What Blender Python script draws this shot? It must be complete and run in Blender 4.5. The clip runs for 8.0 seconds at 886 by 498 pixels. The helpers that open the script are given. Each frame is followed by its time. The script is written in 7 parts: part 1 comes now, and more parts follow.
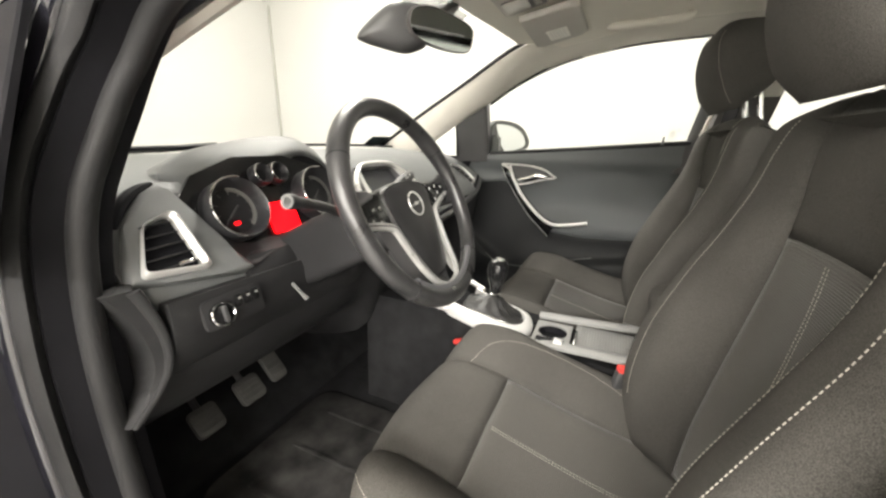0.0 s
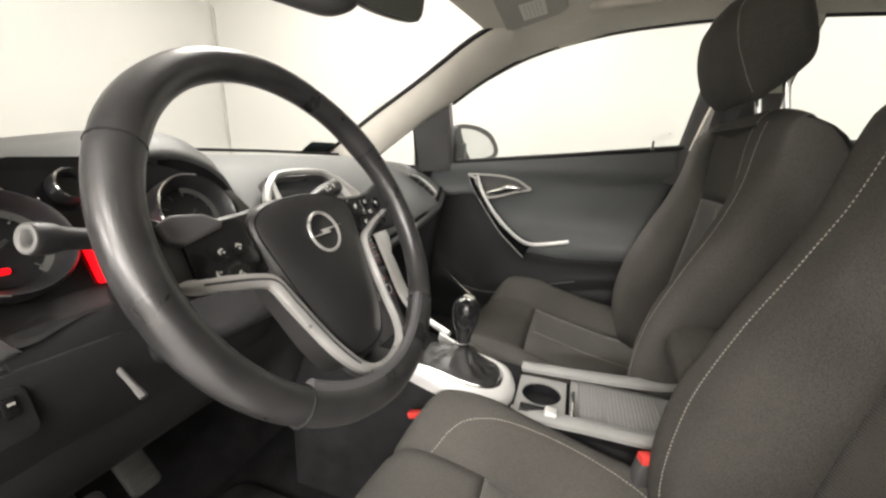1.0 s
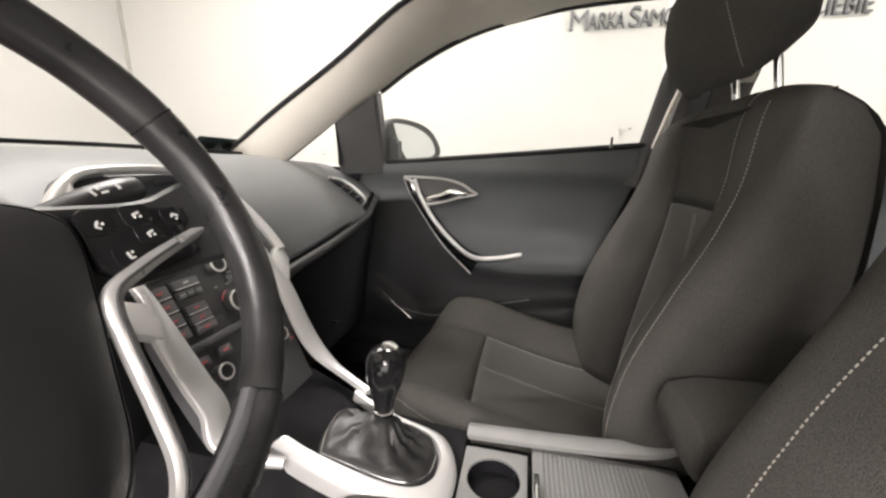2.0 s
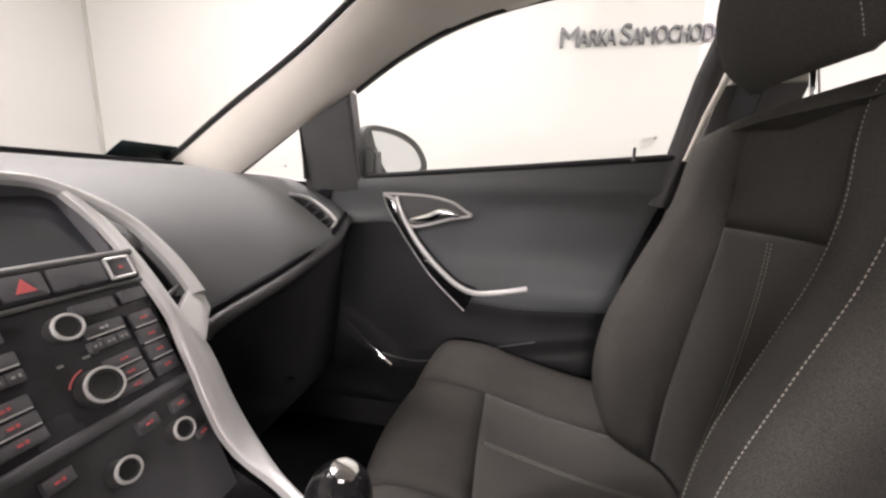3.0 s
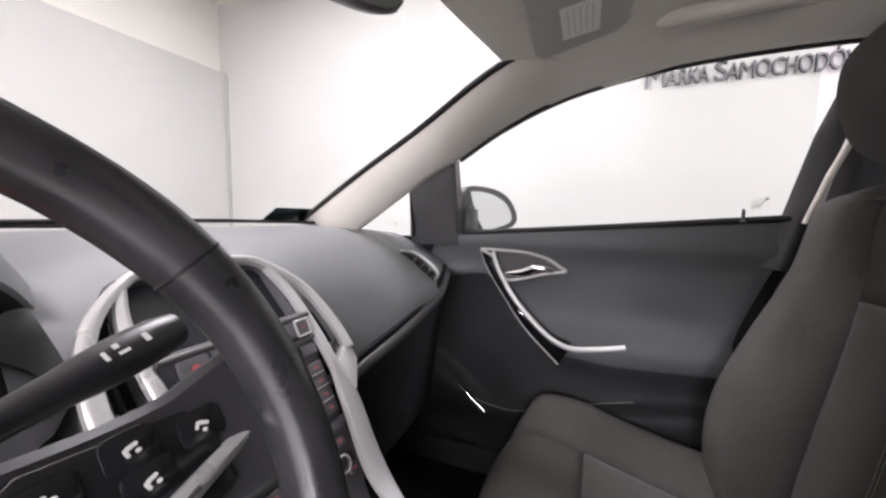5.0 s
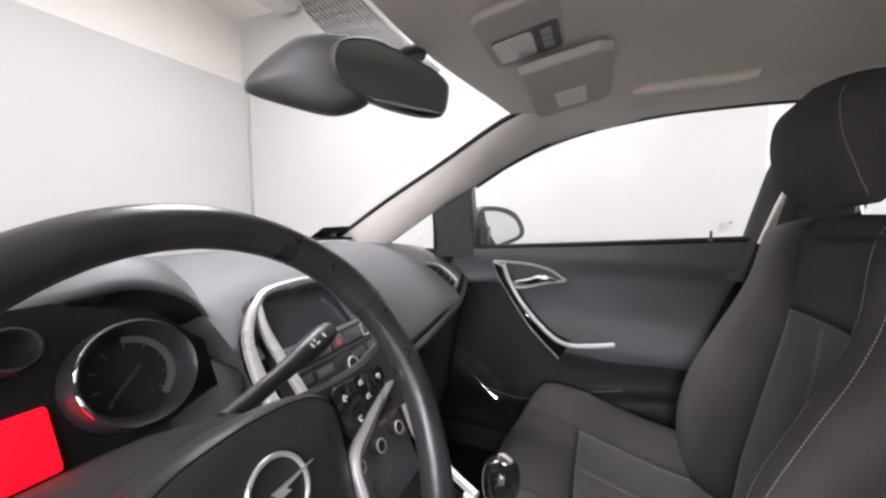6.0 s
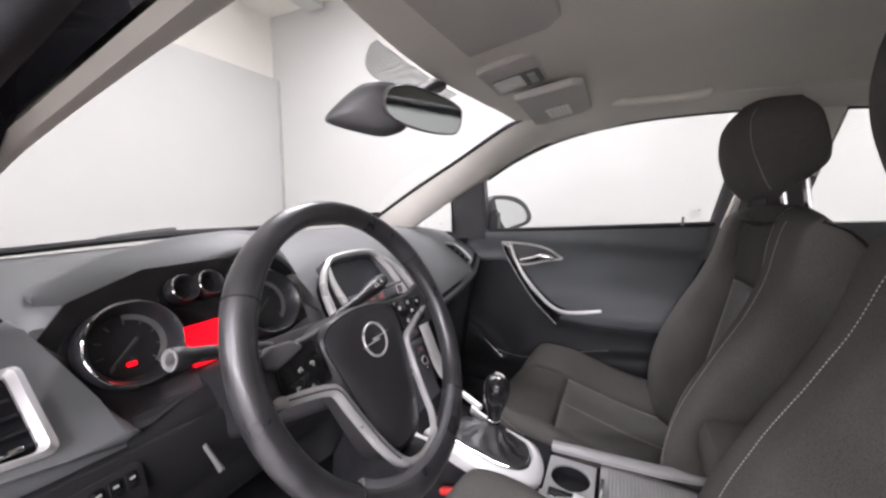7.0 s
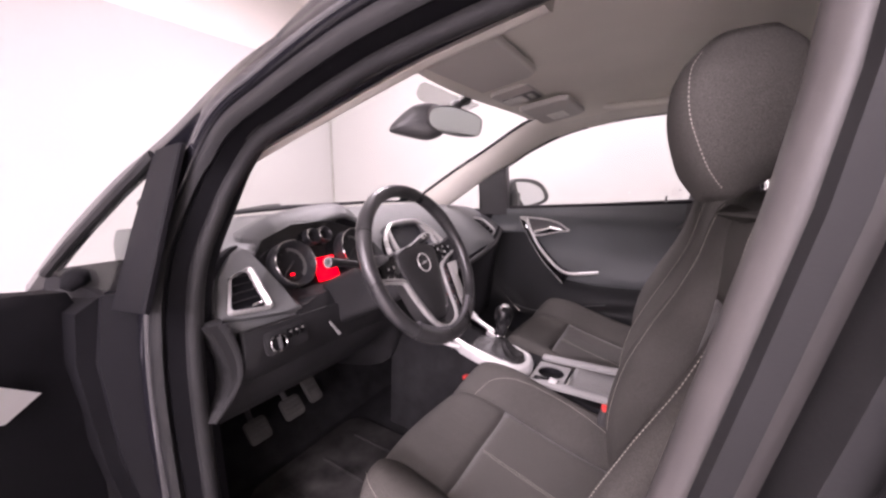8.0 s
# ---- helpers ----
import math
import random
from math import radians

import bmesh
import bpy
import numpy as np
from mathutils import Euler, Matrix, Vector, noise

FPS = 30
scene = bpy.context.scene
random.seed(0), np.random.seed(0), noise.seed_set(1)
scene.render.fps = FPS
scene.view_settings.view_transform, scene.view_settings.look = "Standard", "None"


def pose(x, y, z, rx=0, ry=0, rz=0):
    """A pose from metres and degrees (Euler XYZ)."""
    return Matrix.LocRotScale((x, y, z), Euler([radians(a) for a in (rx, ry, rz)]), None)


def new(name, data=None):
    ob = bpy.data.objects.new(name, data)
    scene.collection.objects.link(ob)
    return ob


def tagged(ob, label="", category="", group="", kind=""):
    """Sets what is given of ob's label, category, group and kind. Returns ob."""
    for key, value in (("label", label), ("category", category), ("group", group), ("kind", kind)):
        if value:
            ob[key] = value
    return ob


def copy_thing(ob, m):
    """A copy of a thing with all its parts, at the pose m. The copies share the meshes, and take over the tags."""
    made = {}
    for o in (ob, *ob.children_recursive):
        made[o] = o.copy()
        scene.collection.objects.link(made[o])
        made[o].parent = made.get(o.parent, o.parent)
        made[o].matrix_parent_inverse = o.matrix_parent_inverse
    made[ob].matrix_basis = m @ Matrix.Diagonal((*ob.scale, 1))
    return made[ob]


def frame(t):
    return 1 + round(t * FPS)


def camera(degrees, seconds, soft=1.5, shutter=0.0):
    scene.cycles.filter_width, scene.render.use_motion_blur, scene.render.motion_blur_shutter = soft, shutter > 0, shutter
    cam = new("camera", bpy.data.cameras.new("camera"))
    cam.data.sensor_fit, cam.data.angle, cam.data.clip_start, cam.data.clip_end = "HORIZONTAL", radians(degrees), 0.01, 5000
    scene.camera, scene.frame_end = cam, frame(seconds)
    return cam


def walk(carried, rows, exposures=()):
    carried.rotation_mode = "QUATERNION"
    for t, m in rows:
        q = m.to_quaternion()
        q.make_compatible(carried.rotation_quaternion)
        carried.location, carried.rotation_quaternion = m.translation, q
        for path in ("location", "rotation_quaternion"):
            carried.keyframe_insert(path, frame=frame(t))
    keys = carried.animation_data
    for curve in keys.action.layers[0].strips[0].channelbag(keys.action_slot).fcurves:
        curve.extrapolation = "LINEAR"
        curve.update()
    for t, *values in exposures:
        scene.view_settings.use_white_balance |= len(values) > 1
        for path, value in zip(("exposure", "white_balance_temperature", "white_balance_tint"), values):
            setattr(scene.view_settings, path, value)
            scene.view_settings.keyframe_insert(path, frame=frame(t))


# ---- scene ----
cam = camera(100.9, 8.0, soft=2.5)
METRES, EYE, TILT, LEAN, TURN, OX, OY = 1.75, 1.05, -16.4, -0.7, 25.0, 0.0, -0.94
ROWS = [
    (0.0, 0.0, 0.0, 0.0, 0.0, 0.0, -0.0),
    (0.5, 0.0079, 0.0799, 0.0204, -1.61, 1.3, 0.69),
    (1.0, 0.0254, 0.1484, 0.0267, -4.72, 2.01, 1.46),
    (1.5, 0.0473, 0.2131, 0.0386, -8.35, 2.54, 2.39),
    (2.0, 0.0771, 0.2697, 0.0473, -11.64, 2.82, 3.39),
    (3.5, 0.0842, 0.4122, 0.0803, -14.04, 7.75, 3.42),
    (4.0, 0.0666, 0.4099, 0.0983, -9.51, 9.75, 2.2),
    (4.5, 0.0632, 0.3828, 0.0979, -5.2, 10.86, 1.13),
    (6.0, 0.0257, 0.2313, 0.1066, -2.04, 10.87, 0.8),
    (6.5, 0.0241, 0.163, 0.0898, -0.98, 10.22, 0.48),
    (7.0, 0.0264, 0.098, 0.0719, 0.81, 8.78, -0.09),
    (7.5, 0.0313, -0.0054, 0.0417, 3.89, 7.15, -0.91),
    (8.0, 0.0523, -0.1045, 0.015, 6.41, 5.91, -1.44),
]
walk(cam, [(t, pose(OX, OY, EYE, TILT, LEAN, TURN) @ pose(METRES * x, METRES * y, METRES * z, 90 + pitch, roll, yaw)) for t, x, y, z, yaw, pitch, roll in ROWS],
     exposures=[(0.0, 2.6, 6800, 10), (0.5, 2.4, 6800, 11), (2.0, 2.25, 6700, 16), (3.5, 2.15, 6500, 23), (4.5, 2.1, 6200, 23), (6.5, 2.1, 6100, 22), (7.0, 2.1, 6100, 22), (7.5, 2.15, 6250, 30), (8.0, 2.2, 6450, 40)])

# ---- world and light ----
world = bpy.data.worlds.new("world")
scene.world = world
world.use_nodes = True
world.node_tree.nodes["Background"].inputs[0].default_value = (0.9, 0.93, 1.0, 1)
world.node_tree.nodes["Background"].inputs[1].default_value = 0.3


def ceiling_lamp(x, y, power):
    data = bpy.data.lights.new("ceiling_light", "AREA")
    data.shape, data.size, data.size_y, data.energy = "RECTANGLE", 2.0, 0.5, power
    data.color = (1.0, 0.985, 0.96)
    ob = new("ceiling_light", data)
    ob.matrix_world = pose(x, y, 3.28)
    return ob


# x, y, power; assumed lamps out of view, placed to light cabin and walls
LAMPS = [(-2.4, -6.8, 105), (0.6, -6.8, 135), (3.4, -6.8, 110), (0.2, -3.6, 22), (-1.7, 1.2, 20), (2.4, 1.2, 10)]
for lx, ly, power in LAMPS:
    ceiling_lamp(lx, ly, power)


# ---- materials ----
def material(name, color, rough=0.5, metal=0.0, grain=0.0, scale=400.0, vary=0.12, patch_scale=6.0, spec=0.5, coat=0.0, weave=0.0):
    """A surface with fine relief at one scale and uneven colour at another."""
    m = bpy.data.materials.new(name)
    m.use_nodes = True
    nt = m.node_tree
    b = nt.nodes["Principled BSDF"]
    b.inputs["Roughness"].default_value = rough
    b.inputs["Metallic"].default_value = metal
    b.inputs["Specular IOR Level"].default_value = spec
    b.inputs["Coat Weight"].default_value = coat
    geo = nt.nodes.new("ShaderNodeTexCoord")
    n1 = nt.nodes.new("ShaderNodeTexNoise")
    n1.inputs["Scale"].default_value = patch_scale
    n1.inputs["Detail"].default_value = 5
    nt.links.new(geo.outputs["Object"], n1.inputs["Vector"])
    ramp = nt.nodes.new("ShaderNodeMapRange")
    ramp.inputs["From Min"].default_value, ramp.inputs["From Max"].default_value = 0.3, 0.7
    ramp.inputs["To Min"].default_value, ramp.inputs["To Max"].default_value = 1 - vary, 1 + vary
    nt.links.new(n1.outputs["Fac"], ramp.inputs["Value"])
    mul = nt.nodes.new("ShaderNodeVectorMath")
    mul.operation = "SCALE"
    mul.inputs[0].default_value = color
    nt.links.new(ramp.outputs["Result"], mul.inputs["Scale"])
    nt.links.new(mul.outputs["Vector"], b.inputs["Base Color"])
    r2 = nt.nodes.new("ShaderNodeMapRange")
    r2.inputs["From Min"].default_value, r2.inputs["From Max"].default_value = 0.3, 0.7
    r2.inputs["To Min"].default_value, r2.inputs["To Max"].default_value = max(0.02, rough - 0.07), min(1, rough + 0.07)
    nt.links.new(n1.outputs["Fac"], r2.inputs["Value"])
    nt.links.new(r2.outputs["Result"], b.inputs["Roughness"])
    if weave:
        nw = nt.nodes.new("ShaderNodeTexNoise")
        nw.inputs["Scale"].default_value = 900
        nw.inputs["Detail"].default_value = 3
        nt.links.new(geo.outputs["Object"], nw.inputs["Vector"])
        rw = nt.nodes.new("ShaderNodeMapRange")
        rw.inputs["From Min"].default_value, rw.inputs["From Max"].default_value = 0.35, 0.65
        rw.inputs["To Min"].default_value, rw.inputs["To Max"].default_value = 1 - weave, 1 + weave
        nt.links.new(nw.outputs["Fac"], rw.inputs["Value"])
        m2 = nt.nodes.new("ShaderNodeVectorMath")
        m2.operation = "SCALE"
        nt.links.new(mul.outputs["Vector"], m2.inputs[0])
        nt.links.new(rw.outputs["Result"], m2.inputs["Scale"])
        nt.links.new(m2.outputs["Vector"], b.inputs["Base Color"])
    if grain:
        n2 = nt.nodes.new("ShaderNodeTexNoise")
        n2.inputs["Scale"].default_value = scale
        n2.inputs["Detail"].default_value = 2
        nt.links.new(geo.outputs["Object"], n2.inputs["Vector"])
        bump = nt.nodes.new("ShaderNodeBump")
        bump.inputs["Strength"].default_value = grain
        bump.inputs["Distance"].default_value = 0.001
        nt.links.new(n2.outputs["Fac"], bump.inputs["Height"])
        nt.links.new(bump.outputs["Normal"], b.inputs["Normal"])
    return m


def woven(name, color, light, scale, axis):
    """Ribbed seat cloth: fine rows of weave with a lighter thread."""
    m = material(name, color, 0.92, 0, 0, vary=0.1, patch_scale=9, spec=0.2, weave=0.3)
    nt = m.node_tree
    b = nt.nodes["Principled BSDF"]
    b.inputs["Sheen Weight"].default_value = 0.25
    b.inputs["Sheen Roughness"].default_value = 0.4
    co = nt.nodes.new("ShaderNodeTexCoord")
    w1 = nt.nodes.new("ShaderNodeTexWave")
    w1.bands_direction = axis
    w1.inputs["Scale"].default_value = scale
    w1.inputs["Distortion"].default_value = 0.6
    w1.inputs["Detail Scale"].default_value = 8
    nt.links.new(co.outputs["Object"], w1.inputs["Vector"])
    w2 = nt.nodes.new("ShaderNodeTexNoise")
    w2.inputs["Scale"].default_value = scale * 6
    nt.links.new(co.outputs["Object"], w2.inputs["Vector"])
    add = nt.nodes.new("ShaderNodeMath")
    nt.links.new(w1.outputs["Fac"], add.inputs[0])
    nt.links.new(w2.outputs["Fac"], add.inputs[1])
    bump = nt.nodes.new("ShaderNodeBump")
    bump.inputs["Strength"].default_value = 0.5
    bump.inputs["Distance"].default_value = 0.0015
    nt.links.new(add.outputs[0], bump.inputs["Height"])
    nt.links.new(bump.outputs["Normal"], b.inputs["Normal"])
    mix = nt.nodes.new("ShaderNodeMix")
    mix.data_type = "RGBA"
    src = b.inputs["Base Color"].links[0].from_socket
    nt.links.new(w1.outputs["Fac"], mix.inputs["Factor"])
    nt.links.new(src, mix.inputs["A"])
    mix.inputs["B"].default_value = (*light, 1)
    nt.links.new(mix.outputs["Result"], b.inputs["Base Color"])
    return m


def pane(name, tint, gloss):
    """Clear glass with a faint tint and its own reflection."""
    m = bpy.data.materials.new(name)
    m.use_nodes = True
    nt = m.node_tree
    nt.nodes.remove(nt.nodes["Principled BSDF"])
    tr, gl, mx, fr, ma = (nt.nodes.new("ShaderNode" + k) for k in ("BsdfTransparent", "BsdfGlossy", "MixShader", "LayerWeight", "Math"))
    tr.inputs[0].default_value = (*tint, 1)
    gl.inputs["Roughness"].default_value = 0.03
    gl.inputs[0].default_value = (gloss, gloss, gloss, 1)
    fr.inputs["Blend"].default_value = 0.12
    ma.operation = "MULTIPLY_ADD"
    ma.inputs[1].default_value, ma.inputs[2].default_value = 0.12, 0.015
    nt.links.new(fr.outputs["Facing"], ma.inputs[0])
    nt.links.new(ma.outputs[0], mx.inputs[0])
    nt.links.new(tr.outputs[0], mx.inputs[1])
    nt.links.new(gl.outputs[0], mx.inputs[2])
    nt.links.new(mx.outputs[0], nt.nodes["Material Output"].inputs[0])
    return m


def dotted(name):
    """Dot screen printed on glass: clear between small grey dots."""
    m = bpy.data.materials.new(name)
    m.use_nodes = True
    nt = m.node_tree
    b = nt.nodes["Principled BSDF"]
    b.inputs["Base Color"].default_value = (0.12, 0.12, 0.12, 1)
    b.inputs["Roughness"].default_value = 0.6
    co = nt.nodes.new("ShaderNodeTexCoord")
    vo = nt.nodes.new("ShaderNodeTexVoronoi")
    vo.inputs["Scale"].default_value = 480
    vo.inputs["Randomness"].default_value = 0.0
    nt.links.new(co.outputs["Object"], vo.inputs["Vector"])
    lt = nt.nodes.new("ShaderNodeMath")
    lt.operation = "LESS_THAN"
    lt.inputs[1].default_value = 0.42
    nt.links.new(vo.outputs["Distance"], lt.inputs[0])
    nt.links.new(lt.outputs[0], b.inputs["Alpha"])
    return m


def glow(name, color, strength):
    m = bpy.data.materials.new(name)
    m.use_nodes = True
    b = m.node_tree.nodes["Principled BSDF"]
    b.inputs["Base Color"].default_value = (*color, 1)
    b.inputs["Emission Color"].default_value = (*color, 1)
    b.inputs["Emission Strength"].default_value = strength
    return m


DASH = material("soft_dash", (0.126, 0.132, 0.133), 0.5, 0, 0.35, 900, 0.1, 5)
PLASTIC = material("black_plastic", (0.058, 0.058, 0.059), 0.42, 0, 0.25, 700, 0.15, 8)
GLOSS = material("gloss_black", (0.012, 0.012, 0.013), 0.12, 0, 0, vary=0.1)
RUBBER = material("rubber", (0.02, 0.02, 0.021), 0.62, 0, 0.2, 300, 0.2, 12, 0.25)
DOORSKIN = material("door_trim", (0.104, 0.113, 0.116), 0.55, 0, 0.35, 800, 0.1, 4)
WHEELBLACK = material("wheel_black", (0.024, 0.024, 0.025), 0.42, 0, 0.12, 900, 0.15, 10)
# door trim again, darkened for the shade on the lower door
DOORSHADE = material("door_shaded_trim", (0.019, 0.020, 0.021), 0.55, 0, 0.3, 700, 0.12, 6, 0.25)
LOWTRIM = material("lower_trim", (0.020, 0.020, 0.021), 0.62, 0, 0.3, 600, 0.15, 7, 0.2)
SHUTBLACK = material("shut_black", (0.010, 0.010, 0.012), 0.7, 0, 0.1, 200, 0.2, 9, 0.12)
STACKFACE = material("stack_face", (0.062, 0.062, 0.068), 0.24, 0, 0.1, 700, 0.12, 10)
STACK = material("stack_grey", (0.125, 0.125, 0.132), 0.32, 0, 0.2, 700, 0.12, 10)
MAT = material("rubber_mat", (0.034, 0.033, 0.032), 0.75, 0, 0.3, 120, 0.75, 14, 0.2)
LEATHER = material("wheel_leather", (0.032, 0.032, 0.033), 0.32, 0, 0.12, 380, 0.45, 18, 0.6)
BOOT = material("boot_leather", (0.03, 0.03, 0.03), 0.45, 0, 0.5, 160, 0.2, 20)
SILVER = material("satin_silver", (0.73, 0.73, 0.72), 0.34, 0.35, 0, vary=0.05)
BOWSILVER = material("bow_silver", (0.56, 0.56, 0.55), 0.33, 0.5, 0, vary=0.1, patch_scale=30)
CHROME = material("chrome", (0.8, 0.8, 0.8), 0.1, 1.0, 0, vary=0.03)
LINER = material("roof_cloth", (0.72, 0.69, 0.62), 0.9, 0, 0.5, 900, 0.06, 3, 0.2)
VISORGREY = material("visor_grey", (0.50, 0.485, 0.45), 0.8, 0, 0.3, 900, 0.06, 5, 0.2)
PILLARTRIM = material("pillar_trim", (0.62, 0.595, 0.54), 0.7, 0, 0.25, 700, 0.06, 5, 0.3)
CLOTH = material("seat_cloth", (0.076, 0.073, 0.067), 0.92, 0, 0.9, 900, 0.14, 7, 0.15, weave=0.32)
INSERT = woven("seat_insert_cloth", (0.075, 0.072, 0.066), (0.094, 0.090, 0.082), 85, "X")
BACKCLOTH = woven("back_insert_cloth", (0.075, 0.072, 0.066), (0.094, 0.090, 0.082), 85, "Z")
THREAD = material("thread", (0.42, 0.40, 0.35), 0.8, 0, 0, vary=0.1)
CARPET = material("carpet", (0.018, 0.018, 0.019), 0.95, 0, 0.8, 500, 0.3, 20, 0.1)
PAINT = material("black_paint", (0.012, 0.012, 0.016), 0.18, 0, 0, vary=0.1, coat=0.6)
# black door paint lightened to carry the white wall's reflection
DOOREDGE = material("door_edge_reflection", (0.06, 0.057, 0.062), 0.26, 0, 0.05, 60, 0.5, 7, 0.6, 0.6)
POSTGREY = material("pillar_grey", (0.085, 0.079, 0.078), 0.45, 0, 0.1, 300, 0.15, 6)
WALL = material("white_wall", (0.52, 0.513, 0.50), 0.8, 0, 0.15, 90, 0.02, 1.5, 0.3)
CEIL = material("ceiling_paint", (0.76, 0.735, 0.69), 0.85, 0, 0.15, 60, 0.03, 1.0, 0.3)
FLOOR = material("floor_tile", (0.42, 0.41, 0.39), 0.3, 0, 0.1, 40, 0.08, 1.2)
LETTER = material("grey_letter", (0.12, 0.12, 0.13), 0.4, 0.3, 0)
LABEL = material("label_white", (0.82, 0.81, 0.75), 0.6, 0, 0, vary=0.04)
TRAYGREY = material("tray_grey", (0.26, 0.262, 0.255), 0.38, 0, 0.2, 500, 0.1, 12)
LABELGREY = material("label_grey", (0.4, 0.4, 0.37), 0.6, 0, 0, vary=0.1)
REDCAP = material("red_plastic", (0.75, 0.06, 0.05), 0.45, 0, 0, vary=0.05)
REDGLOW = glow("red_display", (1.0, 0.002, 0.006), 0.5)
REDMARK = glow("red_marks", (0.5, 0.10, 0.10), 0.07)
WHITEMARK = material("white_marks", (0.75, 0.75, 0.73), 0.5, 0, 0, vary=0.03)
SCREEN = material("dark_screen", (0.042, 0.045, 0.053), 0.16, 0, 0, vary=0.05, spec=0.5)
DIAL = material("dial_face", (0.02, 0.02, 0.022), 0.35, 0, 0, vary=0.1)
# paler grey for the lit side of the dial's cone
DIALLIGHT = material("dial_lit_crescent", (0.20, 0.20, 0.195), 0.4, 0.4, 0, vary=0.1)
GREENCARD = material("dark_green_card", (0.03, 0.05, 0.05), 0.5, 0, 0, vary=0.1)
PEDAL = material("pedal_rubber", (0.055, 0.055, 0.052), 0.6, 0, 0.4, 200, 0.25, 30)
MIRROR = material("mirror_glass", (0.75, 0.77, 0.78), 0.02, 1.0, 0, vary=0.01)
DIMMIRROR = material("dimming_mirror", (0.5, 0.53, 0.53), 0.02, 1.0, 0, vary=0.01)
FRIT = dotted("dot_screen")
GLASS = pane("window_glass", (0.93, 0.95, 0.93), 0.9)
WSGLASS = pane("windscreen_glass", (0.93, 0.945, 0.925), 0.8)
STALKGREY = material("stalk_grey", (0.13, 0.13, 0.127), 0.5, 0, 0, vary=0.08)
LAMPGLASS = material("lamp_lens", (0.75, 0.75, 0.7), 0.2, 0, 0, vary=0.03)
LAMPPANEL = glow("lamp_panel", (1.0, 0.965, 0.92), 4.0)


# ---- mesh helpers ----
def thing(name, base, label, category, group="", kind=""):
    ob = new(name)
    ob.empty_display_size = 0.05
    ob.location = base
    return tagged(ob, label, category, group, kind)


def part(name, bm, mat, parent=None, label="", angle=42, smooth=True):
    """One bmesh as one mesh object, under a thing or a part."""
    bmesh.ops.recalc_face_normals(bm, faces=bm.faces)
    me = bpy.data.meshes.new(name)
    bm.to_mesh(me)
    bm.free()
    me.materials.append(mat)
    if smooth:
        for p in me.polygons:
            p.use_smooth = True
        me.set_sharp_from_angle(angle=radians(angle))
    ob = new(name, me)
    if parent is not None:
        ob.parent = parent
        if parent.data is None:
            ob.matrix_parent_inverse = Matrix.Translation(-parent.location)
    if label:
        ob["label"] = label
    return ob


def spline(pts, n):
    """n points along a smooth curve through pts."""
    p = [Vector(a) for a in pts]
    p = [2 * p[0] - p[1]] + p + [2 * p[-1] - p[-2]]
    out, segs = [], len(p) - 3
    for i in range(n):
        u = i / (n - 1) * segs
        k = min(int(u), segs - 1)
        t = u - k
        a, b, c, d = p[k:k + 4]
        out.append(0.5 * ((2 * b) + (c - a) * t + (2 * a - 5 * b + 4 * c - d) * t * t + (3 * b - a - 3 * c + d) * t ** 3))
    return out


def lerp_table(table, x):
    """Linear reading of a table of (x, value...)."""
    if x <= table[0][0]:
        return table[0][1:]
    for a, b in zip(table, table[1:]):
        if x <= b[0]:
            t = (x - a[0]) / (b[0] - a[0])
            t = t * t * (3 - 2 * t)
            return tuple(p + (q - p) * t for p, q in zip(a[1:], b[1:]))
    return table[-1][1:]


def loft(bm, rings, closed=True, caps=True):
    vs = [[bm.verts.new(p) for p in r] for r in rings]
    n = len(rings[0])
    for a, b in zip(vs, vs[1:]):
        for i in range(n if closed else n - 1):
            j = (i + 1) % n
            bm.faces.new((a[i], a[j], b[j], b[i]))
    if caps and closed:
        bm.faces.new(vs[0][::-1])
        bm.faces.new(vs[-1])
    return vs


def box(bm, size, m, bevel=0.0, seg=2):
    r = bmesh.ops.create_cube(bm, size=1.0, matrix=m @ Matrix.Diagonal((*size, 1)))
    if bevel:
        es = list({e for v in r["verts"] for e in v.link_edges})
        bmesh.ops.bevel(bm, geom=es, offset=bevel, segments=seg, affect="EDGES", profile=0.5)


def tube(bm, pts, r, n=10, squash=1.0, up=(0, 0, 1), caps=True):
    """A rod along pts; r may be a list; squash flattens it across."""
    pts = [Vector(p) for p in pts]
    rings = []
    for i, p in enumerate(pts):
        d = (pts[min(i + 1, len(pts) - 1)] - pts[max(i - 1, 0)]).normalized()
        s = d.cross(Vector(up))
        s = s.normalized() if s.length > 1e-5 else Vector((1, 0, 0))
        w = s.cross(d).normalized()
        rr = r[i] if isinstance(r, (list, tuple)) else r
        rings.append([p + s * (math.cos(a) * rr) + w * (math.sin(a) * rr * squash) for a in (2 * math.pi * k / n for k in range(n))])
    loft(bm, rings, True, caps)


def ribbon(bm, pts, normals, w, t):
    """A flat band w wide and t thick along pts, facing the normals, with eased edges."""
    pts = [Vector(p) for p in pts]
    rings = []
    for i, p in enumerate(pts):
        d = (pts[min(i + 1, len(pts) - 1)] - pts[max(i - 1, 0)]).normalized()
        nn = Vector(normals[i] if isinstance(normals, list) else normals)
        nn = (nn - d * nn.dot(d)).normalized()
        s = d.cross(nn)
        ww = w[i] if isinstance(w, list) else w
        e = min(t, ww) * 0.3
        sec = [(-ww / 2, 0), (-ww / 2, t - e), (-ww / 2 + e, t), (0, t * 1.1), (ww / 2 - e, t), (ww / 2, t - e), (ww / 2, 0)]
        rings.append([p + s * a + nn * b for a, b in sec])
    loft(bm, rings)


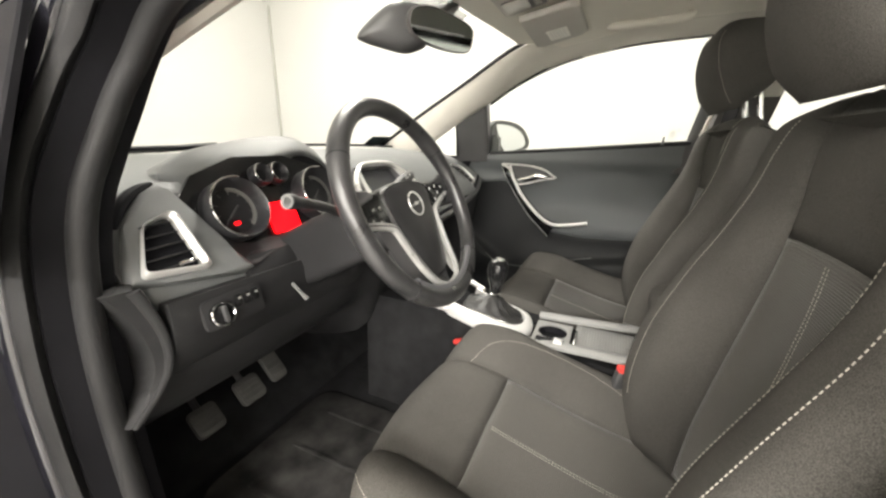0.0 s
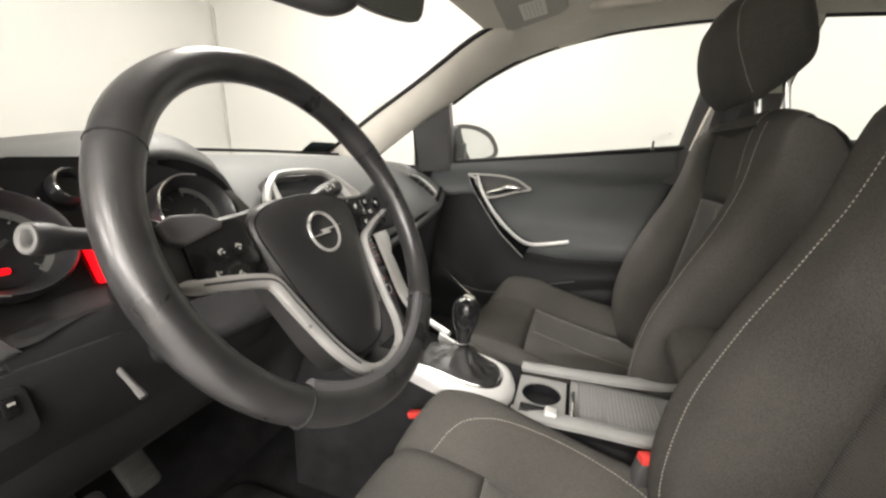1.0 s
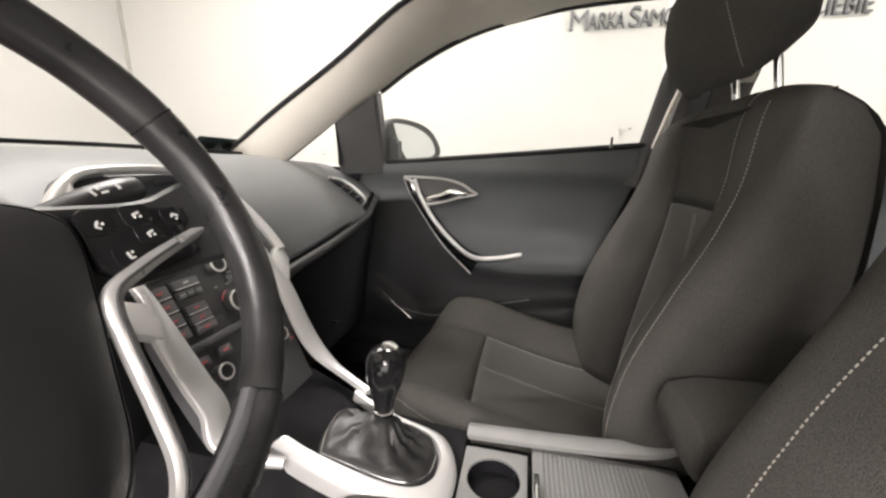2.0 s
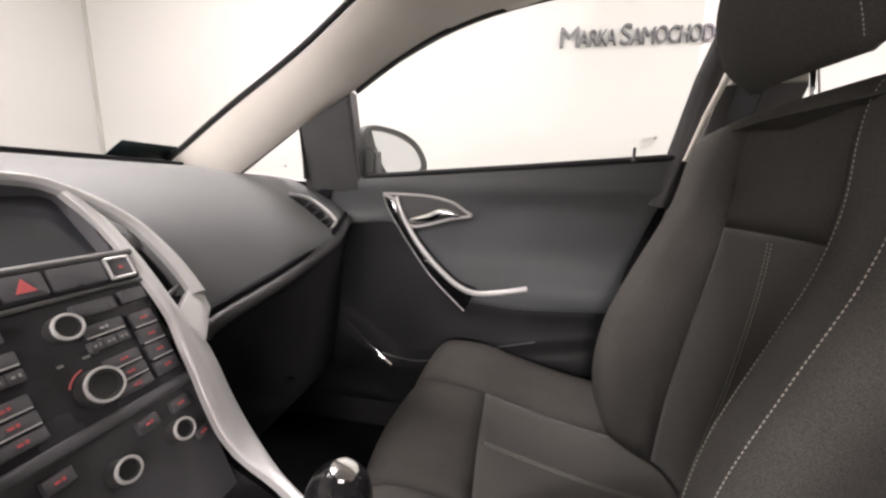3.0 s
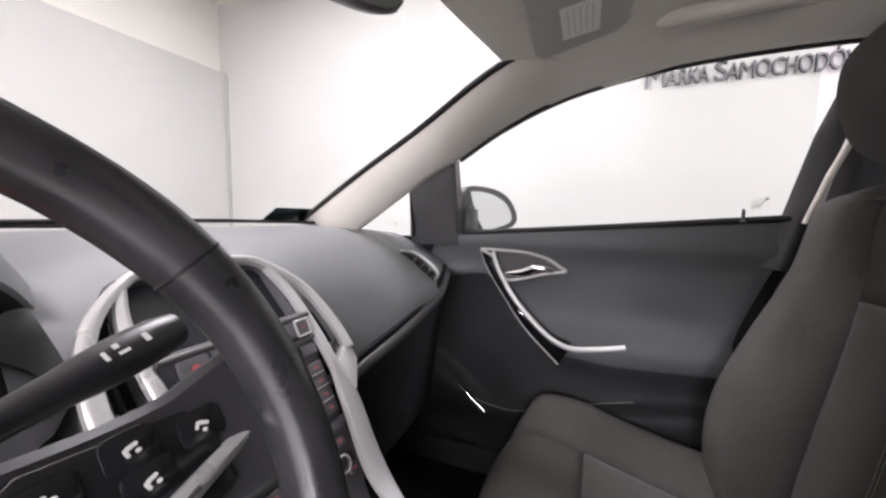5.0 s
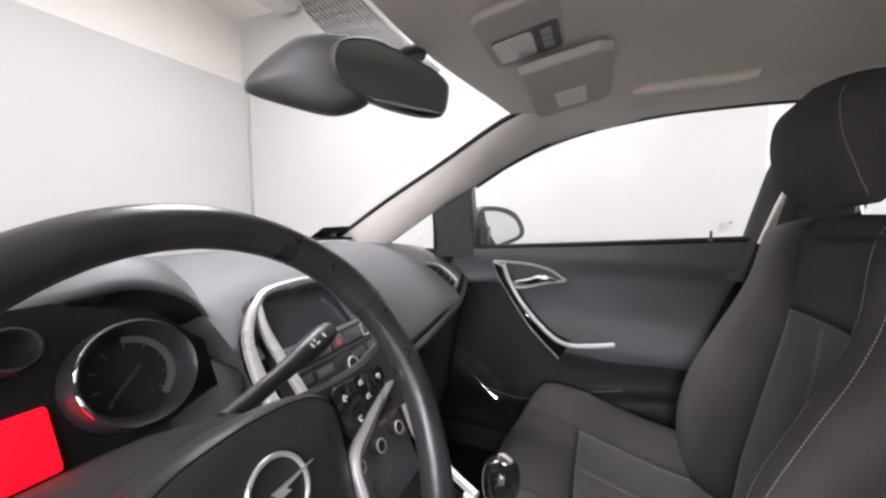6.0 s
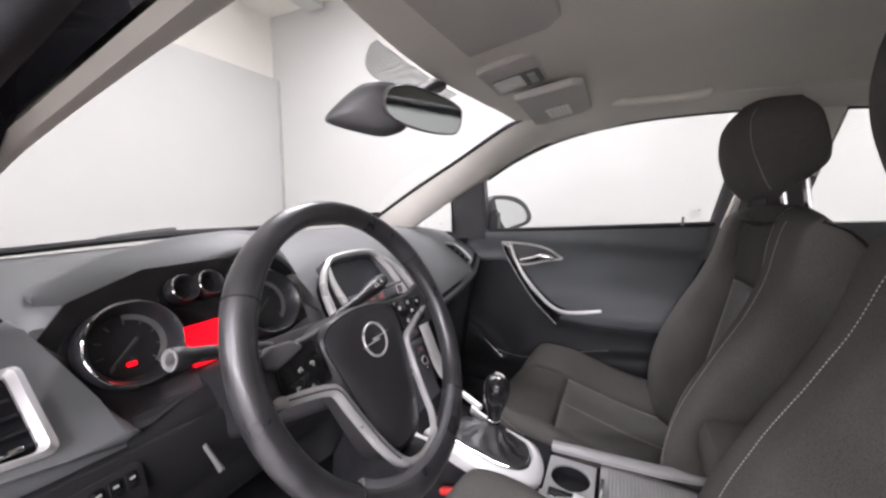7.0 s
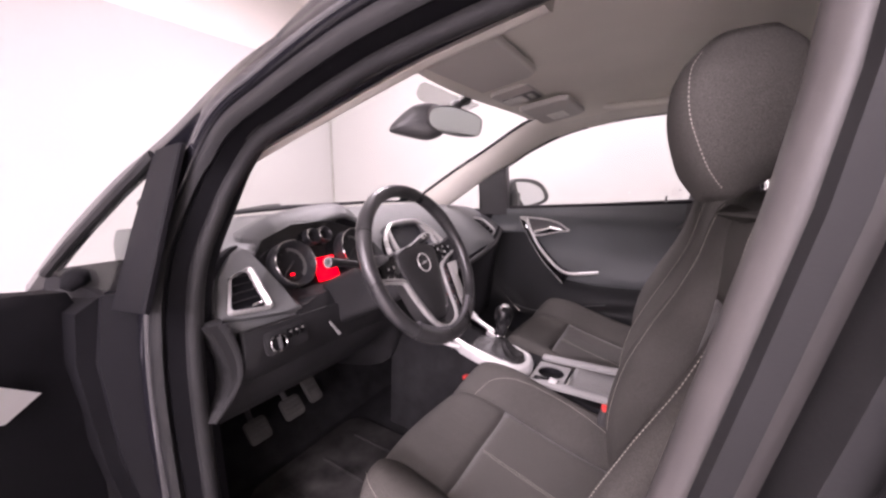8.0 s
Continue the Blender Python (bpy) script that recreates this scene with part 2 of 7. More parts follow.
def prism(bm, outline, m, depth, bevel=0.0, seg=2):
    """A 2D outline in the plane of m (its x and y), from z = 0 to z = depth, with an eased front rim."""
    lo = [bm.verts.new(m @ Vector((x, y, 0))) for x, y in outline]
    hi = [bm.verts.new(m @ Vector((x, y, depth))) for x, y in outline]
    n = len(lo)
    bm.faces.new(lo[::-1])
    top = bm.faces.new(hi)
    for i in range(n):
        j = (i + 1) % n
        bm.faces.new((lo[i], lo[j], hi[j], hi[i]))
    if bevel:
        bmesh.ops.bevel(bm, geom=list(top.edges), offset=bevel, segments=seg, affect="EDGES", profile=0.5)


def rounded(w, h, r, n=5):
    """Outline of a rounded rectangle round the origin."""
    out = []
    for cx, cy, a0 in ((w / 2 - r, h / 2 - r, 0), (-w / 2 + r, h / 2 - r, 90), (-w / 2 + r, -h / 2 + r, 180), (w / 2 - r, -h / 2 + r, 270)):
        for k in range(n):
            a = radians(a0 + 90 * k / (n - 1))
            out.append((cx + r * math.cos(a), cy + r * math.sin(a)))
    return out


def frame_of(bm, outer, inner, m, depth, lift=0.0):
    """A flat frame between two outlines with the same count of points, crowned a little."""
    mid = [((a[0] + b[0]) / 2, (a[1] + b[1]) / 2) for a, b in zip(outer, inner)]
    rings = []
    for o, c, i in zip(outer, mid, inner):
        rings.append([m @ Vector((*o, 0)), m @ Vector((*o, depth * 0.7)), m @ Vector((*c, depth + lift)), m @ Vector((*i, depth * 0.7)), m @ Vector((*i, 0))])
    rings.append(rings[0])
    loft(bm, rings, closed=True, caps=False)
    bmesh.ops.remove_doubles(bm, verts=bm.verts, dist=1e-6)


def lathe(bm, profile, m, n=32):
    """Turn (radius, height) round the z axis of m."""
    rings = [[m @ Vector((r * math.cos(2 * math.pi * k / n), r * math.sin(2 * math.pi * k / n), h)) for k in range(n)] for r, h in profile]
    loft(bm, rings, True, True)


def patch(bm, fn, u0, u1, v0, v1, nu, nv, th=0.012, seam=0.006, soft=0.014, flip=1):
    """A padded panel over the surface fn(u, v), sunk along its seams."""
    top, low = [], []
    for i in range(nu + 1):
        a, b = [], []
        for j in range(nv + 1):
            u, v = u0 + (u1 - u0) * i / nu, v0 + (v1 - v0) * j / nv
            p = fn(u, v)
            du = fn(u + 1e-3, v) - fn(u - 1e-3, v)
            dv = fn(u, v + 1e-3) - fn(u, v - 1e-3)
            nrm = du.cross(dv)
            nrm = nrm.normalized() * flip if nrm.length > 1e-12 else Vector((0, 0, 1))
            e = min(abs(u - u0) * du.length, abs(u1 - u) * du.length, abs(v - v0) * dv.length, abs(v1 - v) * dv.length) * 500
            k = max(0.0, 1 - e / soft) ** 2
            a.append(bm.verts.new(p - nrm * seam * k))
            b.append(bm.verts.new(p - nrm * (th + seam)))
        top.append(a)
        low.append(b)
    for i in range(nu):
        for j in range(nv):
            bm.faces.new((top[i][j], top[i + 1][j], top[i + 1][j + 1], top[i][j + 1]))
            bm.faces.new((low[i][j], low[i][j + 1], low[i + 1][j + 1], low[i + 1][j]))
    for i in range(nu):
        bm.faces.new((top[i][0], low[i][0], low[i + 1][0], top[i + 1][0]))
        bm.faces.new((top[i][nv], top[i + 1][nv], low[i + 1][nv], low[i][nv]))
    for j in range(nv):
        bm.faces.new((top[0][j], top[0][j + 1], low[0][j + 1], low[0][j]))
        bm.faces.new((top[nu][j], low[nu][j], low[nu][j + 1], top[nu][j + 1]))


def stitches(bm, pts, normals, length=0.004, gap=0.0035, r=0.0007):
    """A row of thread stitches along pts."""
    run = 0.0
    for k, (p, q) in enumerate(zip(pts, pts[1:])):
        d = q - p
        step = d.length
        while run < step:
            c = p + d * (run / step) + normals[k] * r * 0.5
            m = Matrix.Translation(c) @ d.to_track_quat("X", "Z").to_matrix().to_4x4()
            bmesh.ops.create_cube(bm, size=1, matrix=m @ Matrix.Diagonal((length, r * 2, r * 2, 1)))
            run += length + gap
        run -= step


def basis(origin, ex, ey):
    """A pose from an origin and the directions of its x and y axes."""
    ex = Vector(ex).normalized()
    ez = ex.cross(Vector(ey)).normalized()
    ey = ez.cross(ex)
    m = Matrix((ex, ey, ez)).transposed().to_4x4()
    m.translation = origin
    return m


def mirrored(pts):
    return [(x, -y, z) for x, y, z in pts]


# ---- the showroom ----
def slab(name, size, centre, mat, label, category, bevel=0.0):
    bm = bmesh.new()
    box(bm, size, Matrix.Translation(centre), bevel)
    return tagged(part(name, bm, mat, smooth=False), label, category, kind="structure")


slab("floor", (10.4, 12.2, 0.1), (0.5, -3.1, -0.05), FLOOR, "polished light grey showroom floor", "floor")
slab("wall_east", (9.75, 0.15, 3.4), (0.40, 2.88, 1.7), WALL, "bright white painted wall carrying grey raised letters", "wall")
slab("wall_north", (0.15, 11.6, 2.64), (-4.22, -2.99, 1.32), WALL, "bright white painted partition wall under a bulkhead", "wall")
slab("bulkhead", (0.15, 11.6, 0.78), (-4.30, -2.99, 3.03), CEIL, "cream painted bulkhead above the white partition", "wall")
slab("wall_west", (9.6, 0.15, 3.4), (0.55, -8.87, 1.7), WALL, "plain white painted showroom wall", "wall")
slab("wall_south", (0.15, 11.6, 3.4), (5.2, -2.99, 1.7), WALL, "plain white painted showroom wall", "wall")
slab("ceiling", (10.4, 12.2, 0.1), (0.5, -3.1, 3.45), CEIL, "cream painted showroom ceiling", "ceiling")
# grey strip that draws the corner's shadow; no real trim there
slab("corner_shade", (0.03, 0.018, 2.62), (-4.122, 2.796, 1.31), LABELGREY, "narrow grey strip standing in for the shadow in the wall corner", "trim")
slab("beam", (0.25, 4.6, 0.1), (-3.4, 0.45, 3.35), WALL, "white painted beam along the ceiling", "beam", 0.01)
for lx, ly, power in LAMPS:
    lamp = thing("ceiling_lamp", (lx, ly, 3.4), "white ceiling panel lamp, lit, assumed out of view", "lamp", "ceiling lamps")
    lm = pose(lx, ly, 3.4, 180)
    bm = bmesh.new()
    frame_of(bm, rounded(2.1, 0.6, 0.02), rounded(2.0, 0.5, 0.01), lm, 0.06)
    part("frame", bm, WALL, lamp)
    bm = bmesh.new()
    box(bm, (2.02, 0.52, 0.02), lm @ pose(0, 0, 0.03))
    part("diffuser", bm, LAMPPANEL, lamp)


def wall_word(body, x0, x1, z0, z1):
    """Raised letters on the east wall, filling a box of the wall."""
    data = bpy.data.curves.new("letters", "FONT")
    data.body, data.size, data.extrude = body, 1.0, 0.06
    tmp = bpy.data.objects.new("letters", data)
    scene.collection.objects.link(tmp)
    me = bpy.data.meshes.new_from_object(tmp.evaluated_get(bpy.context.evaluated_depsgraph_get()))
    bpy.data.objects.remove(tmp)
    bm = bmesh.new()
    bm.from_mesh(me)
    xs, ys = [v.co.x for v in bm.verts], [v.co.y for v in bm.verts]
    kx, ky = (x1 - x0) / (max(xs) - min(xs)), (z1 - z0) / (max(ys) - min(ys))
    for v in bm.verts:
        v.co = Vector((x0 + (v.co.x - min(xs)) * kx, 2.79 - v.co.z * 0.2, z0 + (v.co.y - min(ys)) * ky))
    return bm


sign = thing("wall_sign", (0.7, 2.8, 2.0), "dark grey raised lettering fixed to the white wall", "sign")
for body, x0, x1, tall in (("M", 0.16, 0.30, 0.134), ("A", 0.30, 0.375, 0.108), ("R", 0.385, 0.445, 0.108), ("K", 0.452, 0.515, 0.108), ("A", 0.508, 0.58, 0.108),
                           ("S", 0.612, 0.69, 0.138), ("A", 0.69, 0.762, 0.108), ("M", 0.768, 0.855, 0.108), ("O", 0.86, 0.945, 0.112), ("C", 0.95, 1.02, 0.112), ("H", 1.03, 1.092, 0.108), ("O", 1.098, 1.18, 0.112), ("D", 1.19, 1.258, 0.108), ("Ó", 1.262, 1.345, 0.15), ("W", 1.345, 1.46, 0.108),
                           ("D", 1.53, 1.62, 0.134), ("L", 1.635, 1.685, 0.108), ("A", 1.685, 1.76, 0.108), ("C", 1.81, 1.905, 0.138), ("I", 1.92, 1.935, 0.108), ("E", 1.955, 2.01, 0.108), ("B", 2.025, 2.085, 0.108), ("I", 2.10, 2.115, 0.108), ("E", 2.135, 2.19, 0.108)):
    part("letter", wall_word(body, 0.16 + (x0 - 0.16) * 0.93, 0.16 + (x1 - 0.16) * 0.93, 2.0, 2.0 + tall), LETTER, sign, smooth=False)
for x0, x1 in ((0.506, 0.566), (0.75, 0.80)):
    bm = bmesh.new()
    box(bm, (x1 - x0, 0.03, 0.28), pose((x0 + x1) / 2, 2.785, 2.51), 0.003)
    part("bar", bm, LETTER, sign, "dark bar of a larger sign")

# ---- the car: shell ----
car = thing("car", (0, 0, 0.0), "dark car shell with light grey roof lining and open driver's side", "car")

EDGE_IN = [(-1.04, 0.60, 1.02), (-0.83, 0.577, 1.143), (-0.60, 0.545, 1.263), (-0.36, 0.468, 1.37), (-0.2, 0.47, 1.40), (-0.02, 0.50, 1.41)]
EDGE_OUT = [(-0.86, 0.64, 1.0), (-0.66, 0.636, 1.125), (-0.52, 0.634, 1.205), (-0.40, 0.624, 1.275), (-0.25, 0.61, 1.335), (-0.02, 0.598, 1.376)]
EDGE_LIP = [Vector(p) for p in ((-0.86, -0.622, 1.06), (-0.70, -0.607, 1.127), (-0.60, -0.597, 1.161), (-0.50, -0.587, 1.195), (-0.40, -0.578, 1.229), (-0.30, -0.568, 1.263), (-0.18, -0.556, 1.302), (0.0, -0.552, 1.34))]
RAIL = [(-0.52, 0.634, 1.205), (-0.40, 0.624, 1.275), (-0.25, 0.61, 1.335), (-0.08, 0.60, 1.37), (0.10, 0.592, 1.384), (0.35, 0.59, 1.382), (0.8, 0.58, 1.34), (1.2, 0.56, 1.26)]


def side(pts, s):
    return [Vector((x, y * s, z)) for x, y, z in pts]


for s in (1, -1):
    a = spline(side(EDGE_IN, s), 24)
    b = spline(side(EDGE_OUT, s), 24) if s > 0 else spline(EDGE_LIP, 24)
    bm = bmesh.new()
    rings = []
    for p, q in zip(a, b):
        inn = Vector((0.2, -s * 0.9, -0.3)).normalized()
        rings.append([p, p.lerp(q, 0.12) + inn * 0.012, p.lerp(q, 0.5) + inn * 0.02, p.lerp(q, 0.88) + inn * 0.012, q, q - inn * 0.012, p - inn * 0.012])
    loft(bm, rings)
    part("pillar_trim", bm, PILLARTRIM, car, "light grey plastic windscreen pillar trim")
    bm = bmesh.new()
    rings = []
    for p, q in zip(a, b):
        out = Vector((-0.25, s * 0.85, 0.45)).normalized()
        rings.append([p + out * 0.014, q + out * 0.016, q + out * 0.05, p.lerp(q, 0.5) + out * 0.075, p + out * 0.05])
    loft(bm, rings)
    part("pillar", bm, PAINT, car, "glossy black windscreen pillar")
    bm = bmesh.new()
    tube(bm, [p + Vector((-0.004, -s * 0.004, 0.006)) for p in a], 0.007, 8)
    part("windscreen_seal", bm, RUBBER, car)
    # roof side rail: outer skin and rubber seal
    r = spline(side(RAIL, s), 40)
    bm = bmesh.new()
    rings = []
    for p in r:
        o = Vector((0, s * 0.8, 0.6)).normalized()
        u = Vector((0, -s * 0.6, 0.8)).normalized()
        rings.append([p + o * 0.014, p + o * 0.05 - u * 0.008, p + o * 0.075 + u * 0.03, p + o * 0.07 + u * 0.09, p + u * 0.12 + o * 0.02])
    loft(bm, rings)
    part("roof_rail", bm, PAINT, car, "glossy black roof side rail")
    bm = bmesh.new()
    tube(bm, [p + Vector((0, s * 0.012, -0.001)) for p in r], 0.007, 8)
    part("door_seal", bm, RUBBER, car, "black rubber door seal")


# roof lining: from the windscreen header to the tail
def liner(u, v):
    x = -0.44 + 1.75 * v
    k = min(1.0, max(0.0, (x + 0.36) / 0.13))
    half = 0.46 + (0.615 - 0.46) * k
    edge = 1.372 - 0.03 * k + 0.05 * min(1.0, max(0.0, (x + 0.25) / 0.35)) - 0.10 * max(0.0, x - 0.45)
    top = 1.392 + 0.035 * min(1.0, max(0.0, (x + 0.44) / 0.4)) - 0.08 * max(0.0, x - 0.5)
    top -= 0.022 * math.sin(math.pi * min(1.0, max(0.0, (x + 0.44) / 0.45)))
    w = u * u
    front = 0.075 * (w if x < -0.2 else w * max(0.0, 1 - (x + 0.2) / 0.3))
    return Vector((x + front * (1 - v), u * half, top + (edge - top) * w * w))


bm = bmesh.new()
patch(bm, liner, -1, 1, 0, 1, 32, 40, th=0.02, seam=0.004, soft=0.03)
part("roof_lining", bm, LINER, car, "light grey cloth roof lining")
bm = bmesh.new()
patch(bm, lambda u, v: liner(u, v) + Vector((-0.03, 0, 0.05)), -1, 1, 0, 1, 16, 20, th=0.02, seam=0)
part("roof", bm, PAINT, car, "glossy black roof panel")


# windscreen, side and quarter glass
def screen(u, v):
    lo = Vector((-1.06 - 0.10 * (1 - u * u), u * 0.62, 1.0))
    hi = Vector((-0.375 - 0.07 * (1 - u * u), u * 0.475, 1.385 + 0.02 * (1 - u * u)))
    return lo.lerp(hi, v) + Vector((-0.3, 0, 1)) * 0.02 * math.sin(math.pi * v)


bm = bmesh.new()
patch(bm, screen, -1, 1, 0, 1, 20, 12, th=0.004, seam=0)
ws = part("windscreen", bm, WSGLASS, car, "clear windscreen glass")
ws.visible_shadow = False
bm = bmesh.new()
patch(bm, lambda u, v: screen(u, 0.995 - (0.995 - v) * (1 - 0.9 * abs((u + 0.05) / 0.38) ** 5)) + Vector((0.006, 0, -0.012)), -0.42, 0.32, 0.91, 0.995, 24, 6, th=0.001, seam=0)
fr = part("dot_screen", bm, FRIT, car, "grey dot screen printed on the windscreen")
for s in (1, -1):
    if s < 0:
        continue
    bm = bmesh.new()
    prism(bm, [(0, 0), (0.18, -0.02), (0.19, 0.115)], basis((-0.855, s * 0.655, 1.01), (1, 0, 0), (0, -s * 0.05, 1)), 0.004 * s)
    q = part("quarter_window", bm, GLASS, car, "small triangular quarter window", smooth=False)
    q.visible_shadow = False
    bm = bmesh.new()
    lo = [Vector((-0.69, s * 0.685, 0.958)), Vector((-0.535, s * 0.70, 0.958))]
    hi = [Vector((-0.672, s * 0.636, 1.13)), Vector((-0.535, s * 0.636, 1.205))]
    o = Vector((0, s * 0.05, 0.01))
    loft(bm, [[lo[0], lo[1], lo[1] + o, lo[0] + o], [hi[0], hi[1], hi[1] + o, hi[0] + o]])
    bmesh.ops.bevel(bm, geom=list(bm.edges), offset=0.006, segments=2, affect="EDGES")
    part("window_divider", bm, PLASTIC, car, "black upright between door glass and quarter window")
    # frame round the quarter window
    bm = bmesh.new()
    tube(bm, [(-0.87, s * 0.652, 1.0), (-0.675, s * 0.644, 1.125), (-0.672, s * 0.658, 0.99)], 0.006, 8)
    part("quarter_window_seal", bm, RUBBER, car)
for s in (1, -1):
    bm = bmesh.new()
    box(bm, (1.75, 0.12, 0.16), pose(0.05, s * 0.735, 0.30), 0.025, 3)
    part("sill", bm, PLASTIC, car, "black plastic door sill")

bm = bmesh.new()
box(bm, (2.4, 1.40, 0.04), pose(0.15, 0, 0.26), 0.005)
part("floor_pan", bm, CARPET, car, "black carpeted car floor")
bm = bmesh.new()
rings = []
for x, z in ((-0.78, 0.28), (-0.92, 0.40), (-1.02, 0.60), (-1.06, 0.80), (-1.08, 0.99)):
    h = 0.72 if z < 0.7 else 0.62
    rings.append([Vector((x, y, z)) for y in (-h, -0.3, 0.3, h)] + [Vector((x - 0.03, y, z)) for y in (h, 0.3, -0.3, -h)])
loft(bm, rings)
part("firewall", bm, CARPET, car, "black carpeted bulkhead behind the pedals")
bm = bmesh.new()
box(bm, (0.05, 1.4, 0.7), pose(1.25, 0, 0.65), 0.02)
part("rear_bulkhead", bm, CARPET, car)
bm = bmesh.new()
rings = []
for x, z in ((0.62, 0.33), (0.70, 0.50), (0.98, 0.48), (1.02, 0.60), (1.16, 1.0), (1.2, 1.02)):
    rings.append([Vector((x, y, z)) for y in (-0.66, -0.2, 0.2, 0.66)] + [Vector((x + 0.05, y, z - 0.06)) for y in (0.66, 0.2, -0.2, -0.66)])
loft(bm, rings)
part("rear_bench", bm, CLOTH, car, "dark cloth rear bench")

# front hinge pillars and the pillars between the doors
for s in (1, -1):
    bm = bmesh.new()
    rings = []
    for z, y0, y1, x0, x1 in ((0.30, 0.70, 0.80, -0.98, -0.63), (0.6, 0.71, 0.85, -1.0, -0.63), (0.80, 0.705, 0.86, -1.02, -0.63), (0.925, 0.70, 0.84, -1.04, -0.64)) + (((0.985, 0.69, 0.74, -1.04, -0.60),) if s > 0 else ()):
        rings.append([Vector((x1, s * y0, z)), Vector((x1 - 0.01, s * (y0 + y1) / 2, z)), Vector((x1 - 0.05, s * y1, z)), Vector((x0, s * y1, z)), Vector((x0, s * y0, z))])
    loft(bm, rings)
    part("hinge_pillar", bm, SHUTBLACK, car, "black painted door hinge pillar")
    # rear part of the door opening
    if s > 0:
        bm = bmesh.new()
        rings = []
        for z, x, y in ((0.30, 0.145, 0.71), (0.60, 0.175, 0.72), (0.83, 0.22, 0.71), (1.0, 0.253, 0.70), (1.11, 0.272, 0.69), (1.2, 0.285, 0.67), (1.40, 0.315, 0.61)):
            rings.append([Vector((x, y + 0.03, z)), Vector((x + 0.012, y - 0.004, z)), Vector((x + 0.05, y - 0.02, z)), Vector((x + 0.16, y - 0.02, z)), Vector((x + 0.16, y + 0.05, z)), Vector((x + 0.03, y + 0.05, z))])
        loft(bm, rings)
        part("pillar_cover", bm, POSTGREY, car, "grey trim of the pillar between the doors")
        bm = bmesh.new()
        rings = []
        for z, x, y in ((1.20, 0.285, 0.67), (1.26, 0.294, 0.652), (1.33, 0.304, 0.631), (1.41, 0.317, 0.607)):
            rings.append([Vector((x + 0.004, y + 0.012, z)), Vector((x + 0.02, y - 0.018, z)), Vector((x + 0.06, y - 0.032, z)), Vector((x + 0.15, y - 0.032, z)), Vector((x + 0.165, y, z)), Vector((x + 0.1, y + 0.01, z))])
        loft(bm, rings)
        part("upper_pillar_trim", bm, PILLARTRIM, car, "light grey upper pillar trim")
        bm = bmesh.new()
        rings = []
        for p in spline(RAIL, 40)[10:]:
            v = (p.x + 0.44) / 1.75
            q = liner(0.80, v)
            q = Vector((p.x, q.y, q.z - 0.003))
            e = Vector((p.x, p.y - 0.004, p.z - 0.004))
            rings.append([q, q.lerp(e, 0.3) + Vector((0, -0.004, -0.008)), q.lerp(e, 0.75) + Vector((0, -0.004, -0.010)), e, e + Vector((0, 0.004, 0.012)), q + Vector((0, 0, 0.012))])
        loft(bm, rings)
        part("rail_trim", bm, PILLARTRIM, car, "light grey roof rail trim")
        bm = bmesh.new()
        ribbon(bm, [(0.247, 0.672, 1.045), (0.268, 0.652, 1.14), (0.298, 0.622, 1.25), (0.33, 0.59, 1.37)], (-0.6, -0.8, 0), 0.012, 0.006)
        part("pillar_edge", bm, LINER, car, "light edge strip of the pillar trim")

# the driver's side pillar: trim, seal, painted steps
POST = [(0.33, 0.12), (0.60, 0.145), (0.844, 0.178), (1.006, 0.208), (1.114, 0.227), (1.192, 0.237), (1.30, 0.245), (1.42, 0.25)]


def post(name, sec, mat, label):
    bm = bmesh.new()
    loft(bm, [[Vector((x + a, y + (0.10 * max(0.0, z - 1.15)), z)) for a, y in sec] for z, x in POST])
    part(name, bm, mat, car, label, angle=55)


post("pillar_cover", [(0.0, -0.742), (-0.014, -0.736), (-0.018, -0.72), (-0.014, -0.695), (0.004, -0.672), (0.05, -0.66), (0.2, -0.66), (0.2, -0.742)], POSTGREY, "grey trim of the pillar between the doors")
post("pillar_seal", [(0.02, -0.744), (0.008, -0.744), (0.0, -0.752), (0.004, -0.762), (0.02, -0.764)], RUBBER, "rubber seal on the pillar")
post("pillar_step", [(0.03, -0.765), (0.028, -0.79), (0.034, -0.81), (0.2, -0.81), (0.2, -0.765)], RUBBER, "dark recess of the pillar")
post("pillar_skin", [(0.055, -0.812), (0.047, -0.818), (0.045, -0.84), (0.051, -0.87), (0.075, -0.885), (0.3, -0.89), (0.3, -0.812)], DOOREDGE, "shiny painted edge of the rear door, lightened for wall reflection")

# the driver's door opening: flange, seals and outer skin
OPEN = [(-0.60, -0.725, 0.36), (-0.585, -0.735, 0.64), (-0.585, -0.73, 0.82), (-0.585, -0.71, 0.957), (-0.585, -0.667, 1.055), (-0.572, -0.63, 1.135), (-0.50, -0.622, 1.20), (-0.40, -0.612, 1.242), (-0.30, -0.604, 1.278), (-0.2, -0.595, 1.308), (0.0, -0.585, 1.345), (0.2, -0.58, 1.362)]
path = spline(OPEN, 70)


def jamb(name, sec, mat, label=""):
    """Sweep a section of (outward, forward-up) offsets along the opening."""
    bm = bmesh.new()
    rings = []
    for i, p in enumerate(path):
        d = (path[min(i + 1, 69)] - path[max(i - 1, 0)]).normalized()
        o = Vector((0, -1, 0.0))
        o = (o - d * o.dot(d)).normalized()
        f = o.cross(d).normalized()
        if f.x > 0 and f.z < 0 or f.x > 0.3:
            f = -f
        rings.append([p + o * a + f * b for a, b in sec])
    loft(bm, rings)
    return part(name, bm, mat, car, label, angle=60)


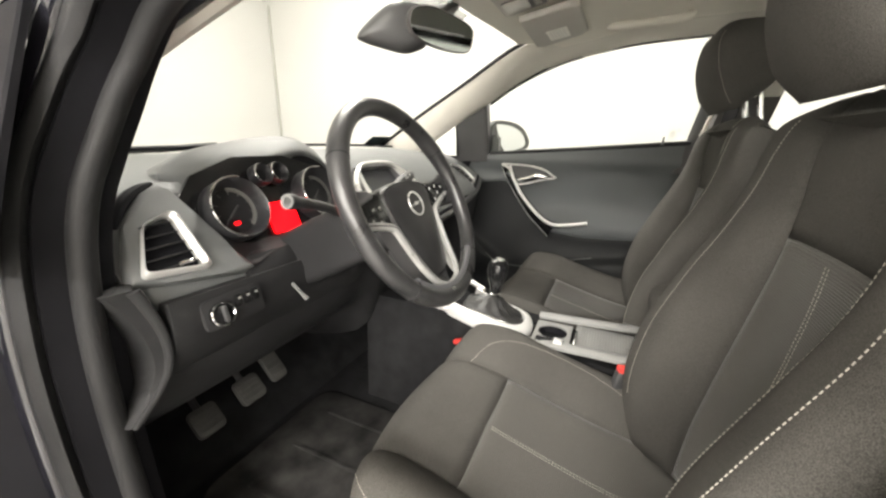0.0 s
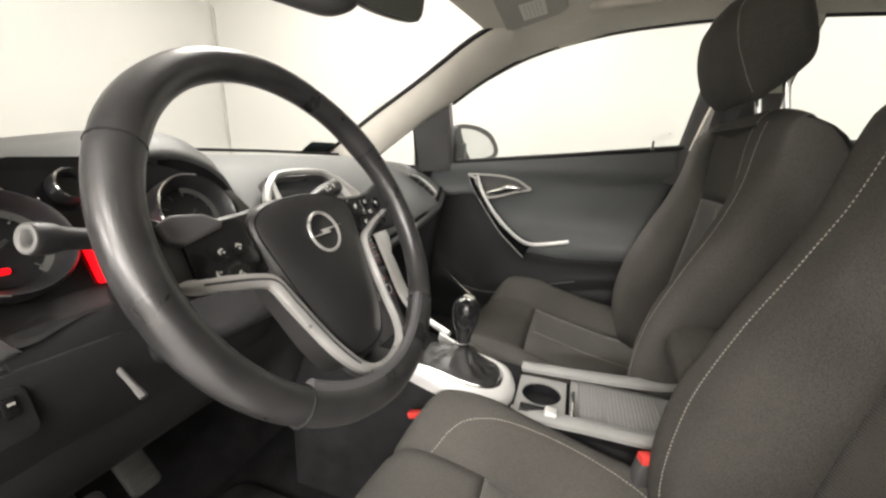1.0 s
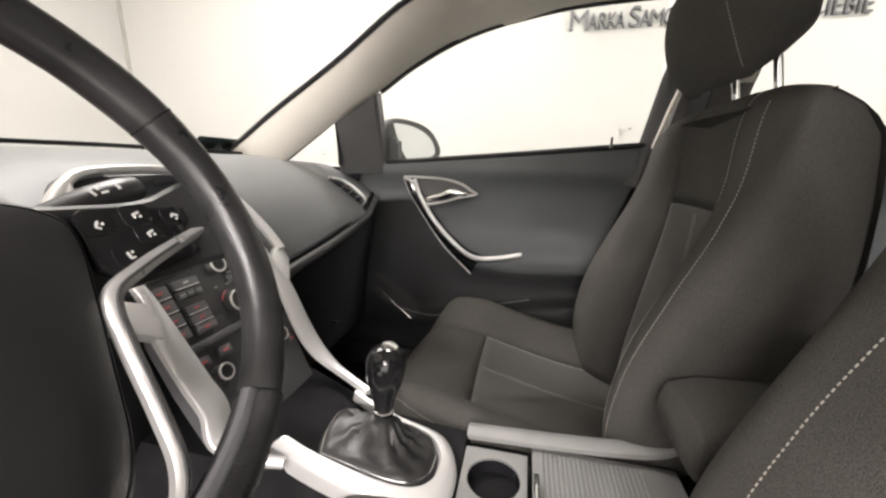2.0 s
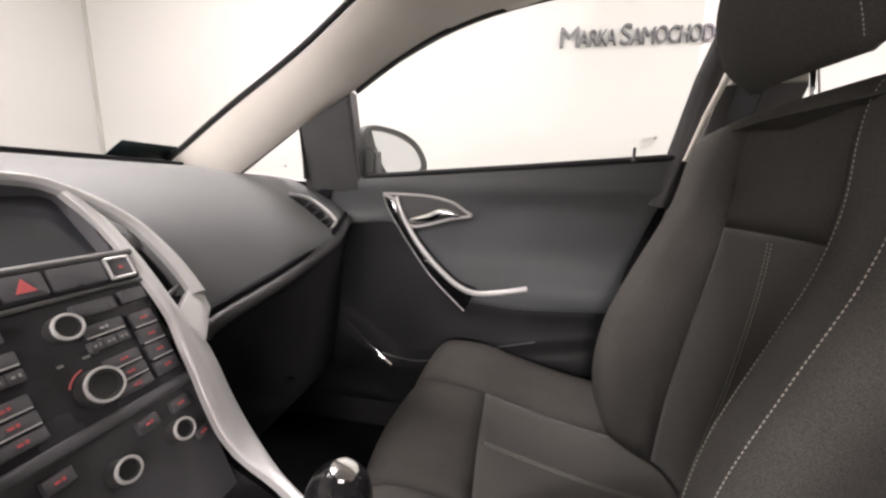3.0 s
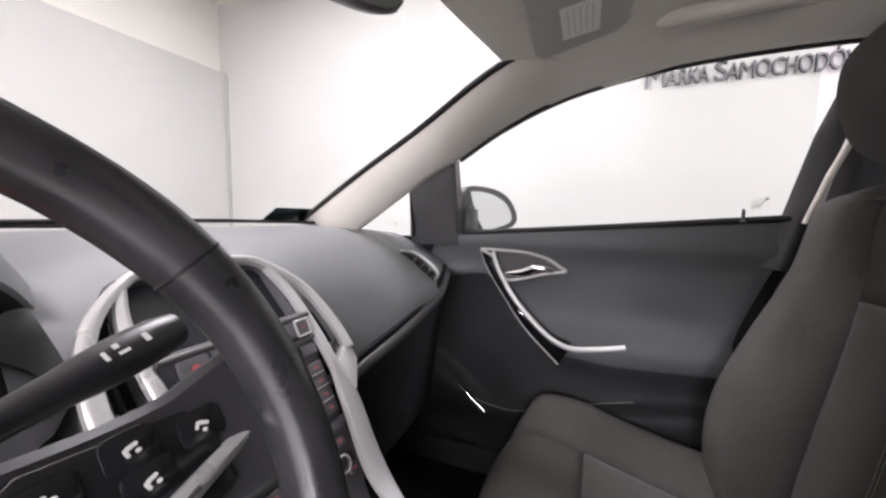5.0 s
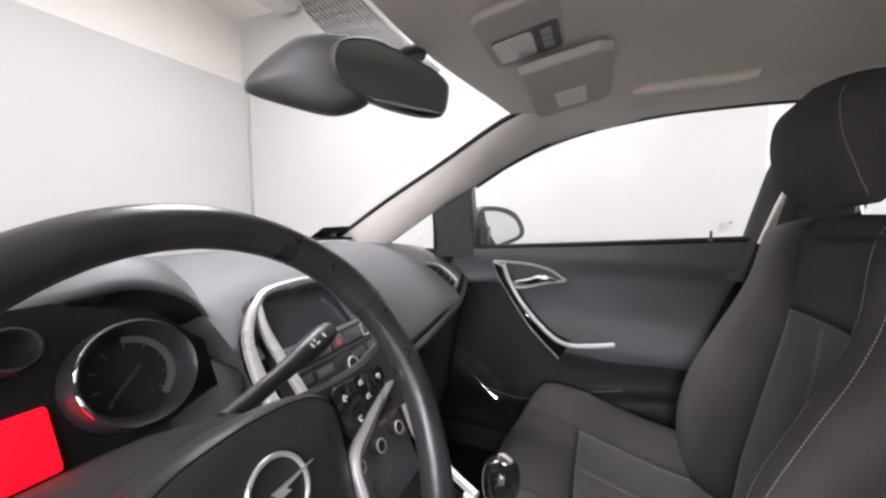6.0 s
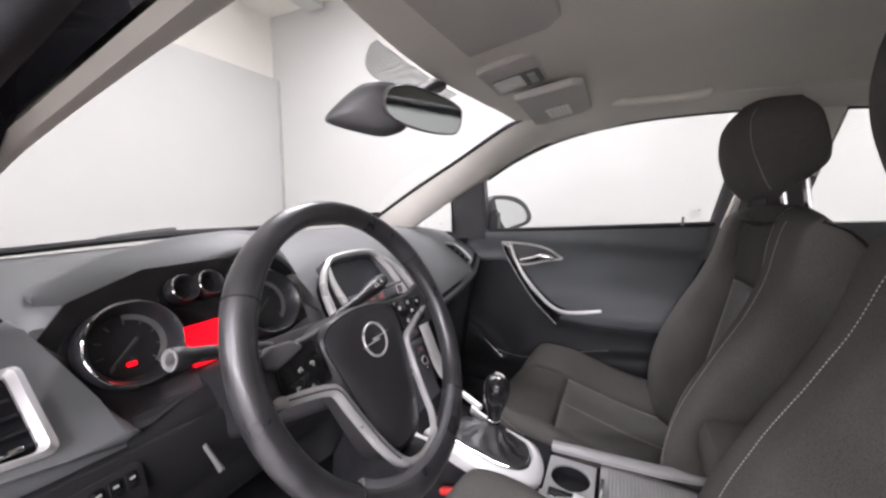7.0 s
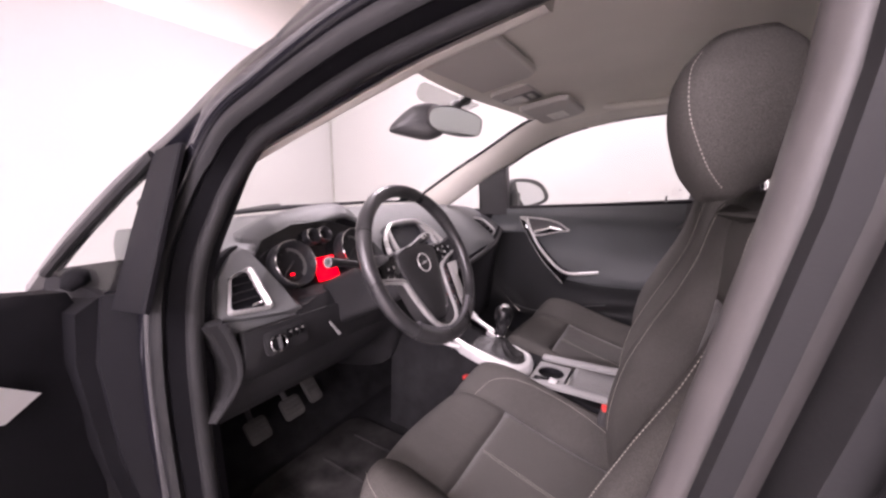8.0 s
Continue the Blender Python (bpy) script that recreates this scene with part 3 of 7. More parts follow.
jamb("opening_seal", [(0.0, 0.0), (0.006, -0.012), (0.02, -0.016), (0.03, -0.008), (0.03, 0.006), (0.015, 0.012), (0.0, 0.01)], RUBBER, "black rubber seal round the door opening")
jamb("opening_flange", [(-0.02, 0.012), (0.0, 0.004), (0.03, 0.012), (0.055, 0.014), (0.06, 0.028), (0.05, 0.045), (-0.02, 0.05)], SHUTBLACK, "dark flange of the door opening")
jamb("outer_seal", [(0.056, 0.018), (0.066, 0.010), (0.076, 0.018), (0.076, 0.034), (0.066, 0.042), (0.056, 0.036)], RUBBER, "second rubber lip of the door opening")
jamb("opening_skin", [(0.05, 0.040), (0.075, 0.040), (0.084, 0.052), (0.08, 0.072), (0.06, 0.08), (0.045, 0.075)], PAINT, "glossy black painted door opening")
# outer windscreen pillar and quarter window of the driver's side
SKIN = [(-1.10, -0.862, 0.885), (-0.947, -0.82, 1.007), (-0.799, -0.765, 1.126), (-0.668, -0.712, 1.217), (-0.531, -0.69, 1.289), (-0.433, -0.675, 1.331), (-0.313, -0.65, 1.372), (-0.1, -0.63, 1.41), (0.2, -0.62, 1.425)]
bm = bmesh.new()
rings = []
for p in spline(SKIN, 50):
    rings.append([p, p + Vector((0.012, -0.006, -0.018)), p + Vector((0.028, 0.010, -0.022)), p + Vector((0.024, 0.03, -0.012)), p + Vector((-0.006, 0.034, 0.010)), p + Vector((-0.012, 0.02, 0.010))])
loft(bm, rings)
part("outer_pillar", bm, PAINT, car, "glossy black outer windscreen pillar")
q0, q1, q2 = Vector((-0.965, -0.848, 0.93)), Vector((-0.672, -0.835, 0.935)), Vector((-0.70, -0.728, 1.165))
bm = bmesh.new()
a = [bm.verts.new(p) for p in (q0, q1, q2)]
b = [bm.verts.new(p + Vector((0, 0.004, 0))) for p in (q0, q1, q2)]
bm.faces.new(a)
bm.faces.new(b[::-1])
for i in range(3):
    bm.faces.new((a[i], b[i], b[(i + 1) % 3], a[(i + 1) % 3]))
g = part("quarter_window_outer", bm, GLASS, car, "small triangular quarter window", smooth=False)
g.visible_shadow = False
bm = bmesh.new()
tube(bm, [q0 + Vector((-0.02, 0, -0.004)), q0.lerp(q2, 0.25) + Vector((-0.008, 0.0, 0.008)), q0.lerp(q2, 0.6) + Vector((-0.006, 0, 0.01)), q2 + Vector((0, 0, 0.01))], 0.011, 8)
part("quarter_seal", bm, RUBBER, car, "black rubber round the quarter window")
bm = bmesh.new()
ribbon(bm, [q1 + Vector((0.06, 0.012, -0.03)), q1.lerp(q2, 0.5) + Vector((0.055, 0.012, 0)), q2 + Vector((0.05, 0.012, 0.02))], (0, -1, 0.35), [0.125, 0.115, 0.10], 0.010)
part("quarter_post", bm, SHUTBLACK, car, "dull black post behind the quarter window")
bm = bmesh.new()
loft(bm, [[Vector((x, y, z)) for y, z in ((-0.80, 0.16), (-0.87, 0.6), (-0.885, top - 0.12), (-0.875, top - 0.03), (-0.83, top), (-0.74, top), (-0.74, 0.16))] for x, top in ((-0.70, 0.928), (-0.85, 0.905), (-1.02, 0.872), (-1.3, 0.822), (-1.6, 0.77))])
part("wing_panel", bm, SHUTBLACK, car, "dark front wing behind the open door")

# the rest of the body: bonnet, wings, nose, tail and wheels
def body_part(name, rings, mat, label, angle=50):
    bm = bmesh.new()
    loft(bm, [[Vector(p) for p in r] for r in rings])
    return part(name, bm, mat, car, label, angle=angle)


def arch(x, drop, half, edge):
    return [(x, -half, edge), (x, -half * 0.6, edge + drop * 0.8), (x, 0, edge + drop), (x, half * 0.6, edge + drop * 0.8), (x, half, edge), (x, half * 0.6, edge - 0.03), (x, -half * 0.6, edge - 0.03)]


body_part("bonnet", [arch(-1.20, 0.03, 0.73, 0.85), arch(-1.5, 0.035, 0.72, 0.80), arch(-1.85, 0.03, 0.68, 0.72), arch(-2.08, 0.02, 0.60, 0.62)], PAINT, "glossy black bonnet")
body_part("wing_panel", [[(x, y, z) for y, z in ((0.80, 0.16), (0.87, 0.6), (0.885, top - 0.12), (0.875, top - 0.03), (0.83, top), (0.74, top), (0.74, 0.16))] for x, top in ((-0.68, 0.95), (-0.85, 0.92), (-1.02, 0.88), (-1.3, 0.825), (-1.6, 0.77))], PAINT, "glossy black front wing")
for s in (1, -1):
    body_part("front_corner", [[(x, s * y, z) for y, z in ((0.80, 0.62), (w, 0.66), (w, top - 0.04), (w - 0.06, top), (0.70, top - 0.02), (0.70, 0.62))] for x, w, top in ((-1.6, 0.88, 0.77), (-1.85, 0.84, 0.72), (-2.05, 0.74, 0.64))], PAINT, "glossy black front corner")
    body_part("rear_quarter", [[(x, s * y, z) for y, z in ((0.72, 0.62), (w, 0.64), (w + 0.02, 0.85), (w - 0.06, top), (0.60, top), (0.60, 0.62))] for x, w, top in ((1.22, 0.84, 1.08), (1.5, 0.82, 1.06), (1.8, 0.74, 1.0))], PAINT, "glossy black rear quarter")
    for x in (-1.42, 1.28):
        m = basis((x, s * 0.74, 0.32), (1, 0, 0), (0, 0, 1)) if s < 0 else basis((x, s * 0.74, 0.32), (-1, 0, 0), (0, 0, 1))
        bm = bmesh.new()
        rings = [[m @ Vector((r * math.cos(2 * math.pi * k / 40), r * math.sin(2 * math.pi * k / 40), h)) for k in range(40)] for r, h in ((0.22, -0.10), (0.30, -0.10), (0.32, -0.08), (0.32, 0.08), (0.30, 0.10), (0.22, 0.10), (0.21, 0.07), (0.21, -0.07))]
        loft(bm, rings + [rings[0]], True, False)
        wheel_ = part("wheel", bm, RUBBER, car, "black tyre on a silver rim")
        bm = bmesh.new()
        lathe(bm, [(0.215, 0.06), (0.20, 0.085), (0.17, 0.07), (0.06, 0.075), (0.03, 0.09)], m, 40)
        part("rim", bm, SILVER, wheel_)
body_part("front_bumper", [[(x, y, z) for x, z in ((-2.02, 0.20), (-2.14, 0.28), (-2.16, 0.5), (-2.08, 0.63), (-1.95, 0.63), (-1.9, 0.2))] for y in (-0.74, -0.5, 0.5, 0.74)], PAINT, "glossy black front bumper")
body_part("tailgate", [[(x, y, z) for x, z in ((1.62, 1.07), (1.84, 1.0), (1.88, 0.6), (1.82, 0.3), (1.6, 0.3), (1.56, 1.03))] for y in (-0.62, -0.3, 0.3, 0.62)], PAINT, "glossy black tailgate")
body_part("tailgate_header", [[(x, y, z) for x, z in ((1.30, 1.36), (1.38, 1.325), (1.36, 1.30), (1.26, 1.31))] for y in (-0.62, -0.3, 0.3, 0.62)], PAINT, "glossy black rim over the rear screen")
bm = bmesh.new()
loft(bm, [[Vector((x, y, z)) for x, z in ((1.37, 1.318), (1.62, 1.062), (1.616, 1.058), (1.366, 1.314))] for y in (-0.60, 0.0, 0.60)])
rear_screen = part("rear_screen", bm, GLASS, car, "clear rear screen", smooth=False)
rear_screen.visible_shadow = False

# rear door on the passenger's side
bm = bmesh.new()
loft(bm, [[Vector((x, 0.70 + dy, 0.36)), Vector((x, 0.715 + dy, 0.75)), Vector((x, 0.69 + dy, z)), Vector((x, 0.74 + dy, z)), Vector((x, 0.78 + dy, 0.6)), Vector((x, 0.75 + dy, 0.36))] for x, z, dy in ((0.34, 1.06, 0), (0.6, 1.075, -0.005), (0.9, 1.10, -0.02), (1.2, 1.13, -0.05))])
rear_door = thing("rear_door", (0.7, 0.72, 0.36), "closed black rear door seen behind the passenger seat", "door")
part("panel", bm, DOORSKIN, rear_door)
bm = bmesh.new()
loft(bm, [[Vector((x, 0.70, 1.04)), Vector((x + 0.06 * (x < 0.5), 0.60, 1.385 - 0.12 * max(0, x - 0.5))), Vector((x + 0.06 * (x < 0.5), 0.604, 1.385 - 0.12 * max(0, x - 0.5))), Vector((x, 0.704, 1.04))] for x in (0.40, 0.6, 0.9, 1.15)])
g = part("window_pane", bm, GLASS, rear_door, smooth=False)
g.visible_shadow = False
bm = bmesh.new()
tube(bm, spline([(0.50, 0.70, 0.955), (0.56, 0.68, 0.965), (0.63, 0.70, 0.965)], 9), 0.008, 8)
part("handle", bm, CHROME, rear_door, "chrome inner door handle")
# the same side panel behind the driver
bm = bmesh.new()
loft(bm, [[Vector((x, -0.70, 0.36)), Vector((x, -0.715, 0.75)), Vector((x, -0.69, 1.07)), Vector((x, -0.75, 1.07)), Vector((x, -0.80, 0.7)), Vector((x, -0.76, 0.36))] for x in (0.34, 0.7, 1.2)])
rear_door2 = thing("rear_door", (0.7, -0.72, 0.36), "closed glossy black rear door behind the driver's seat", "door")
part("panel", bm, PAINT, rear_door2)
bm = bmesh.new()
loft(bm, [[Vector((x, -0.70, 1.07)), Vector((x + 0.06 * (x < 0.5), -0.60, 1.38 - 0.12 * max(0, x - 0.5))), Vector((x + 0.06 * (x < 0.5), -0.604, 1.38 - 0.12 * max(0, x - 0.5))), Vector((x, -0.704, 1.07))] for x in (0.42, 0.7, 1.15)])
g = part("window_pane", bm, GLASS, rear_door2, smooth=False)
g.visible_shadow = False

# ---- passenger door ----
door = thing("passenger_door", (-0.2, 0.73, 0.36), "closed front passenger door with dark trim and silver pull", "door")


def door_skin(u, v):
    """u from front to rear, v from the foot to the belt."""
    s = u * 0.5 + 0.5
    rear = 0.155
    x = -0.82 + (rear + 0.82) * s
    belt = 0.996 + 0.072 * max(0.0, x + 0.60) + 0.30 * min(0.0, x + 0.60)
    z = 0.36 + (belt - 0.36) * v
    x += 0.10 * max(0.0, (z - 0.75) / 0.3) * max(0.0, s - 0.2) / 0.8
    h = (z - 0.36) / 0.66
    y = 0.70 + 0.03 * math.sin(math.pi * min(0.999, max(0.0, (1 - h) * 1.35)))
    fore = 0.5 + 0.5 * math.tanh((x + 0.27) / 0.05)
    arm = math.exp(-((z - 0.70) / 0.055) ** 2) * fore * 0.022
    rim = 0.50 + 0.16 * max(0.0, x + 0.42) ** 1.0 + 0.6 * max(0.0, -0.43 - x)
    pocket = 0.03 * (0.5 + 0.5 * math.tanh((rim - z) / 0.012))
    shoulder = 0.012 * math.exp(-((z - 0.975) / 0.03) ** 2)
    ridge = 0.012 * math.exp(-((z - 0.878 - 0.10 * (x + 0.6)) / 0.016) ** 2) / (1 + math.exp((x + 0.50) / 0.035))
    scoop = 0.012 * math.exp(-((z - 0.80) / 0.07) ** 2 - ((x + 0.20) / 0.22) ** 2)
    return Vector((x, y - arm - pocket - shoulder - ridge + scoop, z))


# x and z of the line where the painted shade begins
SHADE_LINE = [(-0.82, 0.86), (-0.60, 0.866), (-0.47, 0.878), (-0.43, 0.855), (-0.39, 0.800), (-0.33, 0.735), (-0.24, 0.665), (-0.10, 0.655), (0.155, 0.665)]


def split(u):
    """Height share of the line below which the trim is darkened for shade; it follows the pull."""
    x = -0.82 + 0.975 * (u * 0.5 + 0.5)
    belt = 0.996 + 0.072 * max(0.0, x + 0.60) + 0.30 * min(0.0, x + 0.60)
    return (lerp_table(SHADE_LINE, x)[0] - 0.36) / (belt - 0.36)


bm = bmesh.new()
patch(bm, lambda u, v: door_skin(u, split(u) + (1 - split(u)) * v), 1, -1, 0, 1, 80, 50, th=0.05, seam=0.003, soft=0.006)
part("trim_panel", bm, DOORSKIN, door, "dark grey moulded door trim")
bm = bmesh.new()
patch(bm, lambda u, v: door_skin(u, split(u) * v), 1, -1, 0, 1, 80, 30, th=0.05, seam=0.003, soft=0.006)
part("pocket_panel", bm, DOORSHADE, door, "lower door trim with pocket, darkened for shade")
bm = bmesh.new()
loft(bm, [[Vector((x, 0.785, 0.34)), Vector((x, 0.81, 0.55)), Vector((x, 0.82, 0.8)), Vector((x, 0.77, z)), Vector((x, 0.752, z)), Vector((x, 0.782, 0.6))] for x, z in ((-0.66, 0.985), (-0.2, 1.02), (0.2, 1.05))])
part("outer_skin", bm, PAINT, door, "glossy black outer door skin")


def door_glass(u, v):
    lo = Vector((-0.535 + 0.80 * u, 0.715, 0.995 + 0.058 * u))
    hi = spline(RAIL[:6], 30)[round(u * 26)] + Vector((0, 0.012, 0.004))
    return lo.lerp(hi, v)


bm = bmesh.new()
patch(bm, door_glass, 0, 1, 0, 1, 26, 6, th=0.004, seam=0)
g = part("window_pane", bm, GLASS, door, "clear side window")
g.visible_shadow = False
bm = bmesh.new()
tube(bm, [(-0.53, 0.703, 1.0), (-0.1, 0.703, 1.03), (0.235, 0.70, 1.056)], 0.008, 8)
part("window_seal", bm, RUBBER, door)
bm = bmesh.new()
ribbon(bm, [(0.215, 0.708, 0.94), (0.24, 0.704, 1.05), (0.268, 0.667, 1.22), (0.292, 0.634, 1.32), (0.315, 0.604, 1.385)], (-0.35, -0.93, 0.1), 0.046, 0.012)
part("window_frame", bm, PLASTIC, door, "black frame behind the window")
# silver pull: a long bow down to the armrest
PULL = [(-0.432, 0.694, 0.950), (-0.418, 0.692, 0.91), (-0.401, 0.69, 0.878), (-0.368, 0.685, 0.826), (-0.315, 0.672, 0.771), (-0.26, 0.66, 0.728), (-0.211, 0.65, 0.712), (-0.15, 0.646, 0.719), (-0.082, 0.644, 0.734)]
PULL_EDGE = [(-0.471, 0.696, 0.955), (-0.458, 0.695, 0.92), (-0.441, 0.694, 0.889), (-0.389, 0.69, 0.811), (-0.33, 0.685, 0.735), (-0.24, 0.672, 0.654)]
bm = bmesh.new()
ribbon(bm, spline(PULL, 40), (0, -1, 0.25), 0.013, 0.01)
part("pull_trim", bm, SILVER, door, "satin silver door pull trim")
bm = bmesh.new()
tube(bm, spline(PULL_EDGE, 40), 0.0013, 6)
part("pull_edge", bm, BOWSILVER, door, "thin silver edge line")
bm = bmesh.new()
pa, pb = spline(PULL[:7], 40), spline(PULL_EDGE, 40)
loft(bm, [[p + Vector((0, 0.004, 0)), p.lerp(q, 0.5) + Vector((0, -0.004, 0)), q + Vector((0, 0.003, 0)), q + Vector((0, 0.05, 0)), p + Vector((0, 0.05, 0))] for p, q in zip(pa, pb)])
part("pull", bm, GLOSS, door, "gloss black band beside the silver pull")
BEZEL = [(-0.468, 0.956), (-0.42, 0.956), (-0.343, 0.952), (-0.282, 0.938), (-0.246, 0.916), (-0.233, 0.905), (-0.281, 0.896), (-0.391, 0.872), (-0.425, 0.93)]
bm = bmesh.new()
ribbon(bm, spline([(x, 0.697, z) for x, z in BEZEL] + [(BEZEL[0][0], 0.697, BEZEL[0][1])], 60), (0, -1, 0), 0.008, 0.008)
part("handle_bezel", bm, SILVER, door, "satin silver bezel round the handle")
bm = bmesh.new()
prism(bm, [(x, z) for x, z in BEZEL], basis((0, 0.712, 0), (1, 0, 0), (0, 0, 1)), 0.012)
part("handle_cup", bm, PLASTIC, door, smooth=False)
bm = bmesh.new()
ribbon(bm, spline([(-0.395, 0.70, 0.887), (-0.34, 0.69, 0.899), (-0.306, 0.684, 0.912), (-0.262, 0.692, 0.906)], 16), (0, -1, 0), [0.01 + 0.012 * math.sin(math.pi * k / 15) ** 0.7 for k in range(16)], 0.007)
part("handle", bm, CHROME, door, "chrome inner door handle")
bm = bmesh.new()
lathe(bm, [(0.006, 0), (0.006, 0.004), (0.0035, 0.006), (0.0035, 0.028), (0.002, 0.031)], pose(0.142, 0.684, 1.045), 12)
part("lock_pin", bm, PLASTIC, door)


def on_door(x, z, proud):
    """A point on the door trim, proud of it."""
    belt = 0.996 + 0.072 * max(0.0, x + 0.60) + 0.30 * min(0.0, x + 0.60)
    p = door_skin(2 * (x + 0.82) / 0.975 - 1, (z - 0.36) / (belt - 0.36))
    return Vector((x, p.y - proud, z))


bm = bmesh.new()
tube(bm, spline([on_door(x, z, 0.002) for x, z in ((-0.600, 0.602), (-0.56, 0.573), (-0.52, 0.543), (-0.48, 0.511), (-0.440, 0.480))], 16), 0.0010, 6)
part("trim_line", bm, CHROME, door, "thin bright line along the lower trim")
bm = bmesh.new()
tube(bm, spline([on_door(x, z, 0.001) for x, z in ((-0.47, 0.512), (-0.42, 0.497), (-0.345, 0.500), (-0.225, 0.530), (-0.14, 0.552), (-0.05, 0.572))], 30), 0.0018, 6)
part("pocket_rim", bm, DASH, door, "grey rim of the door pocket")

# ---- passenger wing mirror ----
wing = thing("wing_mirror", (-0.53, 0.80, 0.99), "black door mirror outside the passenger window", "mirror")
wm = basis((-0.475, 0.892, 1.074), (0.34, 0.94, 0), (0, 0, 1))


def eased(pts, times):
    """Cuts the corners of a closed outline."""
    for _ in range(times):
        pts = [(a[0] * (1 - k) + b[0] * k, a[1] * (1 - k) + b[1] * k) for a, b in zip(pts, pts[1:] + pts[:1]) for k in (0.25, 0.75)]
    return pts


HEAD = eased([(0.135, -0.02), (0.108, 0.014), (0.07, 0.044), (0.005, 0.065), (-0.075, 0.072), (-0.165, 0.07), (-0.19, 0.03), (-0.19, -0.05), (-0.165, -0.084), (0.0, -0.079), (0.09, -0.064), (0.13, -0.048)], 2)
GLASS_OUT = eased([(-0.137, 0.002), (-0.112, -0.039), (-0.076, -0.072), (-0.074, -0.072), (0.028, -0.056), (0.075, -0.046), (0.092, -0.029), (0.076, 0.0), (0.041, 0.027), (-0.027, 0.047), (-0.10, 0.055), (-0.155, 0.052), (-0.156, 0.05)], 1)
bm = bmesh.new()
rings = []
for d, k in ((-0.115, 0.2), (-0.10, 0.55), (-0.06, 0.86), (-0.02, 0.99), (0.004, 1.0), (0.008, 0.97), (0.0085, 0.93)):
    rings.append([wm @ Vector((x * k, y * k, d)) for x, y in HEAD])
loft(bm, rings)
shell = part("housing", bm, PLASTIC, wing, "grainy black mirror housing")
bm = bmesh.new()
prism(bm, GLASS_OUT, wm @ pose(0, 0, 0.007), 0.003)
part("glass", bm, MIRROR, wing, "mirror glass", smooth=False)
bm = bmesh.new()
loft(bm, [[Vector(p) for p in ((-0.60, 0.72, 0.985), (-0.50, 0.72, 0.99), (-0.50, 0.72, 1.07), (-0.585, 0.72, 1.10))], [Vector(p) for p in ((-0.60, 0.78, 0.995), (-0.505, 0.78, 1.0), (-0.505, 0.78, 1.08), (-0.58, 0.78, 1.12))], [Vector(p) for p in ((-0.58, 0.85, 1.02), (-0.51, 0.85, 1.02), (-0.51, 0.85, 1.09), (-0.56, 0.85, 1.12))]])
bmesh.ops.bevel(bm, geom=list(bm.edges), offset=0.008, segments=2, affect="EDGES")
part("foot", bm, PLASTIC, wing)

bm = bmesh.new()
loft(bm, [[Vector((x, y, z)) for x, y in ((0.08, 0.748), (0.36, 0.735), (0.36, 0.78), (0.08, 0.79))] for z in (0.33, 0.8, 1.04)])
part("pillar_back", bm, RUBBER, car, "black pillar behind the door edge")
# seat belt on the passenger's pillar
belt = thing("seat_belt", (0.27, 0.67, 0.5), "black seat belt strap hanging on the passenger's pillar", "seat belt")
bm = bmesh.new()
ribbon(bm, spline([(0.325, 0.585, 1.26), (0.315, 0.615, 1.15), (0.30, 0.645, 1.0), (0.285, 0.662, 0.8), (0.27, 0.668, 0.55)], 24), (-0.75, -0.65, 0.05), 0.046, 0.0022)
part("strap", bm, RUBBER, belt)
bm = bmesh.new()
box(bm, (0.02, 0.07, 0.045), pose(0.328, 0.588, 1.27, 0, 15, -38), 0.008, 3)
part("guide", bm, PLASTIC, belt, "black plastic belt guide")
# printed labels in the window corners
for name, owner, x, z, y, n in (("window_label", door, 0.173, 1.087, 0.694, 4), ("window_label", car, -0.737, 1.013, 0.648, 2)):
    lab = None
    for k in range(n):
        bm = bmesh.new()
        w = 0.030 if k % 2 == 0 else 0.022
        box(bm, (w, 0.0008, 0.0018), pose(x - (0.03 - w) / 2, y, z + 0.009 - 0.006 * k))
        lab = part(name, bm, LABELGREY, owner, "small grey print on the glass", smooth=False)
    bm = bmesh.new()
    box(bm, (0.006, 0.0008, 0.006), pose(x + 0.013, y, z + 0.011))
    part("label_mark", bm, STALKGREY, owner, smooth=False)
# wiper behind the foot of the windscreen, and bright clips on the door opening
wiper = thing("windscreen_wiper", (-1.13, -0.2, 1.0), "black windscreen wiper resting at the foot of the glass", "wiper")
bm = bmesh.new()
tube(bm, spline([(-1.15, -0.46, 1.012), (-1.17, -0.30, 1.017), (-1.185, -0.14, 1.024), (-1.19, 0.10, 1.02)], 16), 0.006, 8)
part("blade", bm, RUBBER, wiper)
bm = bmesh.new()
tube(bm, [(-1.205, -0.30, 1.015), (-1.195, -0.20, 1.026), (-1.19, -0.13, 1.032)], [0.008, 0.009, 0.007], 8)
part("arm", bm, PLASTIC, wiper)
for x, y, z in ((-0.621, -0.782, 0.879), (-0.70, -0.782, 0.86), (-0.844, -0.80, 0.689)):
    bm = bmesh.new()
    box(bm, (0.016, 0.012, 0.022), pose(x, y, z, 12, 20, 0), 0.004)
    part("hinge_bolt", bm, SILVER, car, "bright bolt on the door opening")

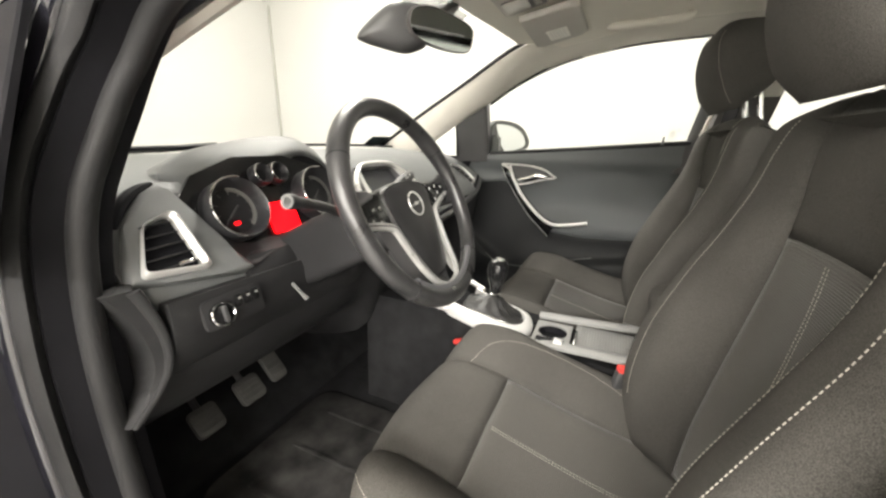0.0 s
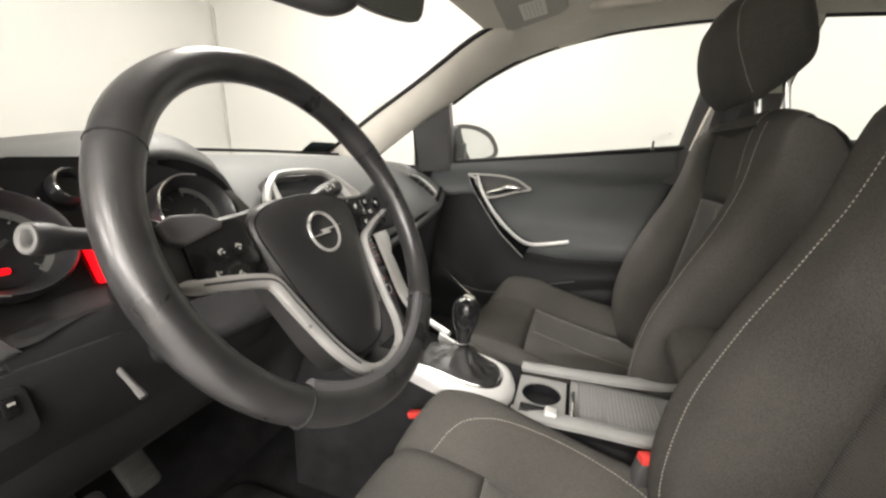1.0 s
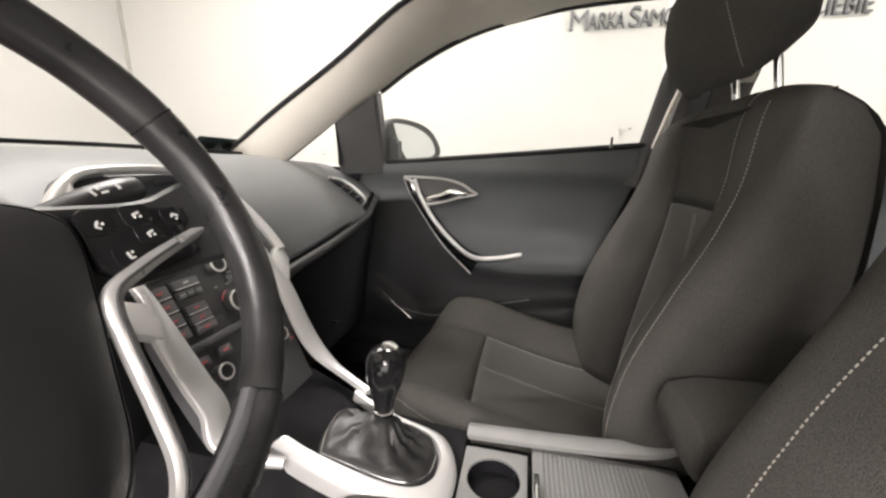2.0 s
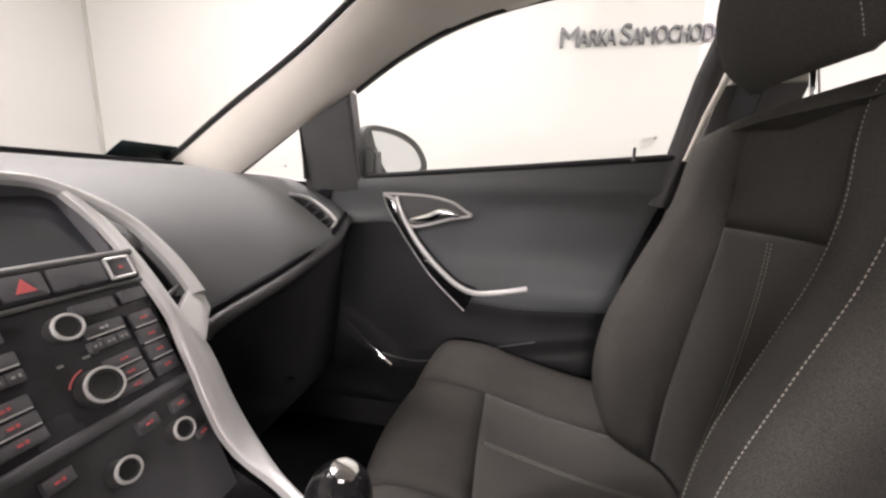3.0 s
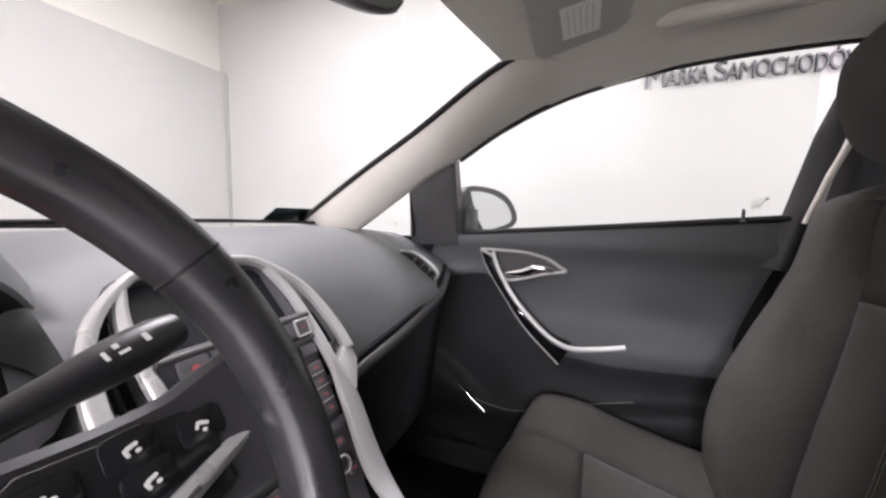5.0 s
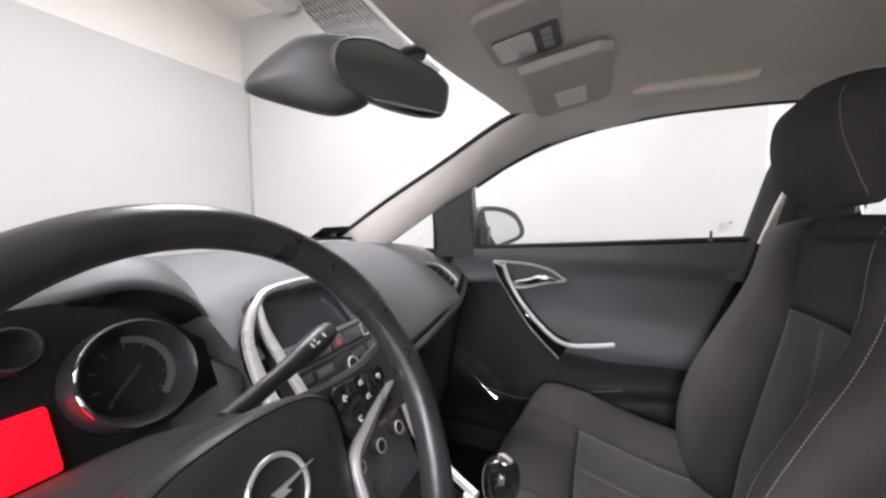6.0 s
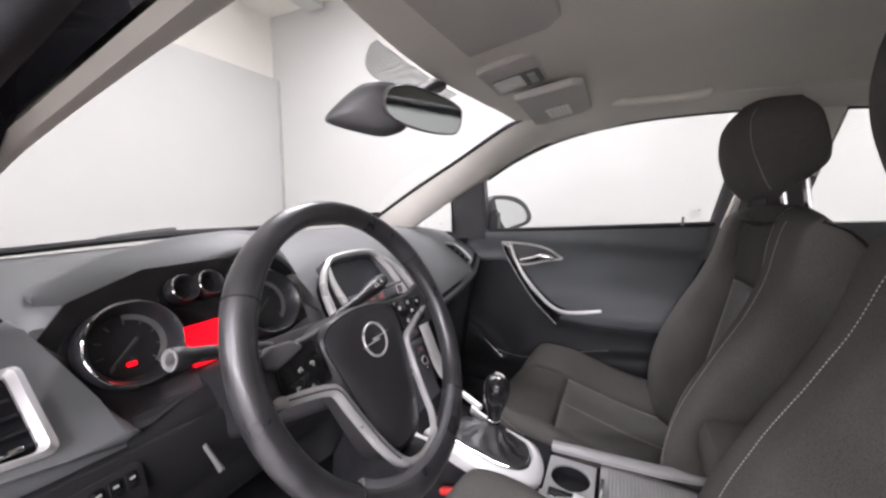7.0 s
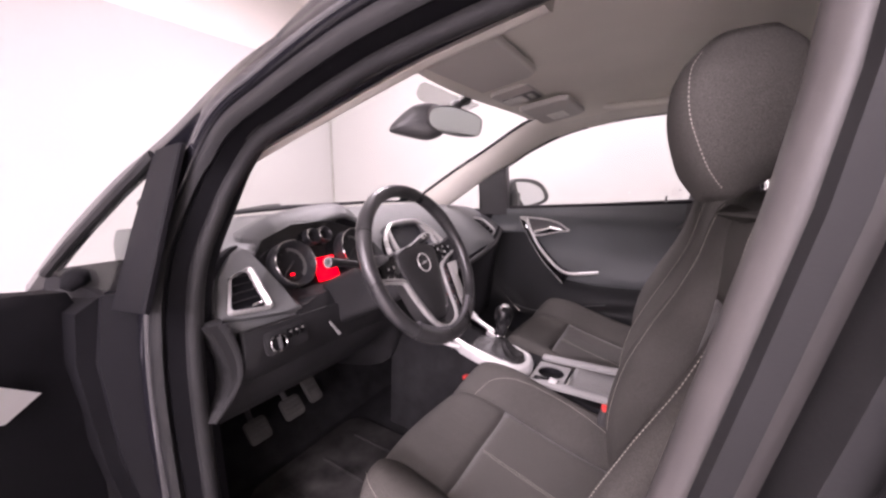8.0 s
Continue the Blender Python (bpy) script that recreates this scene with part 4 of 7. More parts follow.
# ---- driver's door, swung open ----
odoor = thing("driver_door", (-0.78, -0.86, 0.36), "black driver's door, swung wide open", "door")
m = pose(-0.785, -0.852, 0, 0, 0, -70)
bm = bmesh.new()
rings = []
for x, top in ((0.0, 0.918), (0.07, 0.932), (0.3, 0.955), (0.7, 0.985), (1.02, 1.0)):
    rings.append([m @ Vector((x, y, z)) for y, z in ((0.0, 0.34), (-0.01, 0.45), (-0.005, 0.62), (0.02, 0.70), (0.0, 0.78), (-0.005, top - 0.02), (-0.02, top), (-0.08, top), (-0.12, 0.7), (-0.08, 0.34))])
loft(bm, rings)
part("panel", bm, SHUTBLACK, odoor, "dark inner panel of the door")
bm = bmesh.new()
loft(bm, [[m @ Vector((x, y, z)) for x, z in ((0.082, 0.93), (0.115, 1.04), (0.13, 1.09), (0.28, 1.06), (0.29, 0.94))] for y in (-0.03, -0.06)])
part("mirror_mount", bm, SHUTBLACK, odoor, "black mirror mount at the front of the door window")
bm = bmesh.new()
loft(bm, [[m @ Vector((x, y, z)) for x, z in ((0.09, 0.77), (0.14, 0.81), (0.30, 0.84), (0.30, 0.80), (0.14, 0.745))] for y in (0.03, 0.0)])
part("pull_trim", bm, SILVER, odoor, "satin silver door pull trim")
bm = bmesh.new()
tube(bm, spline([m @ Vector((-0.03, 0.0, 0.945)), m @ Vector((-0.012, -0.01, 0.942)), m @ Vector((0.005, -0.012, 0.925))], 8), [0.012, 0.016, 0.02, 0.02, 0.02, 0.018, 0.014, 0.01], 10)
part("corner_rubber", bm, SHUTBLACK, odoor, "rubber corner of the door window")

# ---- dashboard ----
dash = thing("dashboard", (-0.75, 0, 0.75), "dark grey soft-touch dashboard with a silver centre frame", "dashboard")
# stations across the car: y, then x and z of the profile's points from the screen to the toe board
PROFILE = [
    (-0.70, -1.08, 0.96, -1.04, 1.0, -0.95, 1.005, -0.82, 0.985, -0.74, 0.965, -0.68, 0.94, -0.62, 0.88, -0.575, 0.83, -0.575, 0.81, -0.58, 0.79, -0.60, 0.66, -0.70, 0.56, -0.95, 0.45),
    (-0.56, -1.10, 0.97, -1.06, 1.005, -0.95, 1.012, -0.82, 0.99, -0.74, 0.97, -0.67, 0.94, -0.61, 0.88, -0.575, 0.83, -0.57, 0.815, -0.565, 0.80, -0.585, 0.66, -0.70, 0.56, -0.95, 0.45),
    (-0.52, -1.11, 0.97, -1.07, 1.005, -0.95, 1.012, -0.82, 0.99, -0.74, 0.97, -0.70, 0.86, -0.64, 0.85, -0.585, 0.84, -0.57, 0.82, -0.56, 0.80, -0.58, 0.66, -0.70, 0.56, -0.95, 0.45),
    (-0.20, -1.14, 0.97, -1.10, 1.005, -0.95, 1.015, -0.82, 0.99, -0.74, 0.97, -0.70, 0.86, -0.64, 0.85, -0.585, 0.84, -0.57, 0.82, -0.56, 0.79, -0.58, 0.66, -0.70, 0.56, -0.95, 0.45),
    (-0.15, -1.15, 0.97, -1.11, 1.005, -0.95, 1.018, -0.82, 1.0, -0.74, 0.975, -0.66, 0.92, -0.60, 0.865, -0.56, 0.83, -0.55, 0.80, -0.55, 0.77, -0.57, 0.65, -0.65, 0.5, -0.95, 0.42),
    (0.0, -1.16, 0.97, -1.12, 1.005, -0.95, 1.02, -0.82, 1.005, -0.74, 0.98, -0.67, 0.92, -0.62, 0.88, -0.60, 0.84, -0.60, 0.8, -0.6, 0.77, -0.6, 0.65, -0.65, 0.5, -0.95, 0.42),
    (0.16, -1.15, 0.97, -1.11, 1.005, -0.95, 1.02, -0.82, 1.008, -0.72, 0.975, -0.635, 0.914, -0.577, 0.843, -0.548, 0.79, -0.55, 0.775, -0.60, 0.755, -0.62, 0.62, -0.70, 0.48, -0.95, 0.42),
    (0.52, -1.11, 0.97, -1.07, 1.005, -0.95, 1.018, -0.82, 1.008, -0.72, 0.983, -0.63, 0.94, -0.56, 0.895, -0.53, 0.855, -0.545, 0.835, -0.60, 0.80, -0.62, 0.64, -0.70, 0.48, -0.95, 0.42),
    (0.60, -1.095, 0.965, -1.055, 1.0, -0.95, 1.01, -0.82, 1.0, -0.735, 0.98, -0.665, 0.940, -0.595, 0.875, -0.55, 0.868, -0.555, 0.85, -0.605, 0.81, -0.63, 0.64, -0.70, 0.48, -0.95, 0.42),
    (0.70, -1.08, 0.96, -1.04, 1.0, -0.95, 1.005, -0.82, 1.0, -0.74, 0.99, -0.68, 0.965, -0.62, 0.93, -0.585, 0.90, -0.59, 0.875, -0.62, 0.82, -0.64, 0.64, -0.70, 0.48, -0.95, 0.42),
]
bm = bmesh.new()
rings = []
for k in range(57):
    y = -0.70 + 1.40 * k / 56
    v = lerp_table(PROFILE, y)
    pts = spline([Vector((v[2 * i], y, v[2 * i + 1])) for i in range(13)], 49)
    rings.append(pts)
loft(bm, [r[:33] + [r[32] + Vector((-0.12, 0, 0)), r[0] + Vector((0, 0, -0.1))] for r in rings])
part("dash_body", bm, DASH, dash, "dark grey soft-touch dashboard moulding")
bm = bmesh.new()
loft(bm, [[r[32] + Vector((-0.004, 0, -0.003))] + r[33:] + [r[-1] + Vector((-0.1, 0, 0.1)), r[32] + Vector((-0.2, 0, -0.02))] for r in rings])
part("dash_base", bm, LOWTRIM, dash, "black lower dashboard moulding")
bm = bmesh.new()
EDGE = spline([(-0.556, -0.707, 0.856), (-0.556, -0.696, 0.827), (-0.556, -0.684, 0.782), (-0.556, -0.684, 0.737), (-0.556, -0.703, 0.70), (-0.556, -0.742, 0.663)], 20)
loft(bm, [[p + Vector((-0.002, 0, 0)), p + Vector((-0.008, -0.03 * k, 0)), p + Vector((-0.05, -0.05 * k, 0)), p + Vector((-0.10, -0.02, 0)), p + Vector((-0.05, 0.02, 0))] for p, k in ((q, 1 - 0.8 * i / 19) for i, q in enumerate(EDGE))])
part("end_cover", bm, LOWTRIM, dash, "black cover on the end of the dashboard")
bm = bmesh.new()
ribbon(bm, spline([(-0.556, -0.707, 0.856), (-0.556, -0.696, 0.827), (-0.556, -0.684, 0.782), (-0.556, -0.684, 0.737), (-0.556, -0.703, 0.70), (-0.556, -0.742, 0.663)], 24), (0.8, -0.6, 0.1), [0.016 - 0.008 * k / 23 for k in range(24)], 0.006)
part("end_cover_edge", bm, LOWTRIM, dash, "black edge of the dash end cover")
# dark rim under the windscreen
bm = bmesh.new()
ribbon(bm, spline([(-1.02, -0.60, 1.016), (-1.05, -0.3, 1.024), (-1.06, 0, 1.027), (-1.04, 0.3, 1.027), (-1.0, 0.58, 1.02)], 30), (0, 0, 1), 0.07, 0.008)
part("screen_rim", bm, SHUTBLACK, dash, "black strip along the foot of the windscreen")

# glovebox lip: dark strip for the groove's shade, rounded band on to the door
LIP = [(-0.548, 0.165, 0.768), (-0.541, 0.19, 0.783), (-0.533, 0.35, 0.808), (-0.533, 0.52, 0.843), (-0.552, 0.62, 0.868), (-0.575, 0.695, 0.882)]
bm = bmesh.new()
tube(bm, spline(LIP, 40), 0.012, 12, 1.0)
part("glovebox_lip", bm, PLASTIC, dash, "rounded black lip over the glovebox")
bm = bmesh.new()
tube(bm, spline([(x - 0.006, y, z + 0.017) for x, y, z in LIP], 40), 0.006, 8)
part("lip_shade", bm, SHUTBLACK, dash, "dark strip for the shade in the groove under the dashboard pad")
bm = bmesh.new()
patch(bm, lambda u, v: Vector((-0.565 - 0.05 * (1 - v) ** 2 - 0.02 * math.sin(math.pi * v), 0.165 + 0.53 * u, 0.46 + (0.305 + 0.11 * u) * v)), 0, 1, 0, 1, 24, 16, th=0.03, seam=0.006)
part("glovebox_lid", bm, LOWTRIM, dash, "black glovebox lid")
bm = bmesh.new()
ribbon(bm, spline([(-0.604, 0.432, 0.553), (-0.603, 0.45, 0.543), (-0.602, 0.468, 0.54)], 8), (1, 0, 0), 0.005, 0.004)
part("glovebox_catch", bm, CHROME, dash, "small bright glovebox catch")

# side vents
POD = [(0.043, 0.117), (0.050, 0.096), (0.067, 0.042), (0.084, -0.015), (0.109, -0.072), (0.091, -0.075), (0.045, -0.067), (-0.025, -0.054), (-0.066, -0.044), (-0.068, -0.031), (-0.063, -0.010), (-0.035, 0.048), (-0.020, 0.073), (0.007, 0.099)]


def side_vent(s):
    if s < 0:
        tl, tr, br, bl = (Vector(p) for p in ((-0.628, -0.651, 0.922), (-0.635, -0.598, 0.936), (-0.568, -0.592, 0.850), (-0.580, -0.686, 0.858)))
    else:
        tl, tr, br, bl = (Vector(p) for p in ((-0.592, -0.648, 0.895), (-0.650, -0.556, 0.952), (-0.585, -0.575, 0.872), (-0.565, -0.645, 0.858)))
    c = (tl + tr + br + bl) / 4
    ex = ((tr - tl) + (br - bl)).normalized()
    ey = ((tl - bl) + (tr - br)).normalized()
    m = basis(c, ex, ey)
    inv = m.inverted()
    loc = [(inv @ p).xy for p in (tl, tr, br, bl)]
    out = []
    for i in range(4):
        p0, p1, p2 = loc[i - 1], loc[i], loc[(i + 1) % 4]
        a, b = (p0 - p1).normalized() * 0.012, (p2 - p1).normalized() * 0.012
        for t in (0, 0.25, 0.5, 0.75, 1):
            out.append((p1 + a * (1 - t) ** 2 + b * t * t).to_tuple())
    xs, ys = [p[0] for p in out], [p[1] for p in out]
    inner = [(min(xs) + 0.007 + (x - min(xs)) * (1 - 0.021 / (max(xs) - min(xs))), (y + 0.001) * 0.87) for x, y in out]
    if s > 0:
        m = Matrix.Diagonal((1, -1, 1, 1)) @ m
    vent = None
    if s < 0:
        bm = bmesh.new()
        prism(bm, POD, m @ Matrix.Translation((0, 0, -0.035)), 0.034, 0.012, 4)
        part("vent_pod", bm, DASH, dash, "rounded pod round the side vent")
        # black tube drawn as the shadow along the pod's upper edge
        bm = bmesh.new()
        tube(bm, spline([m @ Vector(p) for p in ((0.040, 0.122, -0.02), (0.010, 0.108, -0.014), (-0.020, 0.085, -0.010), (-0.042, 0.052, -0.012))], 16), [0.004 + 0.006 * math.sin(math.pi * k / 15) for k in range(16)], 8)
        part("pod_shade", bm, SHUTBLACK, dash, "dark strip standing in for the shadow between pod and dashboard")
    bm = bmesh.new()
    frame_of(bm, out, inner, m, 0.014, 0.003)
    vent = part("side_vent", bm, SILVER, dash, "satin silver vent surround with black slats")
    bm = bmesh.new()
    prism(bm, [(x * 0.86, y * 0.88) for x, y in out], m @ Matrix.Translation((0, 0, -0.008)), 0.009)
    part("vent_back", bm, SHUTBLACK, vent)
    for k in range(5):
        y = -0.036 + 0.018 * k
        w = 0.064 - 0.024 * (k / 4)
        bm = bmesh.new()
        box(bm, (w, 0.0022, 0.013), m @ pose(-0.009 + 0.007 * k / 4, y, 0.0065, 25, 0, 0), 0.0008)
        part("slat", bm, LOWTRIM, vent)
    bm = bmesh.new()
    box(bm, (0.022, 0.005, 0.006), m @ pose(0.004, -0.037, 0.013), 0.0015)
    part("vent_tab", bm, CHROME, vent)


side_vent(-1)
# passenger's side vent: a crescent opening under a silver arc
VENT_N = Vector((0.743, -0.096, 0.662))
ARC = spline([(-0.660, 0.553, 0.949), (-0.645, 0.605, 0.938), (-0.620, 0.632, 0.914), (-0.592, 0.640, 0.886), (-0.583, 0.628, 0.873), (-0.580, 0.600, 0.866)], 30)
BACK = spline([(-0.580, 0.600, 0.866), (-0.582, 0.575, 0.866), (-0.60, 0.560, 0.886), (-0.625, 0.558, 0.911), (-0.660, 0.553, 0.949)], 20)
bm = bmesh.new()
ribbon(bm, [p + VENT_N * 0.005 for p in ARC], VENT_N, [0.0085 - 0.003 * abs(k / 14.5 - 1) for k in range(30)], 0.008)
vent = part("side_vent", bm, SILVER, dash, "satin silver arc over a black side vent")
bm = bmesh.new()
ring = [p for p in ARC[:-1] + BACK[:-1]]
loft(bm, [[p - VENT_N * 0.004 for p in ring], [p + VENT_N * 0.004 for p in ring]])
part("vent_back", bm, GLOSS, vent, smooth=False)
for k in range(4):
    bm = bmesh.new()
    a = BACK[15 - 3 * k].lerp(ARC[8 + 4 * k], 0.08)
    b = BACK[15 - 3 * k].lerp(ARC[8 + 4 * k], 0.92)
    ribbon(bm, [a + VENT_N * 0.003, a.lerp(b, 0.5) + VENT_N * 0.006, b + VENT_N * 0.003], VENT_N, 0.0035, 0.004)
    part("slat", bm, PLASTIC, vent)
bm = bmesh.new()
box(bm, (0.006, 0.012, 0.005), Matrix.Translation(Vector((-0.601, 0.615, 0.892)) + VENT_N * 0.008), 0.0015)
part("vent_tab", bm, CHROME, vent)

# instrument hood and cluster: stations of y, then x and z of the lip and z of the crest
HOODS = [(-0.548, -0.752, 0.975, 0.986), (-0.530, -0.735, 0.950, 0.997), (-0.512, -0.722, 0.940, 1.006), (-0.46, -0.700, 0.972, 1.029), (-0.40, -0.695, 0.996, 1.042), (-0.33, -0.695, 1.014, 1.053), (-0.25, -0.703, 1.022, 1.057), (-0.20, -0.700, 1.006, 1.050), (-0.165, -0.700, 0.980, 1.032), (-0.145, -0.702, 0.950, 1.004), (-0.13, -0.71, 0.925, 0.975)]
lip_y = spline([Vector((y, 0, 0)) for y, x, z, c in HOODS], 60)
lip = [Vector((p.x, y.x, p.y)) for p, y in zip(spline([Vector((x, z, 0)) for y, x, z, c in HOODS], 60), lip_y)]
crest = [Vector((-0.765, y.x, p.x)) for p, y in zip(spline([Vector((c, 0, 0)) for y, x, z, c in HOODS], 60), lip_y)]
bm = bmesh.new()
loft(bm, [[a + Vector((-0.012, 0, -0.012)), a + Vector((-0.001, 0, -0.006)), a, a.lerp(b, 0.12) + Vector((0, 0, 0.003)), a.lerp(b, 0.5) + Vector((0.003, 0, 0.006)), b, b + Vector((-0.05, 0, -0.006)), b + Vector((-0.10, 0, -0.028)), Vector((b.x - 0.12, b.y, 0.96)), Vector((b.x + 0.0, b.y, 0.95))] for a, b in zip(lip, crest)])
part("instrument_hood", bm, DASH, dash, "dark grey hood over the instruments", angle=60)
# dark wall from the hood's lip, the pod and the ledge down to the dials
RIM = [lip[k] + Vector((-0.004, 0, -0.006)) for k in range(59, 7, -3)] + [Vector(p) for p in ((-0.664, -0.580, 0.962), (-0.632, -0.563, 0.922), (-0.592, -0.545, 0.876), (-0.562, -0.525, 0.838), (-0.575, -0.46, 0.846), (-0.58, -0.36, 0.846), (-0.58, -0.25, 0.846), (-0.60, -0.17, 0.87))]
RIM = RIM + RIM[:1]
mid_ = Vector((-0.690, -0.375, 0.93))
bm = bmesh.new()
loft(bm, [[p.lerp(mid_, k) + Vector((-d, 0, 0)) for p in spline(RIM, 90)] for k, d in ((0.0, 0.0), (0.03, 0.004), (0.22, 0.022), (0.5, 0.016), (0.95, 0.0))], False)
part("cluster_surround", bm, LOWTRIM, dash, "black surround of the instruments")
bm = bmesh.new()
LEDGE = ((-0.600, 0.851), (-0.578, 0.848), (-0.560, 0.826), (-0.552, 0.795), (-0.558, 0.77))
loft(bm, [[Vector((x, y, z)) for x, z in LEDGE] + [Vector((x - 0.02, y, z - 0.004)) for x, z in LEDGE[::-1]] for y in (-0.535, -0.50, -0.35, -0.22, -0.165)])
part("cluster_ledge", bm, LOWTRIM, dash, "black ledge under the instruments")
cl = basis((-0.632, -0.392, 0.922), (0, 1, 0), (-0.38, 0, 0.92))
bm = bmesh.new()
prism(bm, [(-0.2, -0.075), (0.2, -0.075), (0.2, 0.02), (0.15, 0.075), (0.06, 0.105), (-0.06, 0.105), (-0.15, 0.075), (-0.2, 0.02)], cl @ Matrix.Translation((0, 0, -0.02)), 0.012)
cluster = part("instrument_panel", bm, GLOSS, dash, "black instrument panel with lit red display")


def gauge(name, a, b, r, deep=0.03):
    m = cl @ Matrix.Translation((a, b, 0))
    bm = bmesh.new()
    n = 40
    prof = [(r + 0.006, -0.008), (r + 0.006, deep - 0.006), (r + 0.003, deep), (r, deep - 0.004), (r * 0.82, 0.0), (r * 0.80, -0.006)]
    rings = [[m @ Vector((q * math.cos(2 * math.pi * k / n), q * math.sin(2 * math.pi * k / n), h)) for k in range(n)] for q, h in prof]
    loft(bm, rings + [rings[0]], True, False)
    ring = part(name, bm, DIAL, cluster)
    bm = bmesh.new()
    pts = [m @ Vector(((r + 0.004) * math.cos(t), (r + 0.004) * math.sin(t), deep)) for t in (radians((75 if r > 0.04 else 110) + (180 if r > 0.04 else 120) * k / 48) for k in range(49))]
    tube(bm, pts, 0.0016, 6)
    part("chrome_ring", bm, CHROME, cluster)
    bm = bmesh.new()
    lathe(bm, [(r * 0.83, -0.004), (r * 0.83, -0.001)], m, 32)
    part("dial", bm, DIAL, cluster)
    if r > 0.04:
        # crescent that paints the light falling on the cone's inner wall
        bm = bmesh.new()
        arc = [(q * math.cos(t), q * math.sin(t)) for q, rng in ((r * 0.98, range(0, 19)), (r * 0.70, range(18, -1, -1))) for t in (radians(-50 + 140 * k / 18) for k in rng)]
        prism(bm, arc, m @ Matrix.Translation((0, 0, 0.001)), 0.002)
        part("dial_glint", bm, DIALLIGHT, cluster, "grey crescent standing in for light inside the dial", smooth=False)
        for k in range(9):
            t = radians(225 - 270 * k / 8)
            bm = bmesh.new()
            box(bm, (0.008, 0.0016, 0.001), m @ pose(r * 0.66 * math.cos(t), r * 0.66 * math.sin(t), 0.004, 0, 0, math.degrees(t)))
            part("dial_mark", bm, STALKGREY, cluster, smooth=False)
        bm = bmesh.new()
        prism(bm, [(-0.002, -0.012), (0.002, -0.012), (0.001, r * 0.7), (-0.001, r * 0.7)], m @ pose(0, 0, 0.006, 0, 0, 130), 0.0015)
        part("needle", bm, PLASTIC, cluster, smooth=False)


gauge("gauge", -0.105, 0.0, 0.052)
gauge("gauge", 0.105, 0.005, 0.054)
gauge("small_gauge", -0.020, 0.062, 0.0165, 0.015)
gauge("small_gauge", 0.020, 0.063, 0.0165, 0.015)
bm = bmesh.new()
prism(bm, rounded(0.070, 0.064, 0.004), cl @ Matrix.Translation((0.0, -0.028, -0.006)), 0.004)
part("red_display", bm, REDGLOW, cluster, "lit plain red information display", smooth=False)
bm = bmesh.new()
prism(bm, rounded(0.011, 0.006, 0.002), cl @ Matrix.Translation((-0.108, -0.024, 0.0)), 0.003)
part("warning_light", bm, REDGLOW, cluster, "small red warning light, lit", smooth=False)

# driver's lower panel with the light switch
bm = bmesh.new()
patch(bm, lambda u, v: Vector((-0.575 + 0.03 * v + 0.015 * math.sin(math.pi * v), -0.675 + 0.45 * u, 0.70 + 0.125 * v - 0.01 * u)), 1, 0, 0, 1, 20, 10, th=0.03, seam=0.004)
lower = part("lower_panel", bm, LOWTRIM, dash, "black lower dash panel with light switch")
sw = basis((-0.536, -0.612, 0.785), (0, 1, 0), (-0.25, 0, 1))
bm = bmesh.new()
lathe(bm, [(0.0185, 0.0), (0.0185, 0.008), (0.017, 0.010)], sw, 28)
knob = part("light_switch", bm, GLOSS, lower, "round headlamp switch with chrome ring")
bm = bmesh.new()
tube(bm, [sw @ Vector((0.018 * math.cos(t), 0.018 * math.sin(t), 0.010)) for t in (2 * math.pi * k / 32 for k in range(33))], 0.0018, 6, caps=False)
part("switch_ring", bm, CHROME, lower)
bm = bmesh.new()
box(bm, (0.007, 0.027, 0.010), sw @ pose(0, 0, 0.014), 0.003)
part("switch_bar", bm, PLASTIC, lower)
bm = bmesh.new()
prism(bm, rounded(0.104, 0.050, 0.010), sw @ pose(0.026, 0.002, -0.006), 0.0072, 0.001)
part("switch_plate", bm, LOWTRIM, lower, "gloss black plate behind the switches")
for k in range(3):
    bm = bmesh.new()
    box(bm, (0.012, 0.020, 0.006), sw @ pose(0.033 + 0.0155 * k, 0.010, 0.001), 0.002)
    part("switch_button", bm, GLOSS, lower)
    bm = bmesh.new()
    box(bm, (0.005, 0.0025, 0.001), sw @ pose(0.033 + 0.0155 * k, 0.014, 0.0075))
    part("switch_mark", bm, LABELGREY, lower, smooth=False)

# ---- centre stack ----
st = basis((-0.5774, 0.0, 0.8794), (0, 1, 0), (-0.435, 0, 0.9))
bm = bmesh.new()
prism(bm, [(-0.106, 0.025), (0.106, 0.025), (0.106, -0.09), (0.106, -0.2), (0.10, -0.30), (-0.10, -0.30), (-0.106, -0.2), (-0.106, -0.09)], st @ Matrix.Translation((0, 0, -0.04)), 0.036, 0.004)
stack = part("centre_panel", bm, STACK, dash, "black centre stack with radio and climate buttons")
bm = bmesh.new()
prism(bm, rounded(0.212, 0.030, 0.004), st @ Matrix.Translation((0, 0.0, -0.004)), 0.008, 0.002)
part("button_panel", bm, STACKFACE, stack)
for k, w in ((-2, 0.034), (-1, 0.034), (0, 0.034), (1, 0.05), (2, 0.026)):
    cx = {-2: -0.074, -1: -0.037, 0: 0.0, 1: 0.045, 2: 0.086}[k]
    bm = bmesh.new()
    prism(bm, rounded(w, 0.024, 0.003), st @ Matrix.Translation((cx, 0, 0.003)), 0.005, 0.0015)
    part("button", bm, STACK, stack)
bm = bmesh.new()
frame_of(bm, rounded(0.028, 0.026, 0.003), rounded(0.022, 0.020, 0.002), st @ Matrix.Translation((0.086, 0, 0.006)), 0.004)
part("button_frame", bm, SILVER, stack)
bm = bmesh.new()
